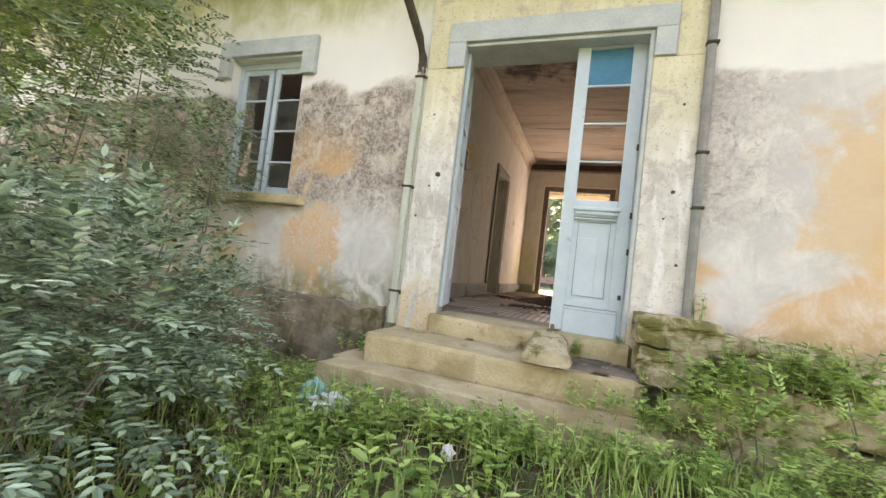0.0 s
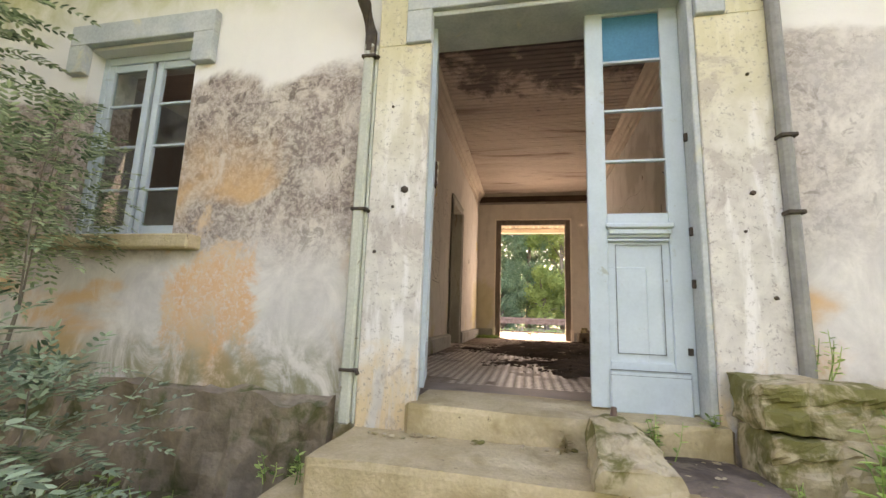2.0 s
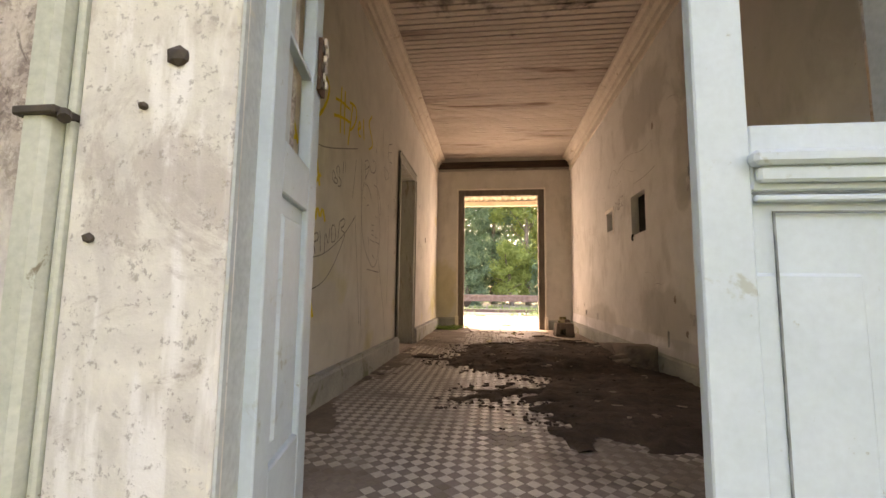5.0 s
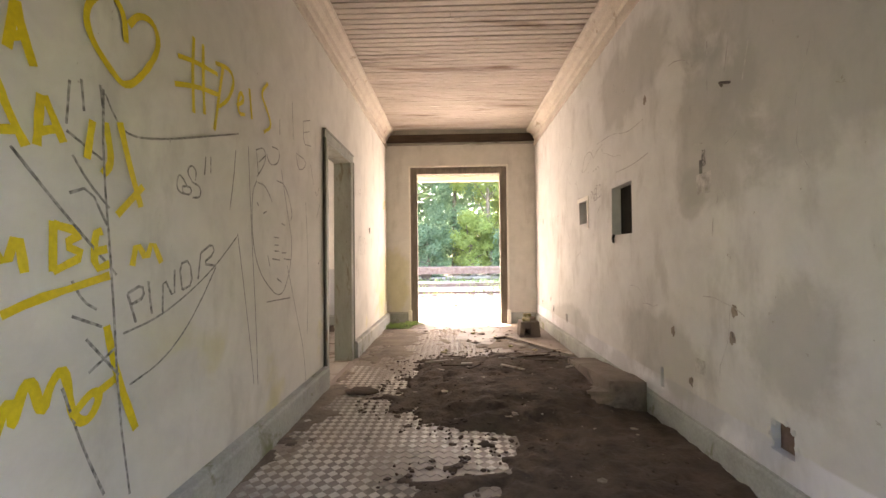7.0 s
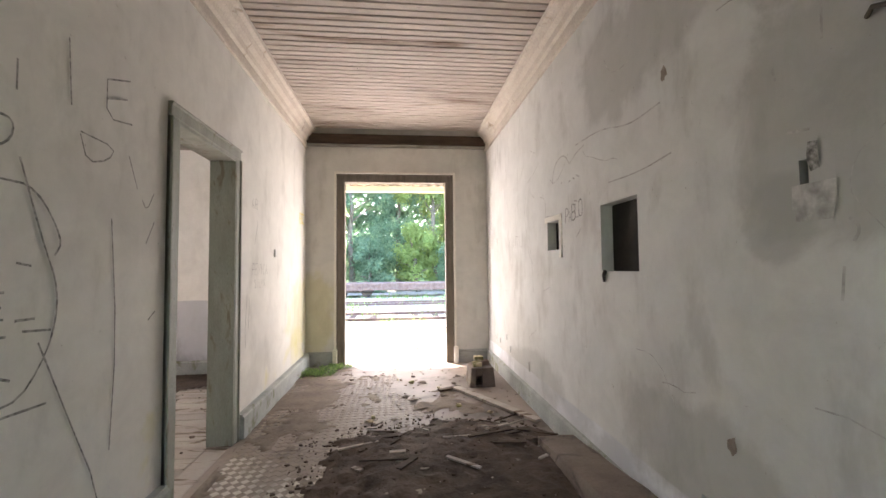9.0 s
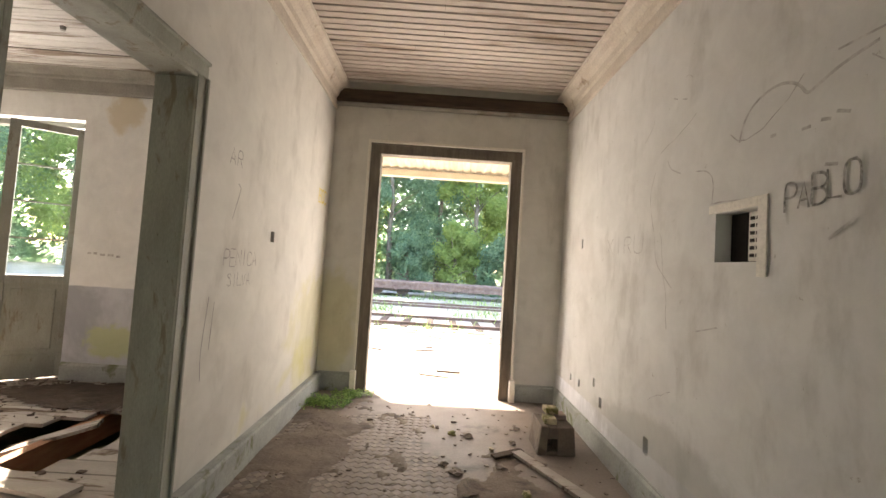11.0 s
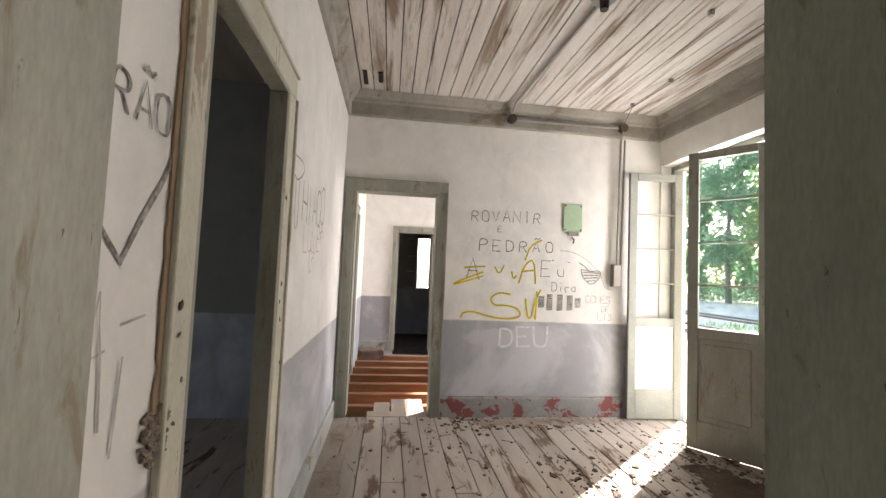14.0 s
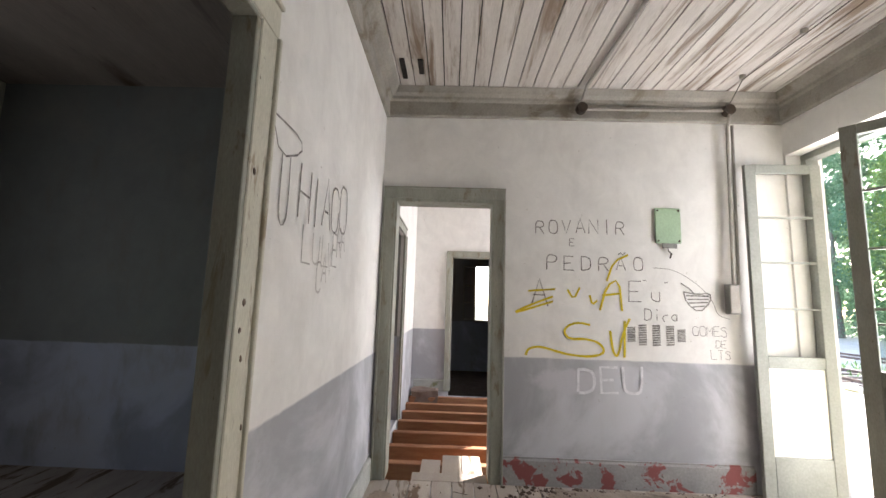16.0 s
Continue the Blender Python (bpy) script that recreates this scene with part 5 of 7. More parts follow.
def grass():
    rng = random.Random(9)
    bm, dry, herbs = bmesh.new(), bmesh.new(), bmesh.new()
    n = 0
    while n < 21000:
        x, y = (rng.uniform(-2.2, 4.4), rng.uniform(-3.6, -0.35)) if n % 4 else (rng.gauss(1.0, 4.0), -0.4 - abs(rng.gauss(0, 3.4)))
        c = noise.noise(Vector((x * 1.3, y * 1.3, 2)))
        if on_steps(x, y) or c + rng.uniform(-0.5, 0.5) < -0.25:
            continue
        n += 1
        h = rng.uniform(0.07, 0.30) * (0.85 + 0.6 * noise.noise(Vector((x * 1.7, y * 1.7, 7))))
        t = dry if rng.random() < (0.42 if c < 0.08 and -0.6 < x < 1.8 else 0.16) else bm
        blade(t, Vector((x, y, ground_z(x, y) - 0.01)), rng.uniform(0, 6.28), h, rng.uniform(0.02, 0.22), rng.uniform(0.002, 0.0055))
    n = 0
    while n < 800:
        x, y = (rng.uniform(-1.2, 4.4), rng.uniform(-3.4, -0.35)) if n % 5 else (rng.gauss(1.0, 4.0), -0.4 - abs(rng.gauss(0, 3.2)))
        k = noise.noise(Vector((x * 1.1, y * 1.1, 12)))
        if on_steps(x, y) or k + rng.uniform(-0.3, 0.3) < -0.12:
            continue
        n += 1
        herb(herbs, Vector((x, y, ground_z(x, y) - 0.01)), rng, rng.uniform(0.06, 0.24) * (1 + max(0, k)), rng.randint(6, 11), rng.uniform(0.055, 0.125))
    thing("grass", bm, GRASS, "unmown bright green grass before the house", "grass", kind="stuff")
    thing("weeds", herbs, GRASS, "broad-leaved green weeds growing through the grass", "weeds", kind="stuff")
    thing("dry_grass", dry, DRY, "dry straw stalks among the grass", "grass", kind="stuff")


grass()


def weed(name, c, count, spread, h, seed, label, mat=GRASS, lw=0.035):
    rng = random.Random(seed)
    bm = bmesh.new()
    for i in range(max(3, count // 7)):
        a, r = rng.uniform(0, 6.28), rng.uniform(0, spread)
        p = Vector((c[0] + math.cos(a) * r, c[1] + math.sin(a) * r * 0.6, c[2]))
        if c[2] < -0.35:
            p.z = ground_z(p.x, p.y)
        herb(bm, p, rng, h * rng.uniform(0.5, 1.2), rng.randint(6, 9), lw * 1.5)
    thing(name, bm, mat, label, "plant", kind="stuff")


weed("fern_tuft", (1.80, -0.12, -0.10), 70, 0.13, 0.18, 41, "small green weeds growing at the foot of the door")
weed("weed_tuft", (2.1, -0.02, 0.02), 30, 0.08, 0.12, 42, "small green weeds growing at the foot of the door")
weed("weed_tuft", (2.25, -0.45, -0.3), 60, 0.16, 0.22, 43, "green weeds between the stones")
weed("weed_tuft", (1.38, -0.16, -0.10), 18, 0.02, 0.10, 44, "yellowish weed on the step", DRY)
weed("weed_tuft", (2.55, -0.66, -0.20), 150, 0.24, 0.30, 61, "broad-leaved weeds hanging over the stone blocks", GRASS, 0.06)
weed("weed_tuft", (2.95, -0.58, 0.02), 120, 0.3, 0.26, 62, "broad-leaved weeds hanging over the stone blocks", GRASS, 0.06)
weed("weed_tuft", (2.25, -0.78, -0.33), 120, 0.2, 0.2, 63, "green weeds on the lowest step", GRASS, 0.05)
weed("weed_tuft", (0.0, -0.35, -0.33), 60, 0.18, 0.16, 45, "green weeds beside the steps")
weed("weed_tuft", (2.6, -0.03, 0.30), 40, 0.07, 0.22, 46, "green fern at the foot of the rain pipe")
weed("weed_tuft", (0.35, -1.35, -0.46), 110, 0.35, 0.2, 47, "green weeds before the steps")
weed("weed_tuft", (1.75, -1.30, -0.46), 330, 0.55, 0.26, 48, "green weeds before the steps")
weed("weed_tuft", (2.0, -0.92, -0.24), 160, 0.3, 0.14, 50, "green weeds on the lowest step")
weed("weed_tuft", (2.5, -1.0, -0.42), 200, 0.4, 0.3, 51, "green weeds before the stone blocks")
weed("weed_tuft", (1.1, -1.3, -0.46), 260, 0.4, 0.2, 49, "green weeds before the steps", GRASS, 0.045)
weed("weed_tuft", (1.55, -1.12, -0.40), 240, 0.38, 0.2, 52, "broad-leaved green weeds over the lowest step", GRASS, 0.05)
weed("weed_tuft", (2.15, -1.1, -0.40), 260, 0.38, 0.26, 53, "broad-leaved green weeds over the lowest step", GRASS, 0.055)
weed("weed_tuft", (0.25, -0.98, -0.42), 150, 0.3, 0.2, 54, "green weeds beside the steps", GRASS, 0.045)
weed("weed_tuft", (2.75, -0.55, -0.05), 150, 0.3, 0.25, 55, "broad-leaved weeds hanging over the stone blocks", GRASS, 0.06)
weed("weed_tuft", (3.2, -0.55, 0.0), 170, 0.35, 0.28, 56, "broad-leaved weeds hanging over the stone blocks", GRASS, 0.06)
weed("weed_tuft", (0.35, -1.75, -0.48), 260, 0.45, 0.24, 59, "broad-leaved weeds in the grass", GRASS, 0.055)
weed("weed_tuft", (0.75, -1.45, -0.45), 200, 0.35, 0.22, 60, "broad-leaved weeds in the grass", GRASS, 0.055)
weed("weed_tuft", (0.75, -2.1, -0.55), 200, 0.5, 0.2, 57, "broad-leaved weeds in the grass", GRASS, 0.05)
weed("weed_tuft", (1.6, -1.9, -0.52), 260, 0.6, 0.22, 58, "broad-leaved weeds in the grass", GRASS, 0.055)

street_front(first)

# ---- corridor ----
# heap of black earth and rotten leaves across the floor
def mud_h(x, y):
    k = noise.noise(Vector((x * 1.6, y * 1.3, 3))) * 0.5 + noise.noise(Vector((x * 4, y * 4, 9))) * 0.18
    e = 1 - math.hypot((x - 1.75) / 1.12, (y - 3.95) / 1.15) + 0.5 * k + 0.12 * noise.noise(Vector((x * 9, y * 9, 1)))
    low = 1 - math.hypot((x - 2.2) / 0.95, (y - 2.3) / 1.15) + 1.0 * k + 0.35 * noise.noise(Vector((x * 7, y * 7, 1)))
    return max(min(0.11, max(0, e) * 0.22), min(0.035, max(0, low) * 0.09)), max(e, low)


bm = bmesh.new()
nx, ny = 70, 150
grid = []
for j in range(ny):
    row = []
    for i in range(nx):
        x, y = 0.28 + 2.30 * i / (nx - 1), 1.25 + 4.0 * j / (ny - 1)
        h, e = mud_h(x, y)
        row.append(bm.verts.new((x, y, (0.006 + h + 0.018 * noise.noise(Vector((x * 14, y * 14, 0))) * min(1, h * 30)) if e > 0 else -0.03)))
    grid.append(row)
for a, b in zip(grid, grid[1:]):
    for i in range(nx - 1):
        if max(v.co.z for v in (a[i], a[i + 1], b[i + 1], b[i])) > 0:
            bm.faces.new((a[i], a[i + 1], b[i + 1], b[i]))
bmesh.ops.delete(bm, geom=[v for v in bm.verts if not v.link_faces], context="VERTS")
MUDHEAP = thing("spilled_earth", bm, MUD, "dark heap of wet earth and rotten leaves on the corridor floor", "dirt", kind="stuff", smooth=True)
bm = bmesh.new()
lump(bm, (0.38, 3.78, 0.008), (0.15, 0.10, 0.025), 2.0, cuts=2)
thing("mud_clod", bm, MUD, "small dark clod of mud on the tiles", "dirt")

rng = random.Random(12)


def flake(bm, p, r, ht):
    k = rng.randint(4, 6)
    a0 = rng.uniform(0, 6)
    lo = [bm.verts.new((p[0] + math.cos(a0 + t * 6.28 / k) * r * rng.uniform(0.6, 1.2), p[1] + math.sin(a0 + t * 6.28 / k) * r * rng.uniform(0.5, 1.0), p[2])) for t in range(k)]
    hi = [bm.verts.new((v.co.x * 0.9 + p[0] * 0.1, v.co.y * 0.9 + p[1] * 0.1, p[2] + ht * rng.uniform(0.5, 1.2))) for v in lo]
    bm.faces.new(hi)
    for t in range(k):
        bm.faces.new((lo[t], lo[(t + 1) % k], hi[(t + 1) % k], hi[t]))


# scattered flakes over heap and floor
bm = bmesh.new()
for i in range(170):
    x, y = rng.uniform(0.5, 2.5), rng.uniform(1.6, 5.0)
    h, e = mud_h(x, y)
    if e < -0.12 or (e < 0 and rng.random() < 0.7):
        continue
    flake(bm, (x, y, max(0, h)), rng.choice((0.006, 0.009, 0.014, 0.03)) * rng.uniform(0.7, 1.3), 0.008)
for i in range(160):
    flake(bm, (rng.uniform(0.1, 2.5), rng.uniform(4.6, 7.2), 0.002), rng.uniform(0.006, 0.022), 0.008)
bm2 = bmesh.new()
for i in range(2600):
    x, y = rng.uniform(0.4, 2.5), rng.uniform(1.5, 5.6)
    h, e = mud_h(x, y)
    if -0.22 < e < 0.16 or (e > 0 and rng.random() < 0.3):
        flake(bm2, (x, y, max(0.001, h)), rng.choice((0.004, 0.007, 0.012, 0.02)) * rng.uniform(0.7, 1.3), 0.01)
thing("earth_crumbs", bm2, MUD, "dark crumbs of earth along the edges of the spilled soil", "debris", kind="stuff")
thing("dead_leaves", bm, DUST, "dry leaf scraps and plaster flakes over the dirt", "debris", kind="stuff")
for i in range(24):
    bm = bmesh.new()
    x, y = rng.uniform(0.7, 2.2), rng.uniform(5.0, 6.7)
    lump(bm, (x, y, 0.012), (rng.uniform(0.012, 0.05), rng.uniform(0.012, 0.045), rng.uniform(0.006, 0.015)), i * 3.3, cuts=2, rough=1.1)
    thing("rubble_bit", bm, EARTHY if i % 3 else ROCK, "dark crumb of fallen plaster on the corridor floor", "rubble", "floor crumbs")

# damp dirt trodden over the far tiles and along the skirtings
def dirt_film(name, x0, x1, y0, y1, field, mat, label):
    bm = bmesh.new()
    nx, ny = int((x1 - x0) / 0.03), int((y1 - y0) / 0.03)
    g = []
    for j in range(ny + 1):
        row = []
        for i in range(nx + 1):
            x, y = x0 + (x1 - x0) * i / nx, y0 + (y1 - y0) * j / ny
            e = field(x, y) + 0.45 * noise.noise(Vector((x * 3.2, y * 2.6, 8))) + 0.25 * noise.noise(Vector((x * 9, y * 9, 3)))
            row.append(bm.verts.new((x, y, 0.003 + min(0.008, max(0.0, e) * 0.02) + 0.003 * noise.noise(Vector((x * 30, y * 30, 1))) if e > 0 else -0.02)))
        g.append(row)
    for a, b in zip(g, g[1:]):
        for i in range(nx):
            if max(v.co.z for v in (a[i], a[i + 1], b[i + 1], b[i])) > 0:
                bm.faces.new((a[i], a[i + 1], b[i + 1], b[i]))
    bmesh.ops.delete(bm, geom=[v for v in bm.verts if not v.link_faces], context="VERTS")
    thing(name, bm, mat, label, "dirt", kind="stuff", smooth=True)


dirt_film("trodden_dirt", 0.06, 2.57, 4.7, 7.30, lambda x, y: 0.25 - 0.55 * abs(x - 0.35) - 0.12 * abs(y - 6.2), EARTHY, "damp dark dirt trodden over the tiles")
dirt_film("trodden_dirt", 1.0, 2.57, 4.9, 6.9, lambda x, y: 0.12 - 0.5 * abs(x - 1.9) - 0.3 * abs(y - 5.7), EARTHY, "damp dark dirt trodden over the tiles")
dirt_film("trodden_dirt", 0.06, 0.55, 1.2, 4.6, lambda x, y: 0.18 - 1.6 * (x - 0.06), EARTHY, "damp dark dirt along the skirting")
# masonry block lying along the wall, boards, rubble
bm = rough_block(2.20, 2.585, 3.25, 4.45, 0.0, 0.24, 51, 0.015, 5)
for v in bm.verts:
    if v.co.z > 0.12:
        v.co.x += 0.10 * (1 - (v.co.x - 2.2) / 0.385)
        v.co.z -= 0.10 * max(0, (v.co.y - 3.4))
thing("masonry_block", bm, EARTHY, "fallen dusty masonry block beside the wall", "rubble")
def board(name, a, b, w, t, mat, label, seed=0, cat="board", group=""):
    a, b = Vector(a), Vector(b)
    d = (b - a).normalized()
    s = Vector((-d.y, d.x, 0)).normalized() * w / 2
    u = d.cross(s).normalized() * t
    u = u if u.z > 0 else -u
    bm = bmesh.new()
    k = 6
    rings = []
    for i in range(k):
        p = a.lerp(b, i / (k - 1))
        j = s * (1 + 0.18 * noise.noise(Vector((seed, i * 1.3, 0))))
        rings.append([bm.verts.new(q) for q in (p - j, p + j, p + j + u, p - j + u)])
    for r0, r1 in zip(rings, rings[1:]):
        for i in range(4):
            bm.faces.new((r0[i], r0[(i + 1) % 4], r1[(i + 1) % 4], r1[i]))
    bm.faces.new(rings[0][::-1]), bm.faces.new(rings[-1])
    bmesh.ops.recalc_face_normals(bm, faces=bm.faces)
    return thing(name, bm, mat, label, cat, group)


board("fallen_board", (1.93, 6.12, 0.012), (2.52, 5.02, 0.012), 0.085, 0.022, PLANK, "loose pale board lying on the corridor floor", 1)
board("fallen_board", (1.74, 6.02, 0.012), (1.98, 6.16, 0.012), 0.06, 0.018, WOOD_DARK, "short dark splintered board on the floor", 2)
for i in range(26):
    x, y, a = rng.uniform(1.0, 2.4), rng.uniform(4.1, 5.2), rng.uniform(-0.9, 0.9)
    ln = rng.uniform(0.06, 0.45)
    h = max(0.0, mud_h(x, y)[0])
    board("splinter", (x - math.cos(a) * ln / 2, y - math.sin(a) * ln / 2, h + 0.01), (x + math.cos(a) * ln / 2, y + math.sin(a) * ln / 2, h + 0.015), rng.uniform(0.012, 0.04), 0.01, WOOD_DARK if i % 2 else PLANK,
          "splintered lath on the earth heap", i, "splinter", "laths")

# hollow concrete block with a square hole
blk = empty("hollow_block", "dark broken hollow block with bricks on top by the wall", "block")
bm = bmesh.new()
for a, b, c, d in ((2.10, 2.17, 0.0, 0.22), (2.25, 2.40, 0.0, 0.22), (2.17, 2.25, 0.13, 0.22), (2.17, 2.25, 0.0, 0.03)):
    box(bm, a, b, 6.14, 6.44, c, d, 0.006)
for v in bm.verts:
    v.co += noise.noise_vector(v.co * 8) * 0.008
    k = (v.co.z / 0.22)
    v.co.x = 2.25 + (v.co.x - 2.25) * (1 - 0.15 * k)
part("block", bm, EARTHY, blk)
part("back", boxed(2.12, 2.38, 6.36, 6.40, 0.01, 0.2), MUD, blk)
for x, y, z, sd in ((2.2, 6.24, 0.225, 61), (2.30, 6.33, 0.225, 62), (2.24, 6.34, 0.265, 63)):
    part("brick_bit", rough_block(x - 0.05, x + 0.05, y - 0.06, y + 0.05, z, z + 0.045, sd, 0.01, 2), RUST if sd == 62 else ROCK, blk)

weed("moss_tuft", (0.20, 6.98, 0.0), 900, 0.30, 0.07, 71, "bright green moss and seedlings in the corridor corner", GRASS, 0.026)
weed("moss_tuft", (0.42, 7.28, 0.0), 500, 0.22, 0.07, 72, "bright green moss and seedlings in the corridor corner", GRASS, 0.026)

# dark rough block added inside the hole to put shade into it
thing("hole_filler", rough_block(2.628, 2.689, 2.005, 2.115, 0.285, 0.41, 55, 0.012, 4), RUST, "dark block added to darken the knocked-out wall hole", "brick")
for i in range(7):
    a = i * 2.4
    bm = bmesh.new()
    lump(bm, (2.601, 2.06 + math.cos(a) * 0.078, 0.353 + math.sin(a) * 0.082), (0.006, rng.uniform(0.01, 0.022), rng.uniform(0.01, 0.022)), i * 1.3, cuts=1, rough=0.9)
    thing("plaster_chip", bm, CORR_R, "chipped plaster rim of the wall hole", "plaster", "hole rim chips")

# perforated plate in the open meter recess
vent = empty("meter_recess", "empty meter recess with a white perforated cheek", "recess")
part("surround", boxed(2.592, 2.599, 4.59, 4.643, 1.44, 1.79, 0.002), CREAM, vent)
part("surround", boxed(2.592, 2.599, 4.643, 4.965, 1.747, 1.79, 0.002), CREAM, vent)
bm = bmesh.new()
box(bm, 2.650, 2.656, 4.647, 4.765, 1.512, 1.738)
part("cheek", bm, CREAM, vent)
# slots are near-black boxes, their shade put into the colour
for i in range(6):
    for j in range(3):
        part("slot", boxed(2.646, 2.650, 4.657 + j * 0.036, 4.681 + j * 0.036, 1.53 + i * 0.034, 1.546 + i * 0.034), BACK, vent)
# switch stubs on the corridor's wall
tag = empty("cable_stub", "black cable stub hanging from the wall recess", "cable")
bm = bmesh.new()
tube(bm, [(2.597, 3.90, 1.34), (2.585, 3.905, 1.31), (2.59, 3.91, 1.27)], 0.014, 0.008, 6)
part("cable", bm, BACK, tag)
hk = empty("wall_hook", "black bent metal hook high on the corridor wall", "hook")
bm = bmesh.new()
tube(bm, [(2.6, 2.41, 2.045), (2.565, 2.37, 2.045), (2.568, 2.30, 2.02)], 0.007)
part("hook", bm, IRON, hk)
for y, z in ((2.35, 0.87), (2.37, 0.73), (2.75, 0.40), (2.95, 0.66), (3.28, 2.3)):
    bm = bmesh.new()
    lump(bm, (2.599, y, z), (0.004, 0.022, 0.032), y * 3, cuts=2, rough=1.0)
    thing("plaster_scar", bm, DUST, "grey scar of a lost fixture on the plaster", "scar", "wall scars")

# light tile lozenges set in the dark floor
P = 0.066
me_t = bpy.data.meshes.new("tile")
bm = bmesh.new()
q = P * 0.47
lo = [bm.verts.new((math.cos(a) * q, math.sin(a) * q, -0.004)) for a in (0, math.pi / 2, math.pi, 1.5 * math.pi)]
hi = [bm.verts.new((v.co.x * 0.95, v.co.y * 0.95, 0.0022)) for v in lo]
bm.faces.new(hi)
for t in range(4):
    bm.faces.new((lo[t], lo[(t + 1) % 4], hi[(t + 1) % 4], hi[t]))
bm.to_mesh(me_t)
bm.free()
me_t.materials.append(TILE_L)
rest, dusty = bmesh.new(), bmesh.new()
n = 0
for j in range(int(6.2 / P)):
    for i in range(int(2.36 / P)):
        x, y = 0.12 + i * P, 0.72 + j * P
        if mud_h(x, y)[1] > 0.12 or y > 4.7 and noise.noise(Vector((x * 1.4, y * 1.2, 5))) + (x - 1.25) * 0.9 + max(0, y - 6.0) * 0.5 > 0.1:
            continue
        if 1.5 < y < 2.32 and 0.3 < x < 1.8 and n < 290:
            n += 1
            o = new("tile", me_t)
            o.parent = FLOOR
            o.location = (x, y, 0)
        else:
            to = rest if y + 0.4 * noise.noise(Vector((x * 2, y * 2, 3))) < 4.5 and noise.noise(Vector((x * 3, y * 3, 7))) < 0.42 else dusty
            lo = [to.verts.new((x + math.cos(a) * q, y + math.sin(a) * q, -0.004)) for a in (0, math.pi / 2, math.pi, 1.5 * math.pi)]
            hi = [to.verts.new((x + (v.co.x - x) * 0.95, y + (v.co.y - y) * 0.95, 0.0022)) for v in lo]
            to.faces.new(hi)
            for t in range(4):
                to.faces.new((lo[t], lo[(t + 1) % 4], hi[(t + 1) % 4], hi[t]))
for bmt, mt, lab in ((rest, TILE_L, "small light floor tiles"), (dusty, TILE_DUSTY, "small floor tiles under dust")):
    o = part("tiles", bmt, mt, FLOOR)
    tagged(o, lab, kind="stuff")

# ---- room ----
# floorboards along x with a broken hole
ROOMFLOOR = empty("floor_room", "worn grey floorboards with dirt and a broken hole", "floor", kind="structure")
rng = random.Random(31)
def hole_edge(y):
    """Where the boards are broken away, by their place across the room."""
    if 5.42 < y < 6.42:
        k = 1 - ((y - 5.95) / 0.55) ** 2
        return -1.42 - 0.42 * max(0, k) + 0.12 * noise.noise(Vector((y * 9, 0, 0))), -1.25 + 0.25 * max(0, k)
    return None


def plank(x0, x1, y0, y1, seed):
    bm = bmesh.new()
    dz = 0.004 * noise.noise(Vector((seed * 2.7, 0, 0)))
    box(bm, x0 + 0.002, x1 - 0.002, y0 + 0.003, y1 - 0.003, -0.03, dz, 0.003)
    part("plank", bm, PLANK, ROOMFLOOR)


y, i = 3.86, 0
while y < 7.42:
    w = 0.165 + 0.02 * noise.noise(Vector((i * 1.9, 3, 0)))
    y1 = min(7.42, y + w)
    h = hole_edge((y + y1) / 2)
    cut = -3.85 + 3.69 * (0.3 + 0.4 * ((i * 0.37) % 1))
    if h:
        plank(-3.85, h[0], y, y1, i), plank(h[1], -0.16, y, y1, i + 50)
    else:
        plank(-3.85, cut, y, y1, i), plank(cut, -0.16, y, y1, i + 50)
    y, i = y1, i + 1
for x in (-3.3, -2.4, -1.5, -0.7):
    part("joist", boxed(x - 0.04, x + 0.04, 3.87, 7.41, -0.22, -0.032), JOIST, ROOMFLOOR)
thing("doorway_sill", boxed(-0.16, 0.0, 4.03, 4.88, -0.05, 0.003, 0.003), PLANK, "worn wooden sill in the doorway", "sill", kind="structure")
board("broken_board", (-1.75, 5.95, -0.12), (-1.25, 6.15, 0.03), 0.14, 0.025, PLANK, "broken floorboard sagging into the hole", 4)
board("broken_board", (-1.35, 5.4, 0.01), (-0.7, 5.25, 0.01), 0.15, 0.025, PLANK, "loose pale floorboard beside the hole", 5)

# dirt, leaves and straw over the boards
bm, bm2 = bmesh.new(), bmesh.new()
for k in range(2100):
    if k < 420:
        x, y = rng.uniform(-3.8, -0.3), rng.uniform(3.95, 7.3)
    elif k < 840:
        x, y = -3.80 + abs(rng.gauss(0, 0.18)), rng.uniform(4.9, 6.8)
    elif k > 1500:
        x, y = rng.uniform(-3.0, -1.4), rng.uniform(5.6, 7.2)
    else:
        x, y = rng.uniform(-3.2, -0.4), 7.35 - abs(rng.gauss(0, 0.6))
    h = hole_edge(y)
    if h and h[0] - 0.03 < x < h[1] + 0.03 or noise.noise(Vector((x * 1.5, y * 1.5, 1))) + rng.uniform(-0.4, 0.4) < -0.15:
        continue
    flake(bm if k % 3 else bm2, (x, y, 0.003), rng.choice((0.005, 0.008, 0.012, 0.026)) * rng.uniform(0.7, 1.3), 0.008)
for k in range(120):
    x, y, a, ln = rng.uniform(-3.7, -0.4), rng.uniform(4.0, 7.3), rng.uniform(0, 6.28), rng.uniform(0.03, 0.14)
    h = hole_edge(y)
    if h and h[0] - 0.1 < x < h[1] + 0.1:
        continue
    tube(bm, [(x, y, 0.008), (x + math.cos(a) * ln, y + math.sin(a) * ln, 0.012)], 0.002, 0.0015, 4)
thing("dead_leaves", bm, MUD, "dark dead leaves and straw strewn over the floorboards", "debris", kind="stuff")
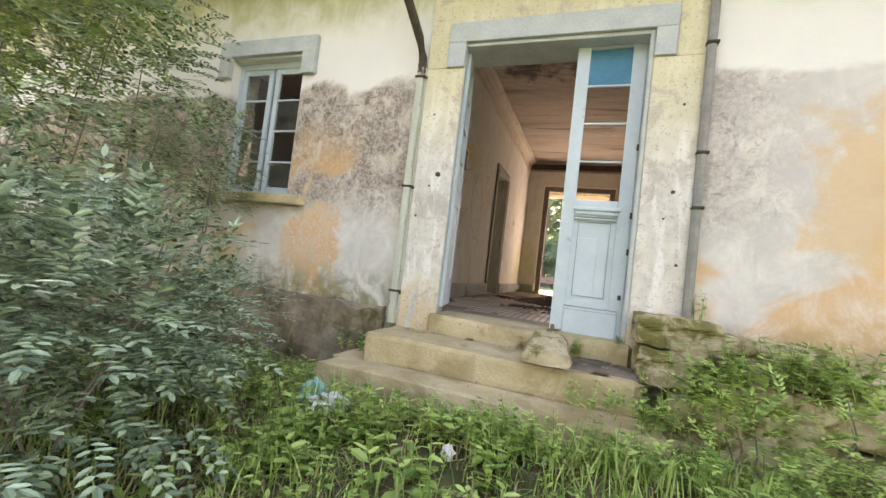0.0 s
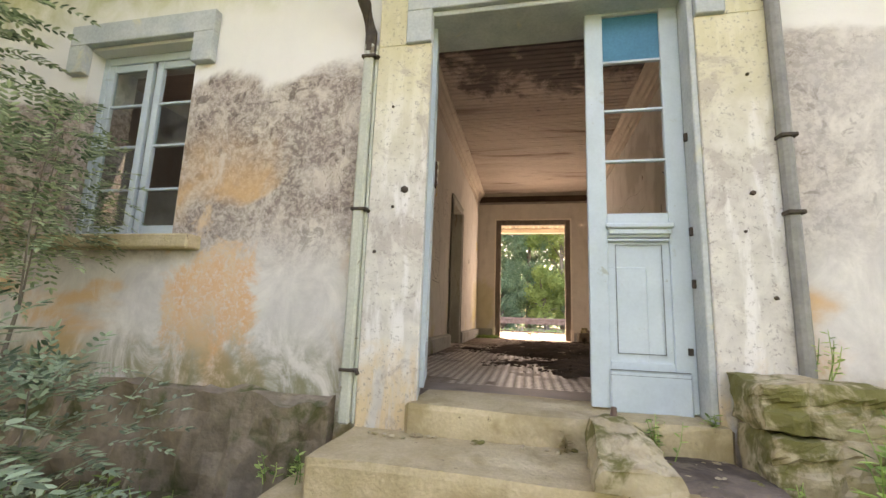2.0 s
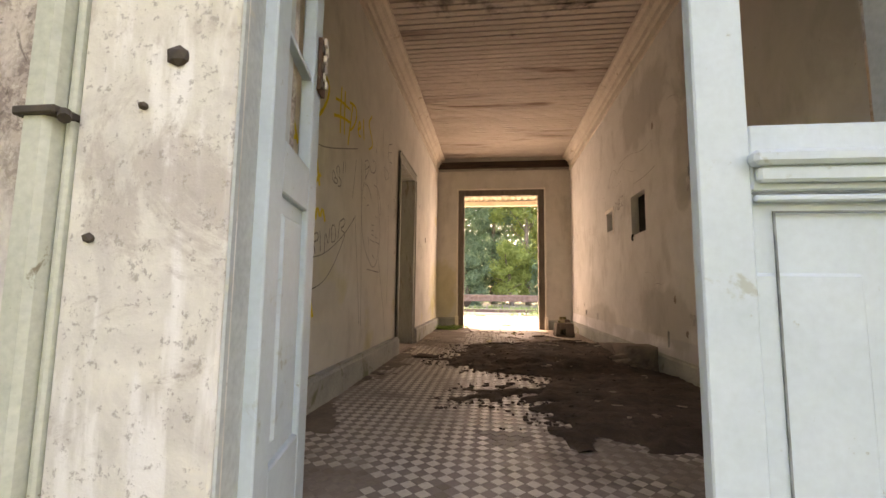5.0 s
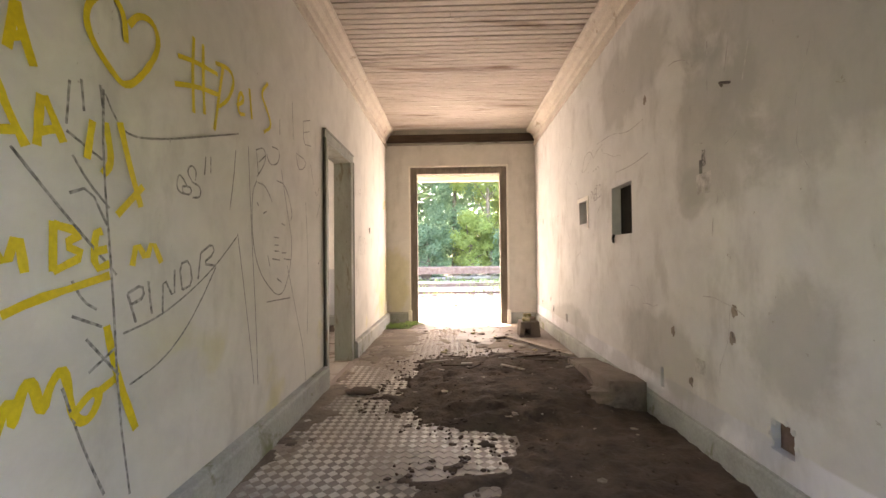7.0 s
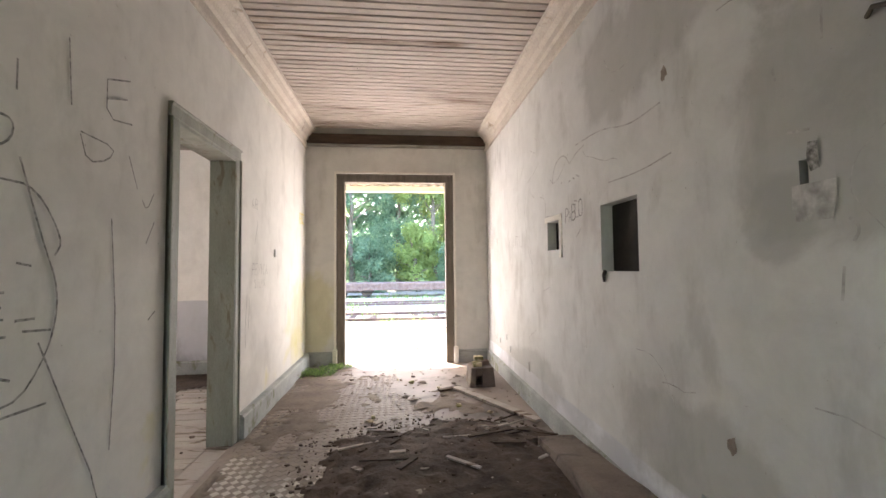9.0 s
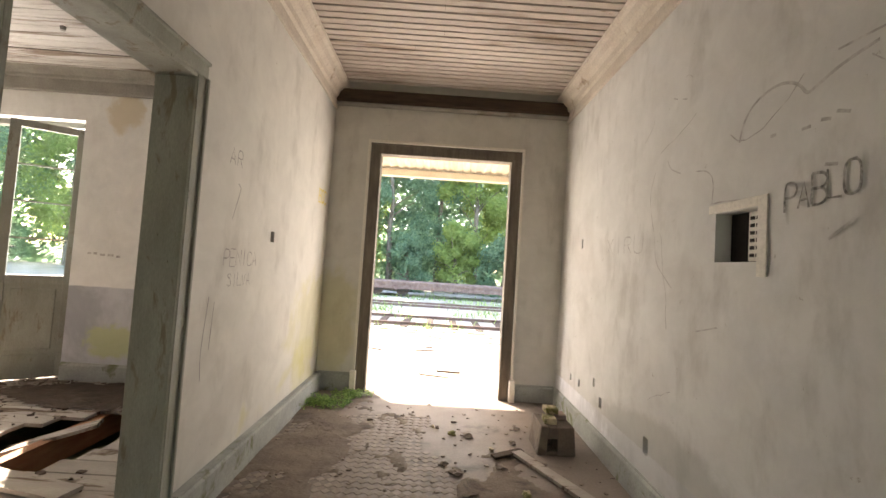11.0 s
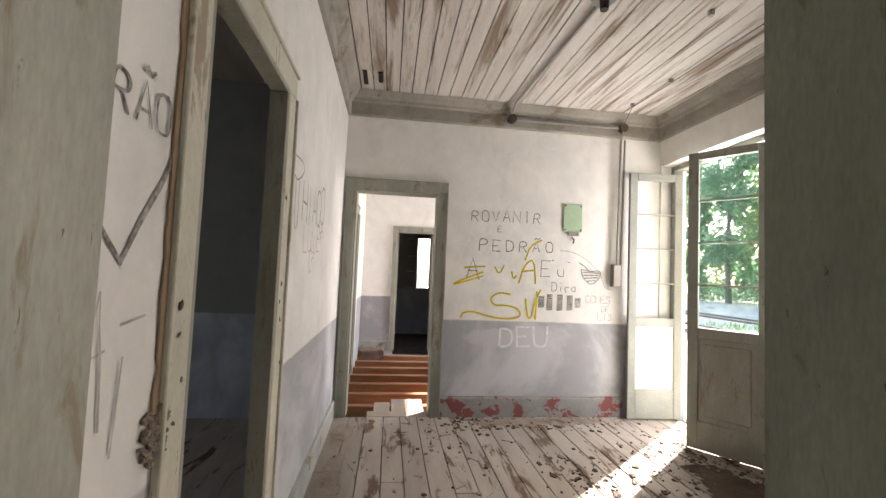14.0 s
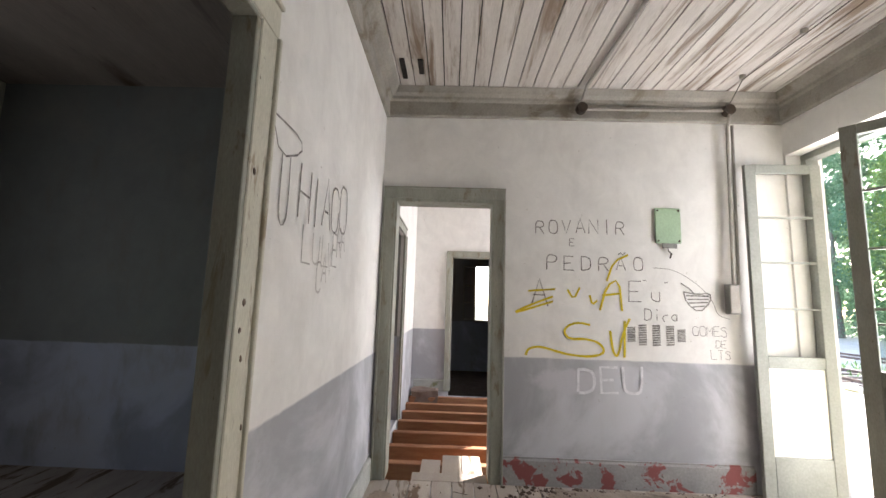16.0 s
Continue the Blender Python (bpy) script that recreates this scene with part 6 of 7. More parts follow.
thing("plaster_flakes", bm2, DUST, "pale plaster flakes strewn over the floorboards", "debris", kind="stuff")
# drifts of dirt, low and uneven
def drift(c, rx, ry, h, seed, label):
    bm = bmesh.new()
    k = 26
    g = []
    for j in range(k):
        row = []
        for i in range(k):
            u, v = -1 + 2 * i / (k - 1), -1 + 2 * j / (k - 1)
            x, y = c[0] + u * rx, c[1] + v * ry
            e = 1 - math.hypot(u, v) + 0.55 * noise.noise(Vector((x * 5, y * 5, seed)))
            row.append(bm.verts.new((x, y, 0.003 + h * min(1, e) * (0.6 + 0.8 * noise.noise(Vector((x * 16, y * 16, seed)))) + 0.004 if e > 0.1 else -0.02)))
        g.append(row)
    for a, b in zip(g, g[1:]):
        for i in range(k - 1):
            if min(q.co.z for q in (a[i], a[i + 1], b[i + 1], b[i])) > 0:
                bm.faces.new((a[i], a[i + 1], b[i + 1], b[i]))
    bmesh.ops.delete(bm, geom=[v for v in bm.verts if not v.link_faces], context="VERTS")
    if bm.faces:
        thing("dirt_drift", bm, MUD if h > 0.015 else DUST, label, "dirt", "dirt drifts", smooth=True)


for c, rx, ry, h, s in (((-3.68, 5.9), 0.13, 0.9, 0.012, 1), ((-1.9, 6.85), 0.9, 0.42, 0.02, 2), ((-1.2, 6.9), 0.8, 0.45, 0.02, 5), ((-3.4, 4.0), 0.3, 0.1, 0.012, 6), ((-2.5, 4.0), 0.6, 0.1, 0.01, 7)):
    drift(c, rx, ry, h, s, "dark dirt drifted over the floorboards")

for k, (x, z) in enumerate(((-0.715, 1.34), (-0.705, 1.34), (-0.71, 1.27), (-0.69, 1.06), (-0.715, 1.065), (-0.74, 1.16), (-0.70, 0.85), (-1.60, 1.28), (-1.62, 1.20), (-1.61, 1.36), (-1.66, 1.0), (-1.60, 1.75))):
    bm = bmesh.new()
    lump(bm, (x, 3.869, z), (rng.uniform(0.004, 0.009), 0.004, rng.uniform(0.006, 0.014)), k * 2.1, cuts=1, rough=0.8)
    thing("paint_chip", bm, EARTHY, "dark chip in the pale frame paint", "chip", "frame chips")

# next room: bare joists, a few boards left at the door
NEXT = empty("floor_next_room", "bare red-brown floor joists with most boards gone", "floor", kind="structure")
for i in range(7):
    x = -4.32 - i * 0.44
    part("joist", boxed(x - 0.045, x + 0.045, 3.87, 7.41, -0.27, -0.035, 0.006), JOIST, NEXT)
for y0, x0 in ((4.25, -4.30), (4.43, -4.42), (4.60, -4.42)):
    part("plank", boxed(x0, -3.99, y0, y0 + 0.165, -0.032, 0.0, 0.003), PLANK, NEXT)
for a, b, y0, y1 in ((-7.2, -4.05, 3.87, 3.95),):
    part("ledger", boxed(a, b, y0, y1, -0.3, -0.16, 0.004), JOIST, NEXT)
thing("doorway_sill", boxed(-4.01, -3.85, 4.19, 4.79, -0.04, 0.002, 0.003), PLANK, "worn wooden sill in the doorway", "sill", kind="structure")
thing("fallen_masonry", rough_block(-7.22, -6.9, 3.9, 4.3, -0.3, 0.06, 81, 0.05, 4), RUST, "reddish fallen masonry below the far wall", "rubble")

# green electric box, heart plate, switch box, conduits
gb = empty("fuse_box", "pale green metal fuse box plate with a loose cable", "fuse box")
part("plate", boxed(-3.848, -3.833, 6.145, 6.357, 1.925, 2.222, 0.006), GREENBOX, gb)
for y, z in ((6.165, 2.20), (6.337, 2.20), (6.165, 1.945), (6.337, 1.945)):
    bm = bmesh.new()
    tube(bm, [(-3.834, y, z), (-3.828, y, z)], 0.009, sides=6)
    part("screw", bm, IRON, gb)
part("terminal", boxed(-3.848, -3.83, 6.20, 6.32, 1.885, 1.925, 0.004), GREY_METAL, gb)
bm = bmesh.new()
tube(bm, [(-3.838, 6.24, 1.90), (-3.83, 6.245, 1.86), (-3.835, 6.27, 1.84), (-3.83, 6.255, 1.80)], 0.007, sides=6)
part("cable", bm, IRON, gb)
sb = empty("switch_box", "grey metal switch box under the conduit", "switch box")
part("box", boxed(-3.848, -3.79, 6.685, 6.78, 1.36, 1.60, 0.008), GREY_METAL, sb)
part("cover", boxed(-3.79, -3.784, 6.695, 6.77, 1.37, 1.59, 0.003), CONDUIT, sb)
cd = empty("conduit", "painted steel conduit from the ceiling lamp to the switch", "conduit")
bm = bmesh.new()
tube(bm, [(-3.80, 6.735, 1.60), (-3.80, 6.76, 2.92), (-3.775, 6.765, 2.98), (-3.775, 6.77, 3.07)], 0.013)
part("drop", bm, CONDUIT, cd)
bm = bmesh.new()
tube(bm, [(-3.82, 6.79, 1.60), (-3.82, 6.815, 2.95)], 0.012)
part("drop", bm, CONDUIT, cd)
bm = bmesh.new()
tube(bm, [(-3.795, 6.77, 3.07), (-3.795, 5.535, 3.062)], 0.013)
part("run", bm, CONDUIT, cd)
bm = bmesh.new()
tube(bm, [(-3.795, 5.535, 3.062), (-3.77, 5.535, 3.12), (-3.65, 5.54, 3.195), (-2.10, 5.60, 3.20)], 0.014)
part("run", bm, CONDUIT, cd)
for y, z in ((5.535, 3.062), (6.77, 3.07)):
    bm = bmesh.new()
    tube(bm, [(-3.815, y, z), (-3.755, y, z)], 0.045, sides=14)
    part("junction_box", bm, IRON, cd, "rusty round junction box")
lamp = empty("lamp_holder", "bare ceiling lamp holder with no bulb", "lamp")
bm = bmesh.new()
tube(bm, [(-2.03, 5.60, 3.218), (-2.03, 5.60, 3.185)], 0.085, 0.075, 18)
part("rose", bm, GREY_METAL, lamp)
bm = bmesh.new()
tube(bm, [(-2.03, 5.60, 3.185), (-2.03, 5.60, 3.12)], 0.03, 0.026, 12)
part("socket", bm, IRON, lamp)
for x, y in ((-2.05, 6.35), (-3.5, 6.7), (-2.95, 6.72)):
    hk = empty("ceiling_hook", "small porcelain cable knob on the ceiling boards", "cable knob", "ceiling knobs")
    bm = bmesh.new()
    tube(bm, [(x, y, 3.22), (x, y, 3.20), (x, y, 3.185)], 0.022, 0.018, 10)
    part("knob", bm, CONDUIT, hk)
bm = bmesh.new()
tube(bm, [(-3.79, 6.77, 3.10), (-3.5, 6.7, 3.185), (-2.95, 6.72, 3.185), (-0.3, 6.8, 3.19)], 0.004, sides=5)
thing("ceiling_wire", bm, IRON, "thin black wire strung along the ceiling", "wire")
# near-black strips draw the shade of gaps where ceiling boards have split
for x0, x1, y0, y1 in ((-3.62, -3.34, 4.02, 4.06), (-3.55, -3.35, 4.16, 4.20)):
    thing("split_strip", boxed(x0, x1, y0, y1, 3.208, 3.216), BACK, "near-black strip drawn as a split in the ceiling boards", "gap", "ceiling splits", "structure")
# wasp nest of mud on the casing
bm = bmesh.new()
for k in range(44):
    a, r = rng.uniform(0, 6.28), rng.uniform(0, 0.065)
    lump(bm, (-0.64 + math.cos(a) * r * 0.8, 3.868, 1.07 + math.sin(a) * r), (rng.uniform(0.004, 0.012), 0.008, rng.uniform(0.004, 0.012)), k * 1.9, cuts=2, rough=0.8)
thing("mud_nest", bm, DUST, "dried mud nest on the door frame", "nest", kind="stuff")
bm = bmesh.new()
edge = []
for k in range(46):
    z = 1.10 + k * 0.027
    w = 0.018 + 0.010 * noise.noise(Vector((k * 0.35, 0, 0))) + 0.008 * noise.noise(Vector((k * 1.1, 4, 0)))
    edge.append([bm.verts.new(q) for q in ((-0.652, 3.861, z), (-0.652, 3.868, z), (-0.650 + w, 3.866, z), (-0.650 + w * 1.05, 3.861, z))])
for a, b in zip(edge, edge[1:]):
    for i in range(3):
        bm.faces.new((a[i], b[i], b[i + 1], a[i + 1]))
bmesh.ops.recalc_face_normals(bm, faces=bm.faces)
thing("plaster_edge", bm, BARE_WOOD, "broken brown plaster edge beside the door frame", "plaster", kind="stuff")

# ---- drawings and words on the walls ----
LETTERS = {"A": "002640 1232", "B": "0006 063645443303 033342413000", "C": "4536160501103041", "D": "0006 062645412000", "E": "46060040 0333",
           "G": "453616050110304143 23", "H": "0006 4046 0343", "I": "2026", "J": "464130201001", "K": "0006 460340", "L": "060040", "M": "0006234640", "N": "00064046",
           "O": "16364541301001051636", "P": "00063645443303", "R": "00063645443303 2340", "S": "45361605143441301001", "T": "0646 2620", "U": "060110304146",
           "V": "062046", "X": "0046 0640", "Y": "062346 2320", "Z": "06460040", "Ã": "002640 1232 17283748", "Á": "002640 1232 2738", "É": "46060040 0333 2738",
           "l": "1626", "e": "0242331300102031", "u": "03011030 3330", "#": "1016 3036 0242 0444", "i": "2023 2526", "c": "3313020110 30", "a": "33130201103033 3330"}


def smooth_line(p, times=2):
    for _ in range(times):
        q = [p[0]]
        for a, b in zip(p, p[1:]):
            q += [a.lerp(b, 0.25), a.lerp(b, 0.75)]
        p = q + [p[-1]]
    return p


def ribbon(bm, pts, w, place, seed=0.0, lift=0.0):
    """A painted stroke: a thin raised band on the wall through 2D points."""
    k = len(pts)
    prev = None
    for i, p in enumerate(pts):
        d = (pts[min(i + 1, k - 1)] - pts[max(i - 1, 0)])
        d = d.normalized() if d.length else Vector((1, 0))
        s = Vector((-d.y, d.x)) * w * 0.5 * (1 + 0.25 * noise.noise(Vector((p.x * 20, p.y * 20, seed))))
        now = [bm.verts.new(place(*(p + s), 0.003 + lift + i * 0.00003)), bm.verts.new(place(*(p - s), 0.003 + lift + i * 0.00003))]
        if prev:
            bm.faces.new((prev[0], prev[1], now[1], now[0]))
        prev = now


def scrawl(wall, mat, place, lines, w, label, rounds=2, name="graffiti"):
    """Free strokes: strings of x,y pairs in metres."""
    bm = bmesh.new()
    for i, s in enumerate(lines):
        v = [float(t) for t in s.split()]
        pts = [Vector((v[j], v[j + 1])) for j in range(0, len(v), 2)]
        ribbon(bm, smooth_line(pts, rounds), w, place, i, i * 0.0002)
    return part(name, bm, mat, wall, label)


def word(wall, mat, place, text, u, v, size, w, label, seed=1, gap=1.25, tilt=0.0, wide=0.62, flip=1):
    rng = random.Random(seed)
    bm = bmesh.new()
    for i, ch in enumerate(text):
        if ch in LETTERS:
            du, dv, k = u + flip * i * size * wide * gap, v + tilt * i * size + rng.uniform(-0.04, 0.04) * size, rng.uniform(0.9, 1.1)
            for st in LETTERS[ch].split():
                pts = [Vector((du + flip * (int(st[j]) / 4 + rng.uniform(-0.03, 0.03)) * size * wide * k, dv + (int(st[j + 1]) / 6 + rng.uniform(-0.02, 0.02)) * size * k)) for j in range(0, len(st) - 1, 2)]
                ribbon(bm, smooth_line(pts, 2 if ch in "OCSGUDPBRJeuca" else 0), w, place, seed + i, 0.0002 * (i % 3))
    return part("graffiti", bm, mat, wall, label)


def on_c(u, v, o):
    return (o, u, v)


def on_e(u, v, o):
    return (2.60 - o, u, v)


def on_w(u, v, o):
    return (-3.85 + o, u, v)


def on_n(u, v, o):
    return (u, 7.25 - o, v)


def on_s(u, v, o):
    return (u, 3.86 + o, v)


YS, CH, PE = "yellow spray-paint", "grey charcoal", "thin pencil"
# corridor wall, yellow spray and charcoal
scrawl(WALL_C, YELLOW, on_c, ["1.01 1.79 1.01 1.71", "1.10 1.85 1.10 1.73", "1.10 1.85 1.18 1.86 1.21 1.81 1.15 1.73 1.01 1.64", "1.28 1.87 1.26 1.73", "1.28 1.87 1.30 1.79 1.33 1.71", "1.26 1.76 1.31 1.79", "0.93 1.71 0.94 1.69"], 0.028, "yellow sprayed capital letters", 2)
scrawl(WALL_C, YELLOW, on_c, ["1.66 1.95 1.65 2.05 1.60 2.09 1.54 2.06 1.49 1.97 1.51 1.89 1.59 1.82 1.66 1.78 1.76 1.89 1.83 2.02 1.80 2.10 1.72 2.09 1.67 2.02"], 0.026, "yellow sprayed heart", 2)
scrawl(WALL_C, YELLOW, on_c, ["2.05 2.18 2.04 2.01 2.05 1.83", "2.12 2.18 2.12 2.00 2.13 1.85", "1.94 2.04 2.06 2.07 2.24 2.09", "1.92 1.91 2.07 1.96 2.25 1.99", "2.29 2.16 2.25 1.98 2.21 1.80", "2.22 2.14 2.35 2.17 2.40 2.12 2.34 2.00 2.25 1.93", "2.42 2.00 2.50 2.05 2.47 2.10 2.43 2.04 2.44 1.96 2.51 1.98", "2.56 2.15 2.59 1.98", "2.80 2.28 2.70 2.18 2.77 2.12 2.86 2.02 2.74 1.95"], 0.022, "faded yellow sprayed tag", 2)
scrawl(WALL_C, YELLOW, on_c, ["0.92 1.37 0.92 1.41 0.94 1.40 0.98 1.35 1.02 1.32 1.09 1.33 1.20 1.38", "0.92 1.40 0.96 1.34 1.02 1.32 1.02 1.24 1.02 1.15 0.99 1.09 0.96 1.09", "1.18 1.64 1.23 1.65", "1.23 1.64 1.22 1.55 1.20 1.41", "1.23 1.64 1.27 1.55 1.31 1.48", "1.22 1.50 1.29 1.52", "1.35 1.64 1.34 1.49", "1.36 1.64 1.42 1.52", "1.34 1.53 1.41 1.56", "1.52 1.62 1.50 1.49", "1.57 1.63 1.60 1.50 1.56 1.45", "1.63 1.65 1.67 1.52 1.73 1.36", "1.62 1.32 1.74 1.44"], 0.027, "yellow sprayed letters on the wall", 2)
scrawl(WALL_C, YELLOW, on_c, ["1.09 1.22 1.06 1.10", "1.09 1.22 1.14 1.11", "1.06 1.14 1.12 1.16", "1.21 1.11 1.21 1.23 1.26 1.14 1.29 1.25 1.31 1.13", "1.39 1.28 1.39 1.13", "1.39 1.27 1.49 1.25 1.42 1.21 1.50 1.18 1.39 1.13", "1.56 1.26 1.53 1.25 1.53 1.13 1.59 1.15", "1.53 1.19 1.58 1.20", "1.69 1.14 1.71 1.23 1.76 1.16 1.79 1.24 1.84 1.15", "1.25 1.02 1.33 1.05 1.46 1.08 1.59 1.11"], 0.027, "yellow sprayed word with an underline", 1)
scrawl(WALL_C, YELLOW, on_c, ["0.94 0.63 0.99 0.63 1.04 0.67 1.09 0.73 1.12 0.87 1.12 0.96 1.15 0.93 1.18 0.78 1.21 0.62 1.23 0.70 1.27 0.80 1.28 0.76 1.28 0.71 1.30 0.80 1.33 0.84 1.36 0.71 1.38 0.80 1.43 0.85 1.45 0.68 1.51 0.64 1.56 0.72 1.52 0.74 1.45 0.68", "1.58 0.94 1.62 0.77 1.71 0.54", "1.53 0.72 1.64 0.76", "1.02 0.77 1.08 0.79 1.17 0.77"], 0.030, "yellow sprayed word in joined letters", 2)
scrawl(WALL_C, CHARCOAL, on_c, ["1.44 1.72 1.43 1.58", "1.48 1.74 1.49 1.64", "1.55 1.75 1.56 1.68", "1.43 1.56 1.56 1.50", "1.45 1.49 1.51 1.41 1.59 1.34", "1.44 1.37 1.51 1.40 1.58 1.28", "1.27 1.47 1.40 1.33 1.62 1.11", "1.45 1.10 1.49 1.03 1.54 1.00", "1.45 0.99 1.56 0.94", "1.50 0.91 1.63 0.76", "1.51 0.80 1.62 0.86", "1.42 0.78 1.49 0.57 1.57 0.38", "1.56 1.74 1.56 1.50 1.60 1.09 1.63 0.64 1.68 0.32"], 0.010, "grey charcoal hatching", 1)
scrawl(WALL_C, CHARCOAL, on_c, ["1.57 1.73 1.61 1.66 1.67 1.61 1.85 1.65 2.12 1.74 2.44 1.85", "1.65 0.90 1.82 0.93 2.01 1.01 2.21 1.12 2.42 1.28", "1.68 0.71 1.84 0.75 1.99 0.85 2.12 0.99 2.22 1.12"], 0.009, "grey charcoal outline of a wedge", 2)
scrawl(WALL_C, CHARCOAL, on_c, ["1.67 1.04 1.71 0.93", "1.67 1.04 1.74 1.07 1.75 1.02 1.69 1.00", "1.77 1.08 1.79 0.95", "1.85 0.95 1.85 1.10 1.92 0.99 1.92 1.12", "1.97 1.03 1.95 1.14 2.02 1.16 2.04 1.05 1.97 1.03", "2.08 1.07 2.10 1.19", "2.10 1.19 2.19 1.24 2.21 1.19 2.11 1.14 2.22 1.13"], 0.012, "grey scrawled letters", 1)
scrawl(WALL_C, CHARCOAL, on_c, ["2.04 1.51 2.00 1.55 2.03 1.59 2.07 1.57 2.06 1.52", "2.01 1.48 1.95 1.54 1.93 1.48 1.95 1.45 2.00 1.45", "2.04 1.51 2.10 1.50 2.10 1.45 2.04 1.44", "1.97 1.48 2.03 1.49 2.03 1.45 1.97 1.45 1.97 1.48", "2.14 1.65 2.13 1.56", "2.18 1.66 2.18 1.58", "2.35 1.42 2.39 1.60 2.41 1.75"], 0.009, "grey charcoal flower", 2)
scrawl(WALL_C, CHARCOAL, on_c, ["2.64 1.81 2.75 1.86 2.78 1.78 2.65 1.65", "2.65 1.80 2.67 1.67", "2.68 1.75 2.77 1.81", "2.86 1.89 2.98 1.90 2.96 1.80 2.83 1.76 2.78 1.82", "2.65 1.63 2.59 1.55 2.59 1.32 2.63 1.16 2.74 1.02 2.99 0.88 3.15 1.07 3.19 1.29 3.10 1.49 3.00 1.77", "2.66 1.62 2.76 1.62 2.86 1.53", "2.93 1.68 3.07 1.68 3.20 1.49 3.16 1.43", "2.65 1.50 2.67 1.48", "2.73 1.44 2.78 1.46", "3.00 1.40 3.06 1.39", "2.88 1.30 2.96 1.30", "2.89 1.25 2.95 1.25", "2.89 1.21 2.96 1.21", "3.00 1.20 3.08 1.20", "2.79 1.18 2.82 1.11", "2.85 1.16 2.97 1.15", "3.03 1.16 3.15 1.15", "2.92 1.03 2.99 1.00", "2.77 0.89 3.14 0.88"], 0.009, "thin charcoal doodle of curls and dashes", 2)
scrawl(WALL_C, CHARCOAL, on_c, ["2.55 1.81 2.57 1.52 2.60 1.17 2.64 0.76 2.66 0.41", "2.43 1.30 2.50 0.99 2.58 0.61 2.61 0.43", "3.10 1.11 3.28 0.72 3.41 0.45 3.46 0.16", "3.47 1.61 3.52 1.06 3.49 0.56", "3.20 2.31 3.22 2.04", "2.98 2.11 2.98 2.00", "3.42 2.24 3.42 2.06 3.60 2.09", "3.42 2.24 3.58 2.30", "3.42 2.15 3.56 2.20", "3.27 1.94 3.31 1.83 3.44 1.87 3.48 1.94 3.27 1.95", "3.58 1.93 3.65 1.78", "3.73 1.51 3.80 1.63", "3.76 1.11 3.82 1.15", "3.69 1.73 3.73 1.68 3.79 1.78"], 0.008, "grey charcoal strokes and letters", 1)
scrawl(WALL_C, SMUDGE, on_c, ["0.93 0.97 0.95 0.89 0.98 0.74 1.00 0.62"], 0.03, "broad grey smear", 1)
scrawl(WALL_C, CHARCOAL, on_c, ["0.98 1.45 1.06 1.42 1.15 1.32", "1.15 1.32 1.14 1.50 1.24 1.70 1.22 1.83 1.17 1.89", "1.00 1.57 1.04 1.56 1.07 1.61 1.09 1.59 1.13 1.64"], 0.007, "thin grey charcoal arcs", 2)
# farther along the corridor
word(WALL_C, PENCIL, on_c, "PENICA", 5.30, 1.32, 0.10, 0.006, "faint pencil words", 14, 1.2, 0.01)
word(WALL_C, PENCIL, on_c, "SILVA", 5.36, 1.20, 0.08, 0.006, "faint pencil words", 15, 1.25)
word(WALL_C, PENCIL, on_c, "AR", 5.28, 1.92, 0.10, 0.006, "faint pencil letters", 16, 1.4)
scrawl(WALL_C, PENCIL, on_c, ["5.36 1.60 5.42 1.75 5.44 1.80 5.40 1.82", "5.18 1.15 5.14 0.85 5.16 0.7", "5.24 1.12 5.22 0.86"], 0.007, "faint pencil strokes")
word(WALL_C, YELLOW, on_c, "ECC", 7.05, 1.98, 0.12, 0.014, "small yellow sprayed letters", 17, 1.2)
# right corridor wall
for t, u, v, s, sd in (("PABLO", 4.51, 1.70, 0.11, 21),):
    word(WALL_E, CHARCOAL, on_e, t, u, v, s, 0.010, "smudged dark charcoal letters", sd, 1.1, 0.06, 0.5, -1)
word(WALL_E, SMUDGE, on_e, "XIRU", 6.22, 1.58, 0.13, 0.008, "faint scratched letters", 22, 1.3, 0, 0.9, -1)
scrawl(WALL_E, SMUDGE, on_e, ["4.77 2.06 4.75 2.14 4.69 2.21 4.59 2.24 4.51 2.23 4.45 2.19 4.42 2.14 4.39 2.15 4.29 2.19 4.16 2.21", "4.59 2.03 4.56 2.03", "4.44 2.01 4.40 2.01", "4.36 2.02 4.32 2.01", "4.30 2.03 4.25 2.01", "4.34 1.85 4.29 1.84", "4.32 1.58 4.23 1.64"], 0.013, "charcoal arcs and dashes")
scrawl(WALL_E, SMUDGE, on_e, ["4.95 1.80 4.94 1.92 4.99 1.98 5.09 2.00", "5.51 2.09 5.57 1.96 5.54 1.81 5.49 1.67 5.47 1.51 5.36 1.42 5.28 1.36", "4.96 1.80 4.83 1.80 4.65 1.77 4.60 1.73 4.58 1.54 4.59 1.45", "5.21 2.58 5.18 2.58 5.15 2.55", "5.33 2.50 5.29 2.48", "5.24 2.46 5.19 2.44", "5.66 2.33 5.58 2.38 5.54 2.44", "5.37 2.13 5.34 2.07 5.23 2.02", "6.52 2.42 6.48 2.25", "4.88 1.19 4.99 1.16 5.07 1.14"], 0.007, "thin scratched outlines")
scrawl(WALL_E, SMUDGE, on_e, ["4.30 2.25 3.90 2.24 3.60 2.15 3.31 2.17", "3.84 1.88 3.51 1.87 3.24 1.90", "2.70 2.04 2.69 1.99", "2.48 1.50 2.45 1.47 2.47 1.43", "2.50 1.36 2.51 1.26", "2.34 2.29 2.38 2.11", "2.20 2.19 2.25 2.01", "2.52 2.34 2.53 2.05", "2.66 1.80 2.58 1.79"], 0.009, "thin scratched arcs")
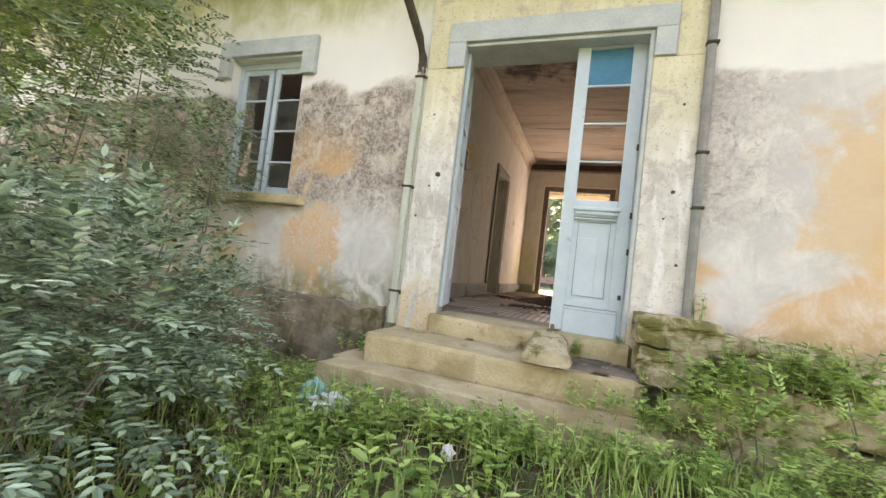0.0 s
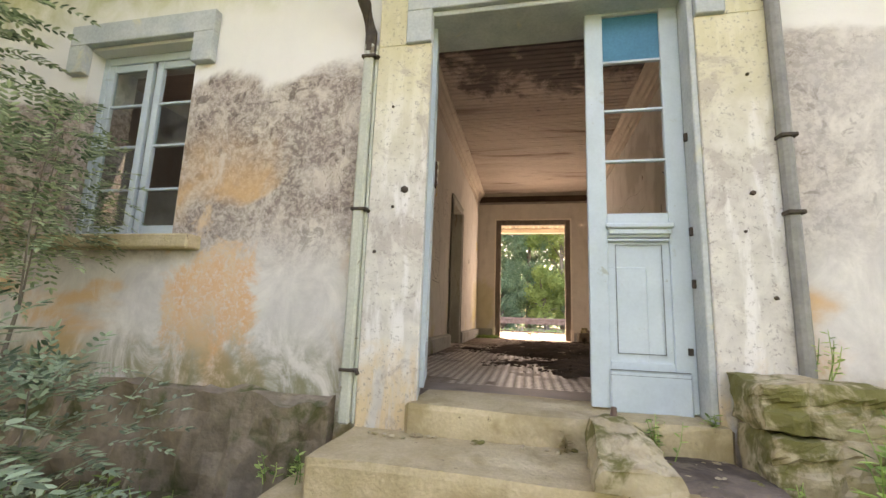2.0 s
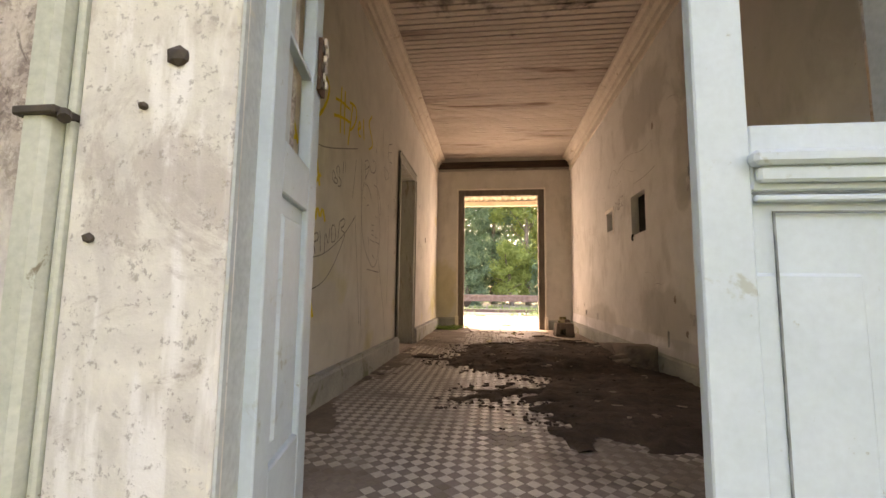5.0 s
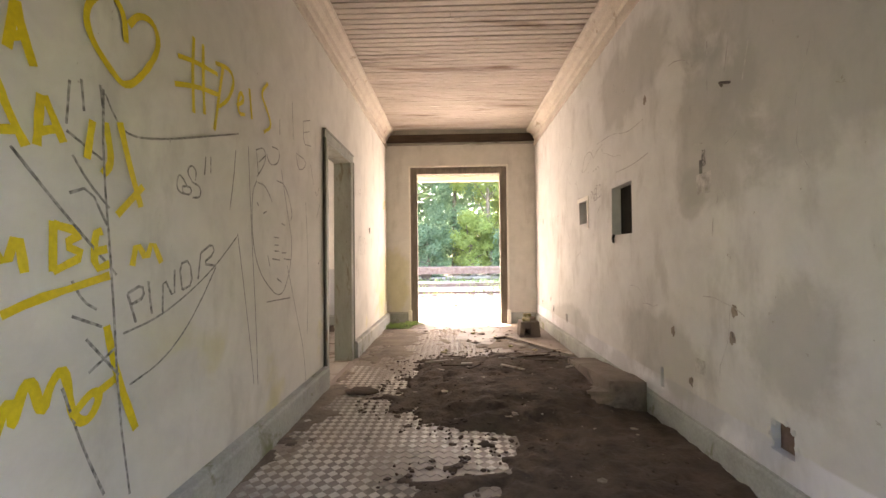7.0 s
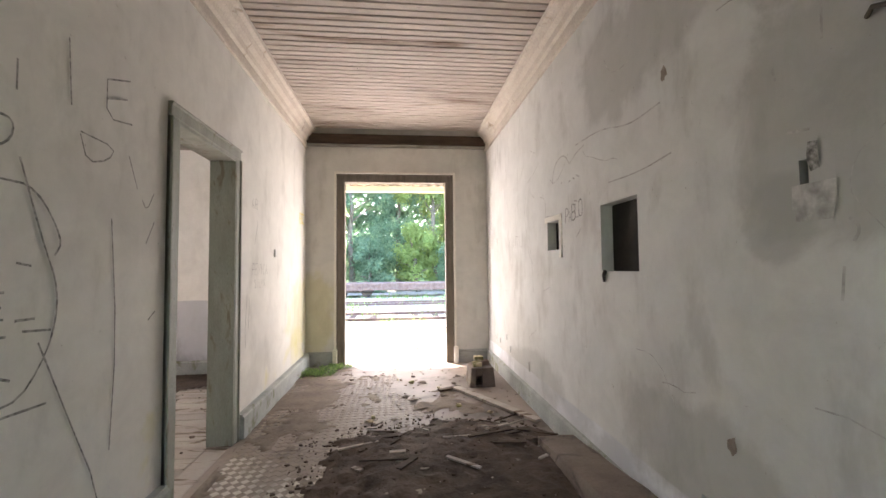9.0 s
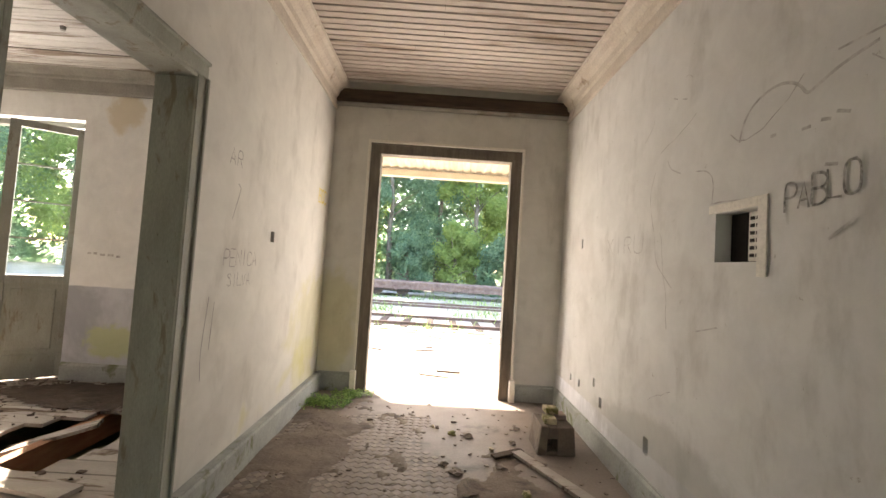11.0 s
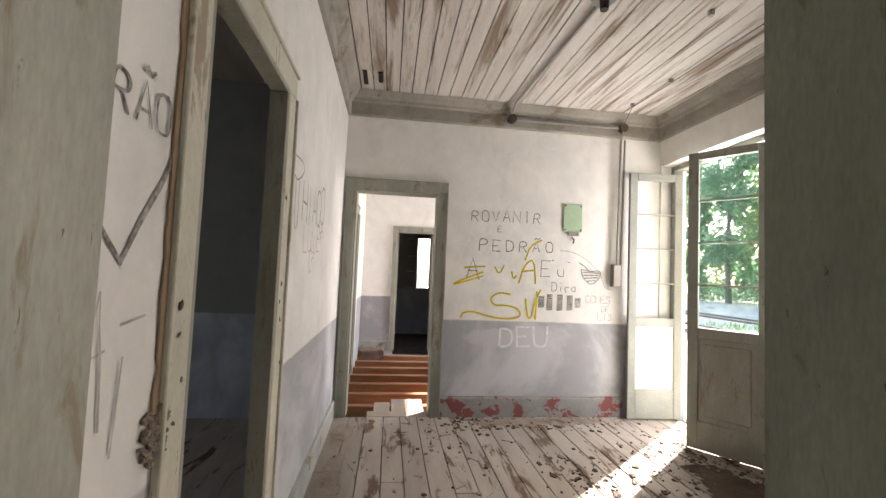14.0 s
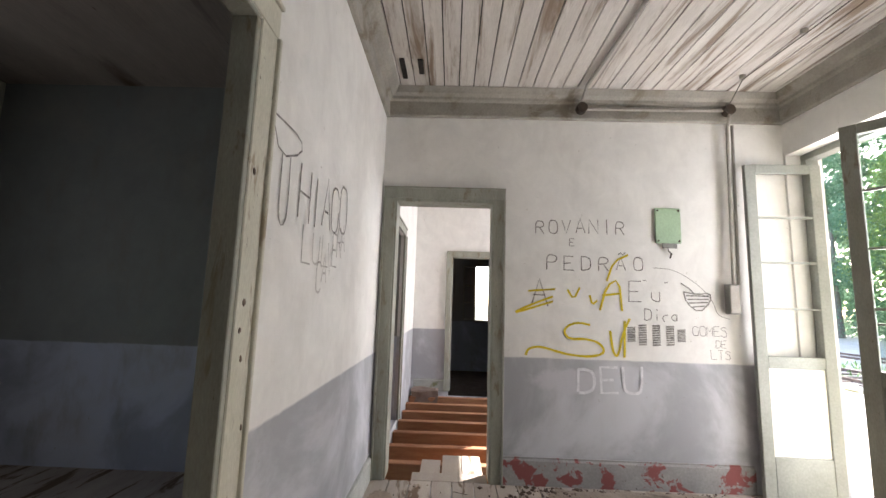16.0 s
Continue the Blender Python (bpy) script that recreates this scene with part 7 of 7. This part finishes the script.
scrawl(WALL_E, SMUDGE, on_e, ["2.60 0.53 2.70 0.53", "2.60 0.49 2.70 0.49", "2.51 1.60 2.65 1.60", "2.51 1.56 2.65 1.565", "2.52 1.52 2.64 1.525"], 0.042, "grey smudged patch under a lost fixture", 0)
scrawl(WALL_E, CHARCOAL, on_e, ["2.575 1.75 2.58 1.70 2.57 1.66"], 0.035, "dark smudge where a fixture was torn off", 1)
rng = random.Random(66)
for i in range(14):
    y, z = rng.uniform(1.6, 5.6), rng.uniform(0.5, 2.8)
    pts, q = [], Vector((y, z))
    a = rng.uniform(-0.5, 0.5) + (1.5 if i % 3 == 0 else 0)
    for k in range(rng.randint(5, 9)):
        pts.append(q.copy())
        a += rng.uniform(-0.5, 0.5)
        q += Vector((math.cos(a), math.sin(a))) * rng.uniform(0.03, 0.10)
    bm = bmesh.new()
    ribbon(bm, pts, rng.uniform(0.003, 0.006), on_e, i)
    part("crack", bm, SMUDGE, WALL_E, "hairline crack in the plaster")
# west wall of the room: names
word(WALL_W, CHARCOAL, on_w, "ROVANIR", 5.16, 1.985, 0.115, 0.009, "hand-written name in charcoal", 31, 1.55, 0.01, 0.62)
word(WALL_W, CHARCOAL, on_w, "E", 5.44, 1.885, 0.065, 0.007, "hand-written letter in charcoal", 32)
word(WALL_W, CHARCOAL, on_w, "PEDRÃO", 5.25, 1.68, 0.12, 0.009, "hand-written name in charcoal", 33, 1.75, 0.02, 0.68)
scrawl(WALL_W, YELLOW, on_w, ["5.10 1.50 5.20 1.51 5.32 1.52", "5.30 1.46 5.10 1.38 4.96 1.31 5.12 1.36 5.30 1.42", "5.42 1.52 5.47 1.44 5.52 1.54", "5.60 1.48 5.62 1.40 5.66 1.44", "5.68 1.36 5.74 1.56 5.84 1.62 5.86 1.36", "5.70 1.48 5.84 1.50",
                             "5.74 1.60 5.80 1.76 5.92 1.82"], 0.016, "yellow sprayed letters", 1)
scrawl(WALL_W, CHARCOAL, on_w, ["5.13 1.40 5.19 1.60 5.26 1.38", "5.14 1.47 5.24 1.47"], 0.012, "grey overlapped letter", 0)
scrawl(WALL_W, YELLOW, on_w, ["5.60 1.24 5.48 1.26 5.38 1.20 5.42 1.12 5.56 1.13 5.68 1.10 5.72 1.02 5.60 0.985 5.40 1.0 5.20 1.06 5.10 1.04 5.08 0.985", "5.76 1.20 5.78 1.02 5.82 0.99 5.86 1.18 5.92 1.30", "5.88 1.28 5.87 0.99"], 0.018, "yellow sprayed letters", 3)
word(WALL_W, PENCIL, on_w, "Elul", 5.92, 1.44, 0.15, 0.008, "thin pencil handwriting", 36, 1.0, 0.03, 0.6)
word(WALL_W, PENCIL, on_w, "Dica", 6.04, 1.29, 0.10, 0.006, "thin pencil handwriting", 37, 1.2, 0, 0.6)
word(WALL_W, PENCIL, on_w, "GOMES", 6.42, 1.18, 0.075, 0.005, "faint pencil words", 38, 1.2)
word(WALL_W, PENCIL, on_w, "DE", 6.60, 1.09, 0.06, 0.005, "faint pencil words", 39, 1.2)
word(WALL_W, PENCIL, on_w, "FLTS", 6.50, 1.0, 0.07, 0.005, "faint pencil words", 40, 1.3)
word(WALL_W, CHALK, on_w, "DEU", 5.50, 0.71, 0.19, 0.021, "chalk-white smeared word on the grey dado", 41, 1.35, 0, 0.7)
bm = bmesh.new()
for k, (u, h) in enumerate(((5.93, 0.06), (6.02, 0.085), (6.13, 0.085), (6.24, 0.08), (6.33, 0.05))):
    for j in range(9):
        a = [Vector((u - 0.032, 1.18 - h + j * 2 * h / 9)), Vector((u + 0.032, 1.185 - h + j * 2 * h / 9))]
        ribbon(bm, a, 2 * h / 12, on_w, k + j)
part("graffiti", bm, CHARCOAL, WALL_W, "row of blocked-out dark letters")
scrawl(WALL_W, CHARCOAL, on_w, ["6.36 1.53 6.38 1.44 6.48 1.36 6.58 1.46 6.57 1.53 6.48 1.51 6.36 1.53", "6.38 1.50 6.56 1.50", "6.39 1.47 6.56 1.475", "6.40 1.44 6.55 1.45", "6.43 1.41 6.53 1.42", "6.34 1.60 6.42 1.55 6.45 1.50"], 0.011, "hatched charcoal heart", 1)
scrawl(WALL_W, PENCIL, on_w, ["6.12 1.72 6.3 1.71 6.5 1.58 6.6 1.45 6.62 1.35 6.72 1.32"], 0.005, "thin pencil line")
scrawl(WALL_N, SMUDGE, on_n, ["-2.40 1.31 -2.36 1.31", "-2.34 1.31 -2.30 1.31", "-2.27 1.30 -2.22 1.30", "-2.19 1.30 -2.13 1.30", "-2.10 1.29 -2.06 1.29"], 0.022, "faint bars of unreadable pencil writing", 0)
# south wall of the room
scrawl(WALL_M, CHARCOAL, on_s, ["-1.70 1.98 -1.78 1.86 -1.98 1.94 -1.96 2.0 -1.72 1.99", "-1.80 1.88 -1.80 1.66 -1.84 1.62 -1.88 1.68 -1.87 1.90"], 0.008, "outlined pencil letter", 1)
word(WALL_M, CHARCOAL, on_s, "HIAGO", -1.98, 1.68, 0.24, 0.011, "outlined pencil letters", 52, 1.1, 0.05, 0.55, -1)
word(WALL_M, SMUDGE, on_s, "LUL", -2.05, 1.52, 0.14, 0.009, "faint pencil letters", 53, 1.3, 0.05, 0.7, -1)
word(WALL_M, SMUDGE, on_s, "CAVERA", -2.25, 1.40, 0.15, 0.010, "slanting pencil letters", 54, 1.0, 0.32, 0.5, -1)
word(WALL_M, CHARCOAL, on_s, "PEDRÃO", -0.228, 1.705, 0.08, 0.007, "hand-written name in charcoal", 55, 1.35, 0.0, 0.62, -1)
scrawl(WALL_M, CHARCOAL, on_s, ["-0.34 1.58 -0.42 1.50 -0.488 1.435 -0.54 1.52 -0.60 1.60 -0.635 1.66"], 0.014, "grey charcoal letter", 0)
scrawl(WALL_M, SMUDGE, on_s, ["-0.335 1.22 -0.37 1.48 -0.375 1.36 -0.37 1.25", "-0.396 1.19 -0.441 1.385 -0.455 1.26 -0.463 1.14", "-0.42 1.27 -0.465 1.28", "-0.50 1.32 -0.58 1.33", "-0.515 1.26 -0.50 1.08"], 0.006, "faint pencil letters", 0)

# ---- platform side: canopy, tracks, wagon, woods ----
canopy = empty("platform_canopy", "old platform canopy with a corrugated roof, partly stripped", "canopy", kind="structure")
part("eaves_beam", boxed(-3.6, 12, 10.45, 10.60, 3.03, 3.15, 0.01), SHEET, canopy)
bm = bmesh.new()
n = 250
rows = []
for k in range(n):
    x = -3.4 + 12.4 * k / (n - 1)
    dz = 0.022 * math.sin(x * 2 * math.pi / 0.17)
    rows.append([bm.verts.new((x, 10.72, 3.18 + dz)), bm.verts.new((x, 7.82, 3.36 + dz))])
for a, b in zip(rows, rows[1:]):
    bm.faces.new((a[0], b[0], b[1], a[1]))
ext = bmesh.ops.extrude_face_region(bm, geom=bm.faces[:])
for v in ext["geom"]:
    if isinstance(v, bmesh.types.BMVert):
        v.co.z += 0.008
part("roof_sheet", bm, SHEET, canopy, "corrugated sun-bleached roof sheet")
for x in (-3.4, 3.6, 7.5):
    part("post", boxed(x - 0.06, x + 0.06, 10.46, 10.58, -0.02, 3.03, 0.01), RUST, canopy)
    part("rafter", boxed(x - 0.04, x + 0.04, 7.82, 10.45, 3.14, 3.20, 0.006), RUST, canopy) if x > -5 else None

rng = random.Random(77)
for i, (y, z) in enumerate(((15.0, -0.32), (16.75, -0.32), (20.6, -0.32), (21.9, -0.32))):
    rail = empty("rail", "rusty steel rail on the ballast", "rail", "yard rails")
    bm = bmesh.new()
    box(bm, -38, 38, y - 0.035, y + 0.035, z + 0.065, z + 0.09, 0.006)
    part("rail_head", bm, RUST, rail)
    part("rail_web", boxed(-38, 38, y - 0.01, y + 0.01, z + 0.012, z + 0.065), RUST, rail)
    part("rail_foot", boxed(-38, 38, y - 0.06, y + 0.06, z, z + 0.012), RUST, rail)
for k in range(36):
    x = -14 + k * 0.72
    thing("sleeper", boxed(x - 0.11, x + 0.11, 14.6, 17.2, -0.34, -0.30, 0.008), WOOD_DARK, "weathered wooden railway sleeper", "sleeper", "sleepers")

wagon = empty("flat_wagon", "rusty low flat railway wagon standing on a siding", "wagon")
part("deck", boxed(-16, 14, 25.6, 28.0, 0.34, 0.50, 0.02), RUST, wagon)
part("sole_bar", boxed(-16, 14, 25.62, 25.75, 0.10, 0.34, 0.01), RUST, wagon)
for x0 in (-1.3, -12.0, 9.0):
    bm = bmesh.new()
    box(bm, x0 - 1.1, x0 + 1.1, 25.7, 25.82, -0.02, 0.16, 0.03)
    part("bogie_frame", bm, IRON, wagon)
    for dx in (-0.7, 0.7):
        bm = bmesh.new()
        tube(bm, [(x0 + dx, 25.85, 0.05), (x0 + dx, 25.97, 0.05)], 0.34, sides=20)
        part("wheel", bm, IRON, wagon)
for x in range(-15, 14, 2):
    part("stake", boxed(x, x + 0.12, 25.56, 25.62, 0.05, 0.42, 0.006), RUST, wagon)

# scraps on the platform
for i in range(26):
    x, y, a, ln = rng.uniform(-1.0, 3.6), rng.uniform(8.2, 11.8), rng.uniform(-0.4, 0.4), rng.uniform(0.08, 0.4)
    board("wood_scrap", (x - ln / 2, y - a * ln, -0.015), (x + ln / 2, y + a * ln, -0.015), rng.uniform(0.02, 0.06), 0.015, WOOD_DARK if i % 3 else PLANK, "dark wood scrap on the sunlit platform", i, "scrap", "platform scraps")
thing("platform_kerb", boxed(-40, 40, 12.0, 12.25, -0.75, 0.0, 0.02), ROCK, "rough stone kerb along the platform edge", "kerb", kind="structure")


def yard_grass():
    bm = bmesh.new()
    for i in range(9000):
        x, y = rng.uniform(-16, 15), rng.choice((rng.gauss(18.6, 0.8), rng.gauss(23.8, 0.9), rng.uniform(12.4, 30), rng.gauss(13.2, 0.5)))
        if y < 12.4 or noise.noise(Vector((x * 0.5, y * 0.5, 1))) < -0.1:
            continue
        a, h = rng.uniform(0, 6.28), rng.uniform(0.06, 0.3)
        d = Vector((math.cos(a), math.sin(a), 0))
        p = Vector((x, y, -0.33))
        s = Vector((-d.y, d.x, 0)) * 0.02
        bm.faces.new([bm.verts.new(q) for q in (p - s, p + s, p + d * h * 0.6 + Vector((0, 0, h)))])
    thing("yard_grass", bm, GRASS, "tufts of grass between the tracks", "grass", kind="stuff")


yard_grass()


def tree(x, y, h, r, mat, seed, label, low=0.12, count=2600, size=0.24, group="woods behind the yard"):
    rng = random.Random(seed)
    ob = empty("tree", label, "tree", group)
    z0 = ground_z(x, y) - 0.1
    bm = bmesh.new()
    top = Vector((x + rng.uniform(-0.5, 0.5), y, z0 + h * 0.85))
    base = Vector((x, y, z0))
    pts = [base.lerp(top, t) + Vector((0.25 * noise.noise(Vector((seed, t * 4, 0))), 0, 0)) for t in (0, 0.2, 0.4, 0.6, 0.8, 1)]
    tube(bm, pts, 0.16 + h * 0.008, 0.04, 8)
    limbs = []
    for k in range(9):
        t = rng.uniform(low + 0.08, 0.9)
        a = rng.uniform(0, 6.28)
        p = base.lerp(top, t)
        e = p + Vector((math.cos(a) * r * 0.75, math.sin(a) * r * 0.75, h * 0.12))
        tube(bm, [p, p.lerp(e, 0.5) + Vector((0, 0, 0.1)), e], 0.06, 0.015, 5)
        limbs.append(e)
    part("trunk", bm, TRUNK, ob)
    clumps = []
    for k in range(30):
        t = rng.uniform(low, 1.02)
        wide = r * (0.55 + 0.5 * math.sin(min(1, max(0, (t - low) / (1 - low))) * math.pi)) * rng.uniform(0.3, 1.0)
        a = rng.uniform(0, 6.28)
        clumps.append((x + math.cos(a) * wide, y + math.sin(a) * wide * 0.7, z0 + h * t, rng.uniform(0.5, 1.1) * r * 0.45))
    gen = np.random.default_rng(seed)
    c = np.array(clumps)[gen.integers(0, len(clumps), count)]
    v = gen.normal(size=(count, 3)) * (1, 1, 0.8)
    v /= np.linalg.norm(v, axis=1)[:, None]
    leaf_cloud("crown", c[:, :3] + v * (c[:, 3] * gen.uniform(0.45, 1.08, count))[:, None], v, size, gen, mat, ob)


def leaf_cloud(name, p, out, size, gen, mat, parent):
    """Many small rhombic leaves at p, facing loosely outward."""
    k = len(p)
    n = out + gen.normal(size=(k, 3)) * 0.45 + (0, 0, 0.3)
    n /= np.linalg.norm(n, axis=1)[:, None]
    d = np.cross(n, gen.normal(size=(k, 3)))
    d /= np.linalg.norm(d, axis=1)[:, None]
    s = np.cross(n, d)
    L = (size * gen.uniform(0.7, 1.4, k))[:, None]
    verts = np.stack((p, p + d * L * 0.5 + s * L * 0.36, p + d * L, p + d * L * 0.5 - s * L * 0.36), 1).reshape(-1, 3)
    me = bpy.data.meshes.new(name)
    me.from_pydata(verts.tolist(), [], np.arange(4 * k).reshape(-1, 4).tolist())
    me.materials.append(mat)
    ob = new(name, me)
    if parent:
        ob.parent = parent
    return ob


DK, LT = "dark bluish-green leafy tree behind the tracks", "light yellow-green leafy tree behind the tracks"
for i, (x, y, h, r, m, lb) in enumerate(((-2.2, 33, 13, 3.0, TREE_A, DK), (1.2, 34, 14, 2.6, TREE_A, DK), (4.0, 33, 13, 2.4, TREE_B, LT), (6.6, 35, 14, 2.8, TREE_B, LT), (9.5, 34, 13, 3.0, TREE_A, DK), (-5.5, 35, 13, 3.0, TREE_B, LT),
                                         (-9, 34, 14, 3.2, TREE_A, DK), (-13, 35, 14, 3.4, TREE_A, DK), (-17.5, 34, 13, 3.4, TREE_B, LT), (13.5, 35, 14, 3.2, TREE_A, DK), (18, 36, 14, 3.4, TREE_B, LT), (-22.5, 35, 14, 3.6, TREE_A, DK), (-28, 36, 15, 4, TREE_B, LT), (2.6, 31.0, 4.6, 1.5, TREE_B, LT), (-0.6, 30.6, 3.4, 1.4, TREE_A, DK), (5.6, 30.8, 3.8, 1.6, TREE_A, DK), (-4.5, 31, 4.2, 1.8, TREE_B, LT), (-34, 35, 15, 4, TREE_A, DK))):
    tree(x, y, h, r, m, 100 + i, lb, 0.05, 24000 if h > 6 else 9000, 0.15)


def far_woods():
    gen = np.random.default_rng(91)
    k = 190000
    x, z = gen.uniform(-70, 45, k), gen.random(k) ** 0.9 * 26 - 0.4
    bump = np.sin(x * 0.9 + 1.7 * np.sin(z * 0.7)) * np.sin(z * 0.8 + 1.3 * np.sin(x * 0.5))
    keep = z < 22 + 1.6 * np.sin(x * 0.8) + 1.2 * np.sin(x * 2.3 + 1)
    y = 40 - 1.4 * bump + gen.uniform(-0.6, 0.6, k)
    out = np.stack((0.5 * np.cos(x * 0.9 + z), -np.ones(k), 0.6 + 0.5 * np.cos(z * 0.8)), 1)
    ob = leaf_cloud("far_woods", np.stack((x, y, z), 1)[keep], out[keep], 0.5, gen, TREE_A, None)
    tagged(ob, "dense dark woods behind the yard", "woods", "", "stuff")


far_woods()

# unseen trees added across from the front, cutting the low sky light indoors
for i, (x, y, h, r, m) in enumerate(((-9.5, -9.5, 8, 3.0, TREE_A), (-4.5, -11.0, 9, 3.0, TREE_B), (0.5, -12.0, 9, 3.2, TREE_A), (5.5, -11.5, 8.5, 3.0, TREE_A), (10.0, -10.0, 8, 3.0, TREE_B), (13.5, -5.0, 8, 3.0, TREE_A))):
    tree(x, y, h, r, m, 300 + i, "unseen leafy tree added across from the front to block low sky light", 0.06, 9000, 0.2, "garden trees")
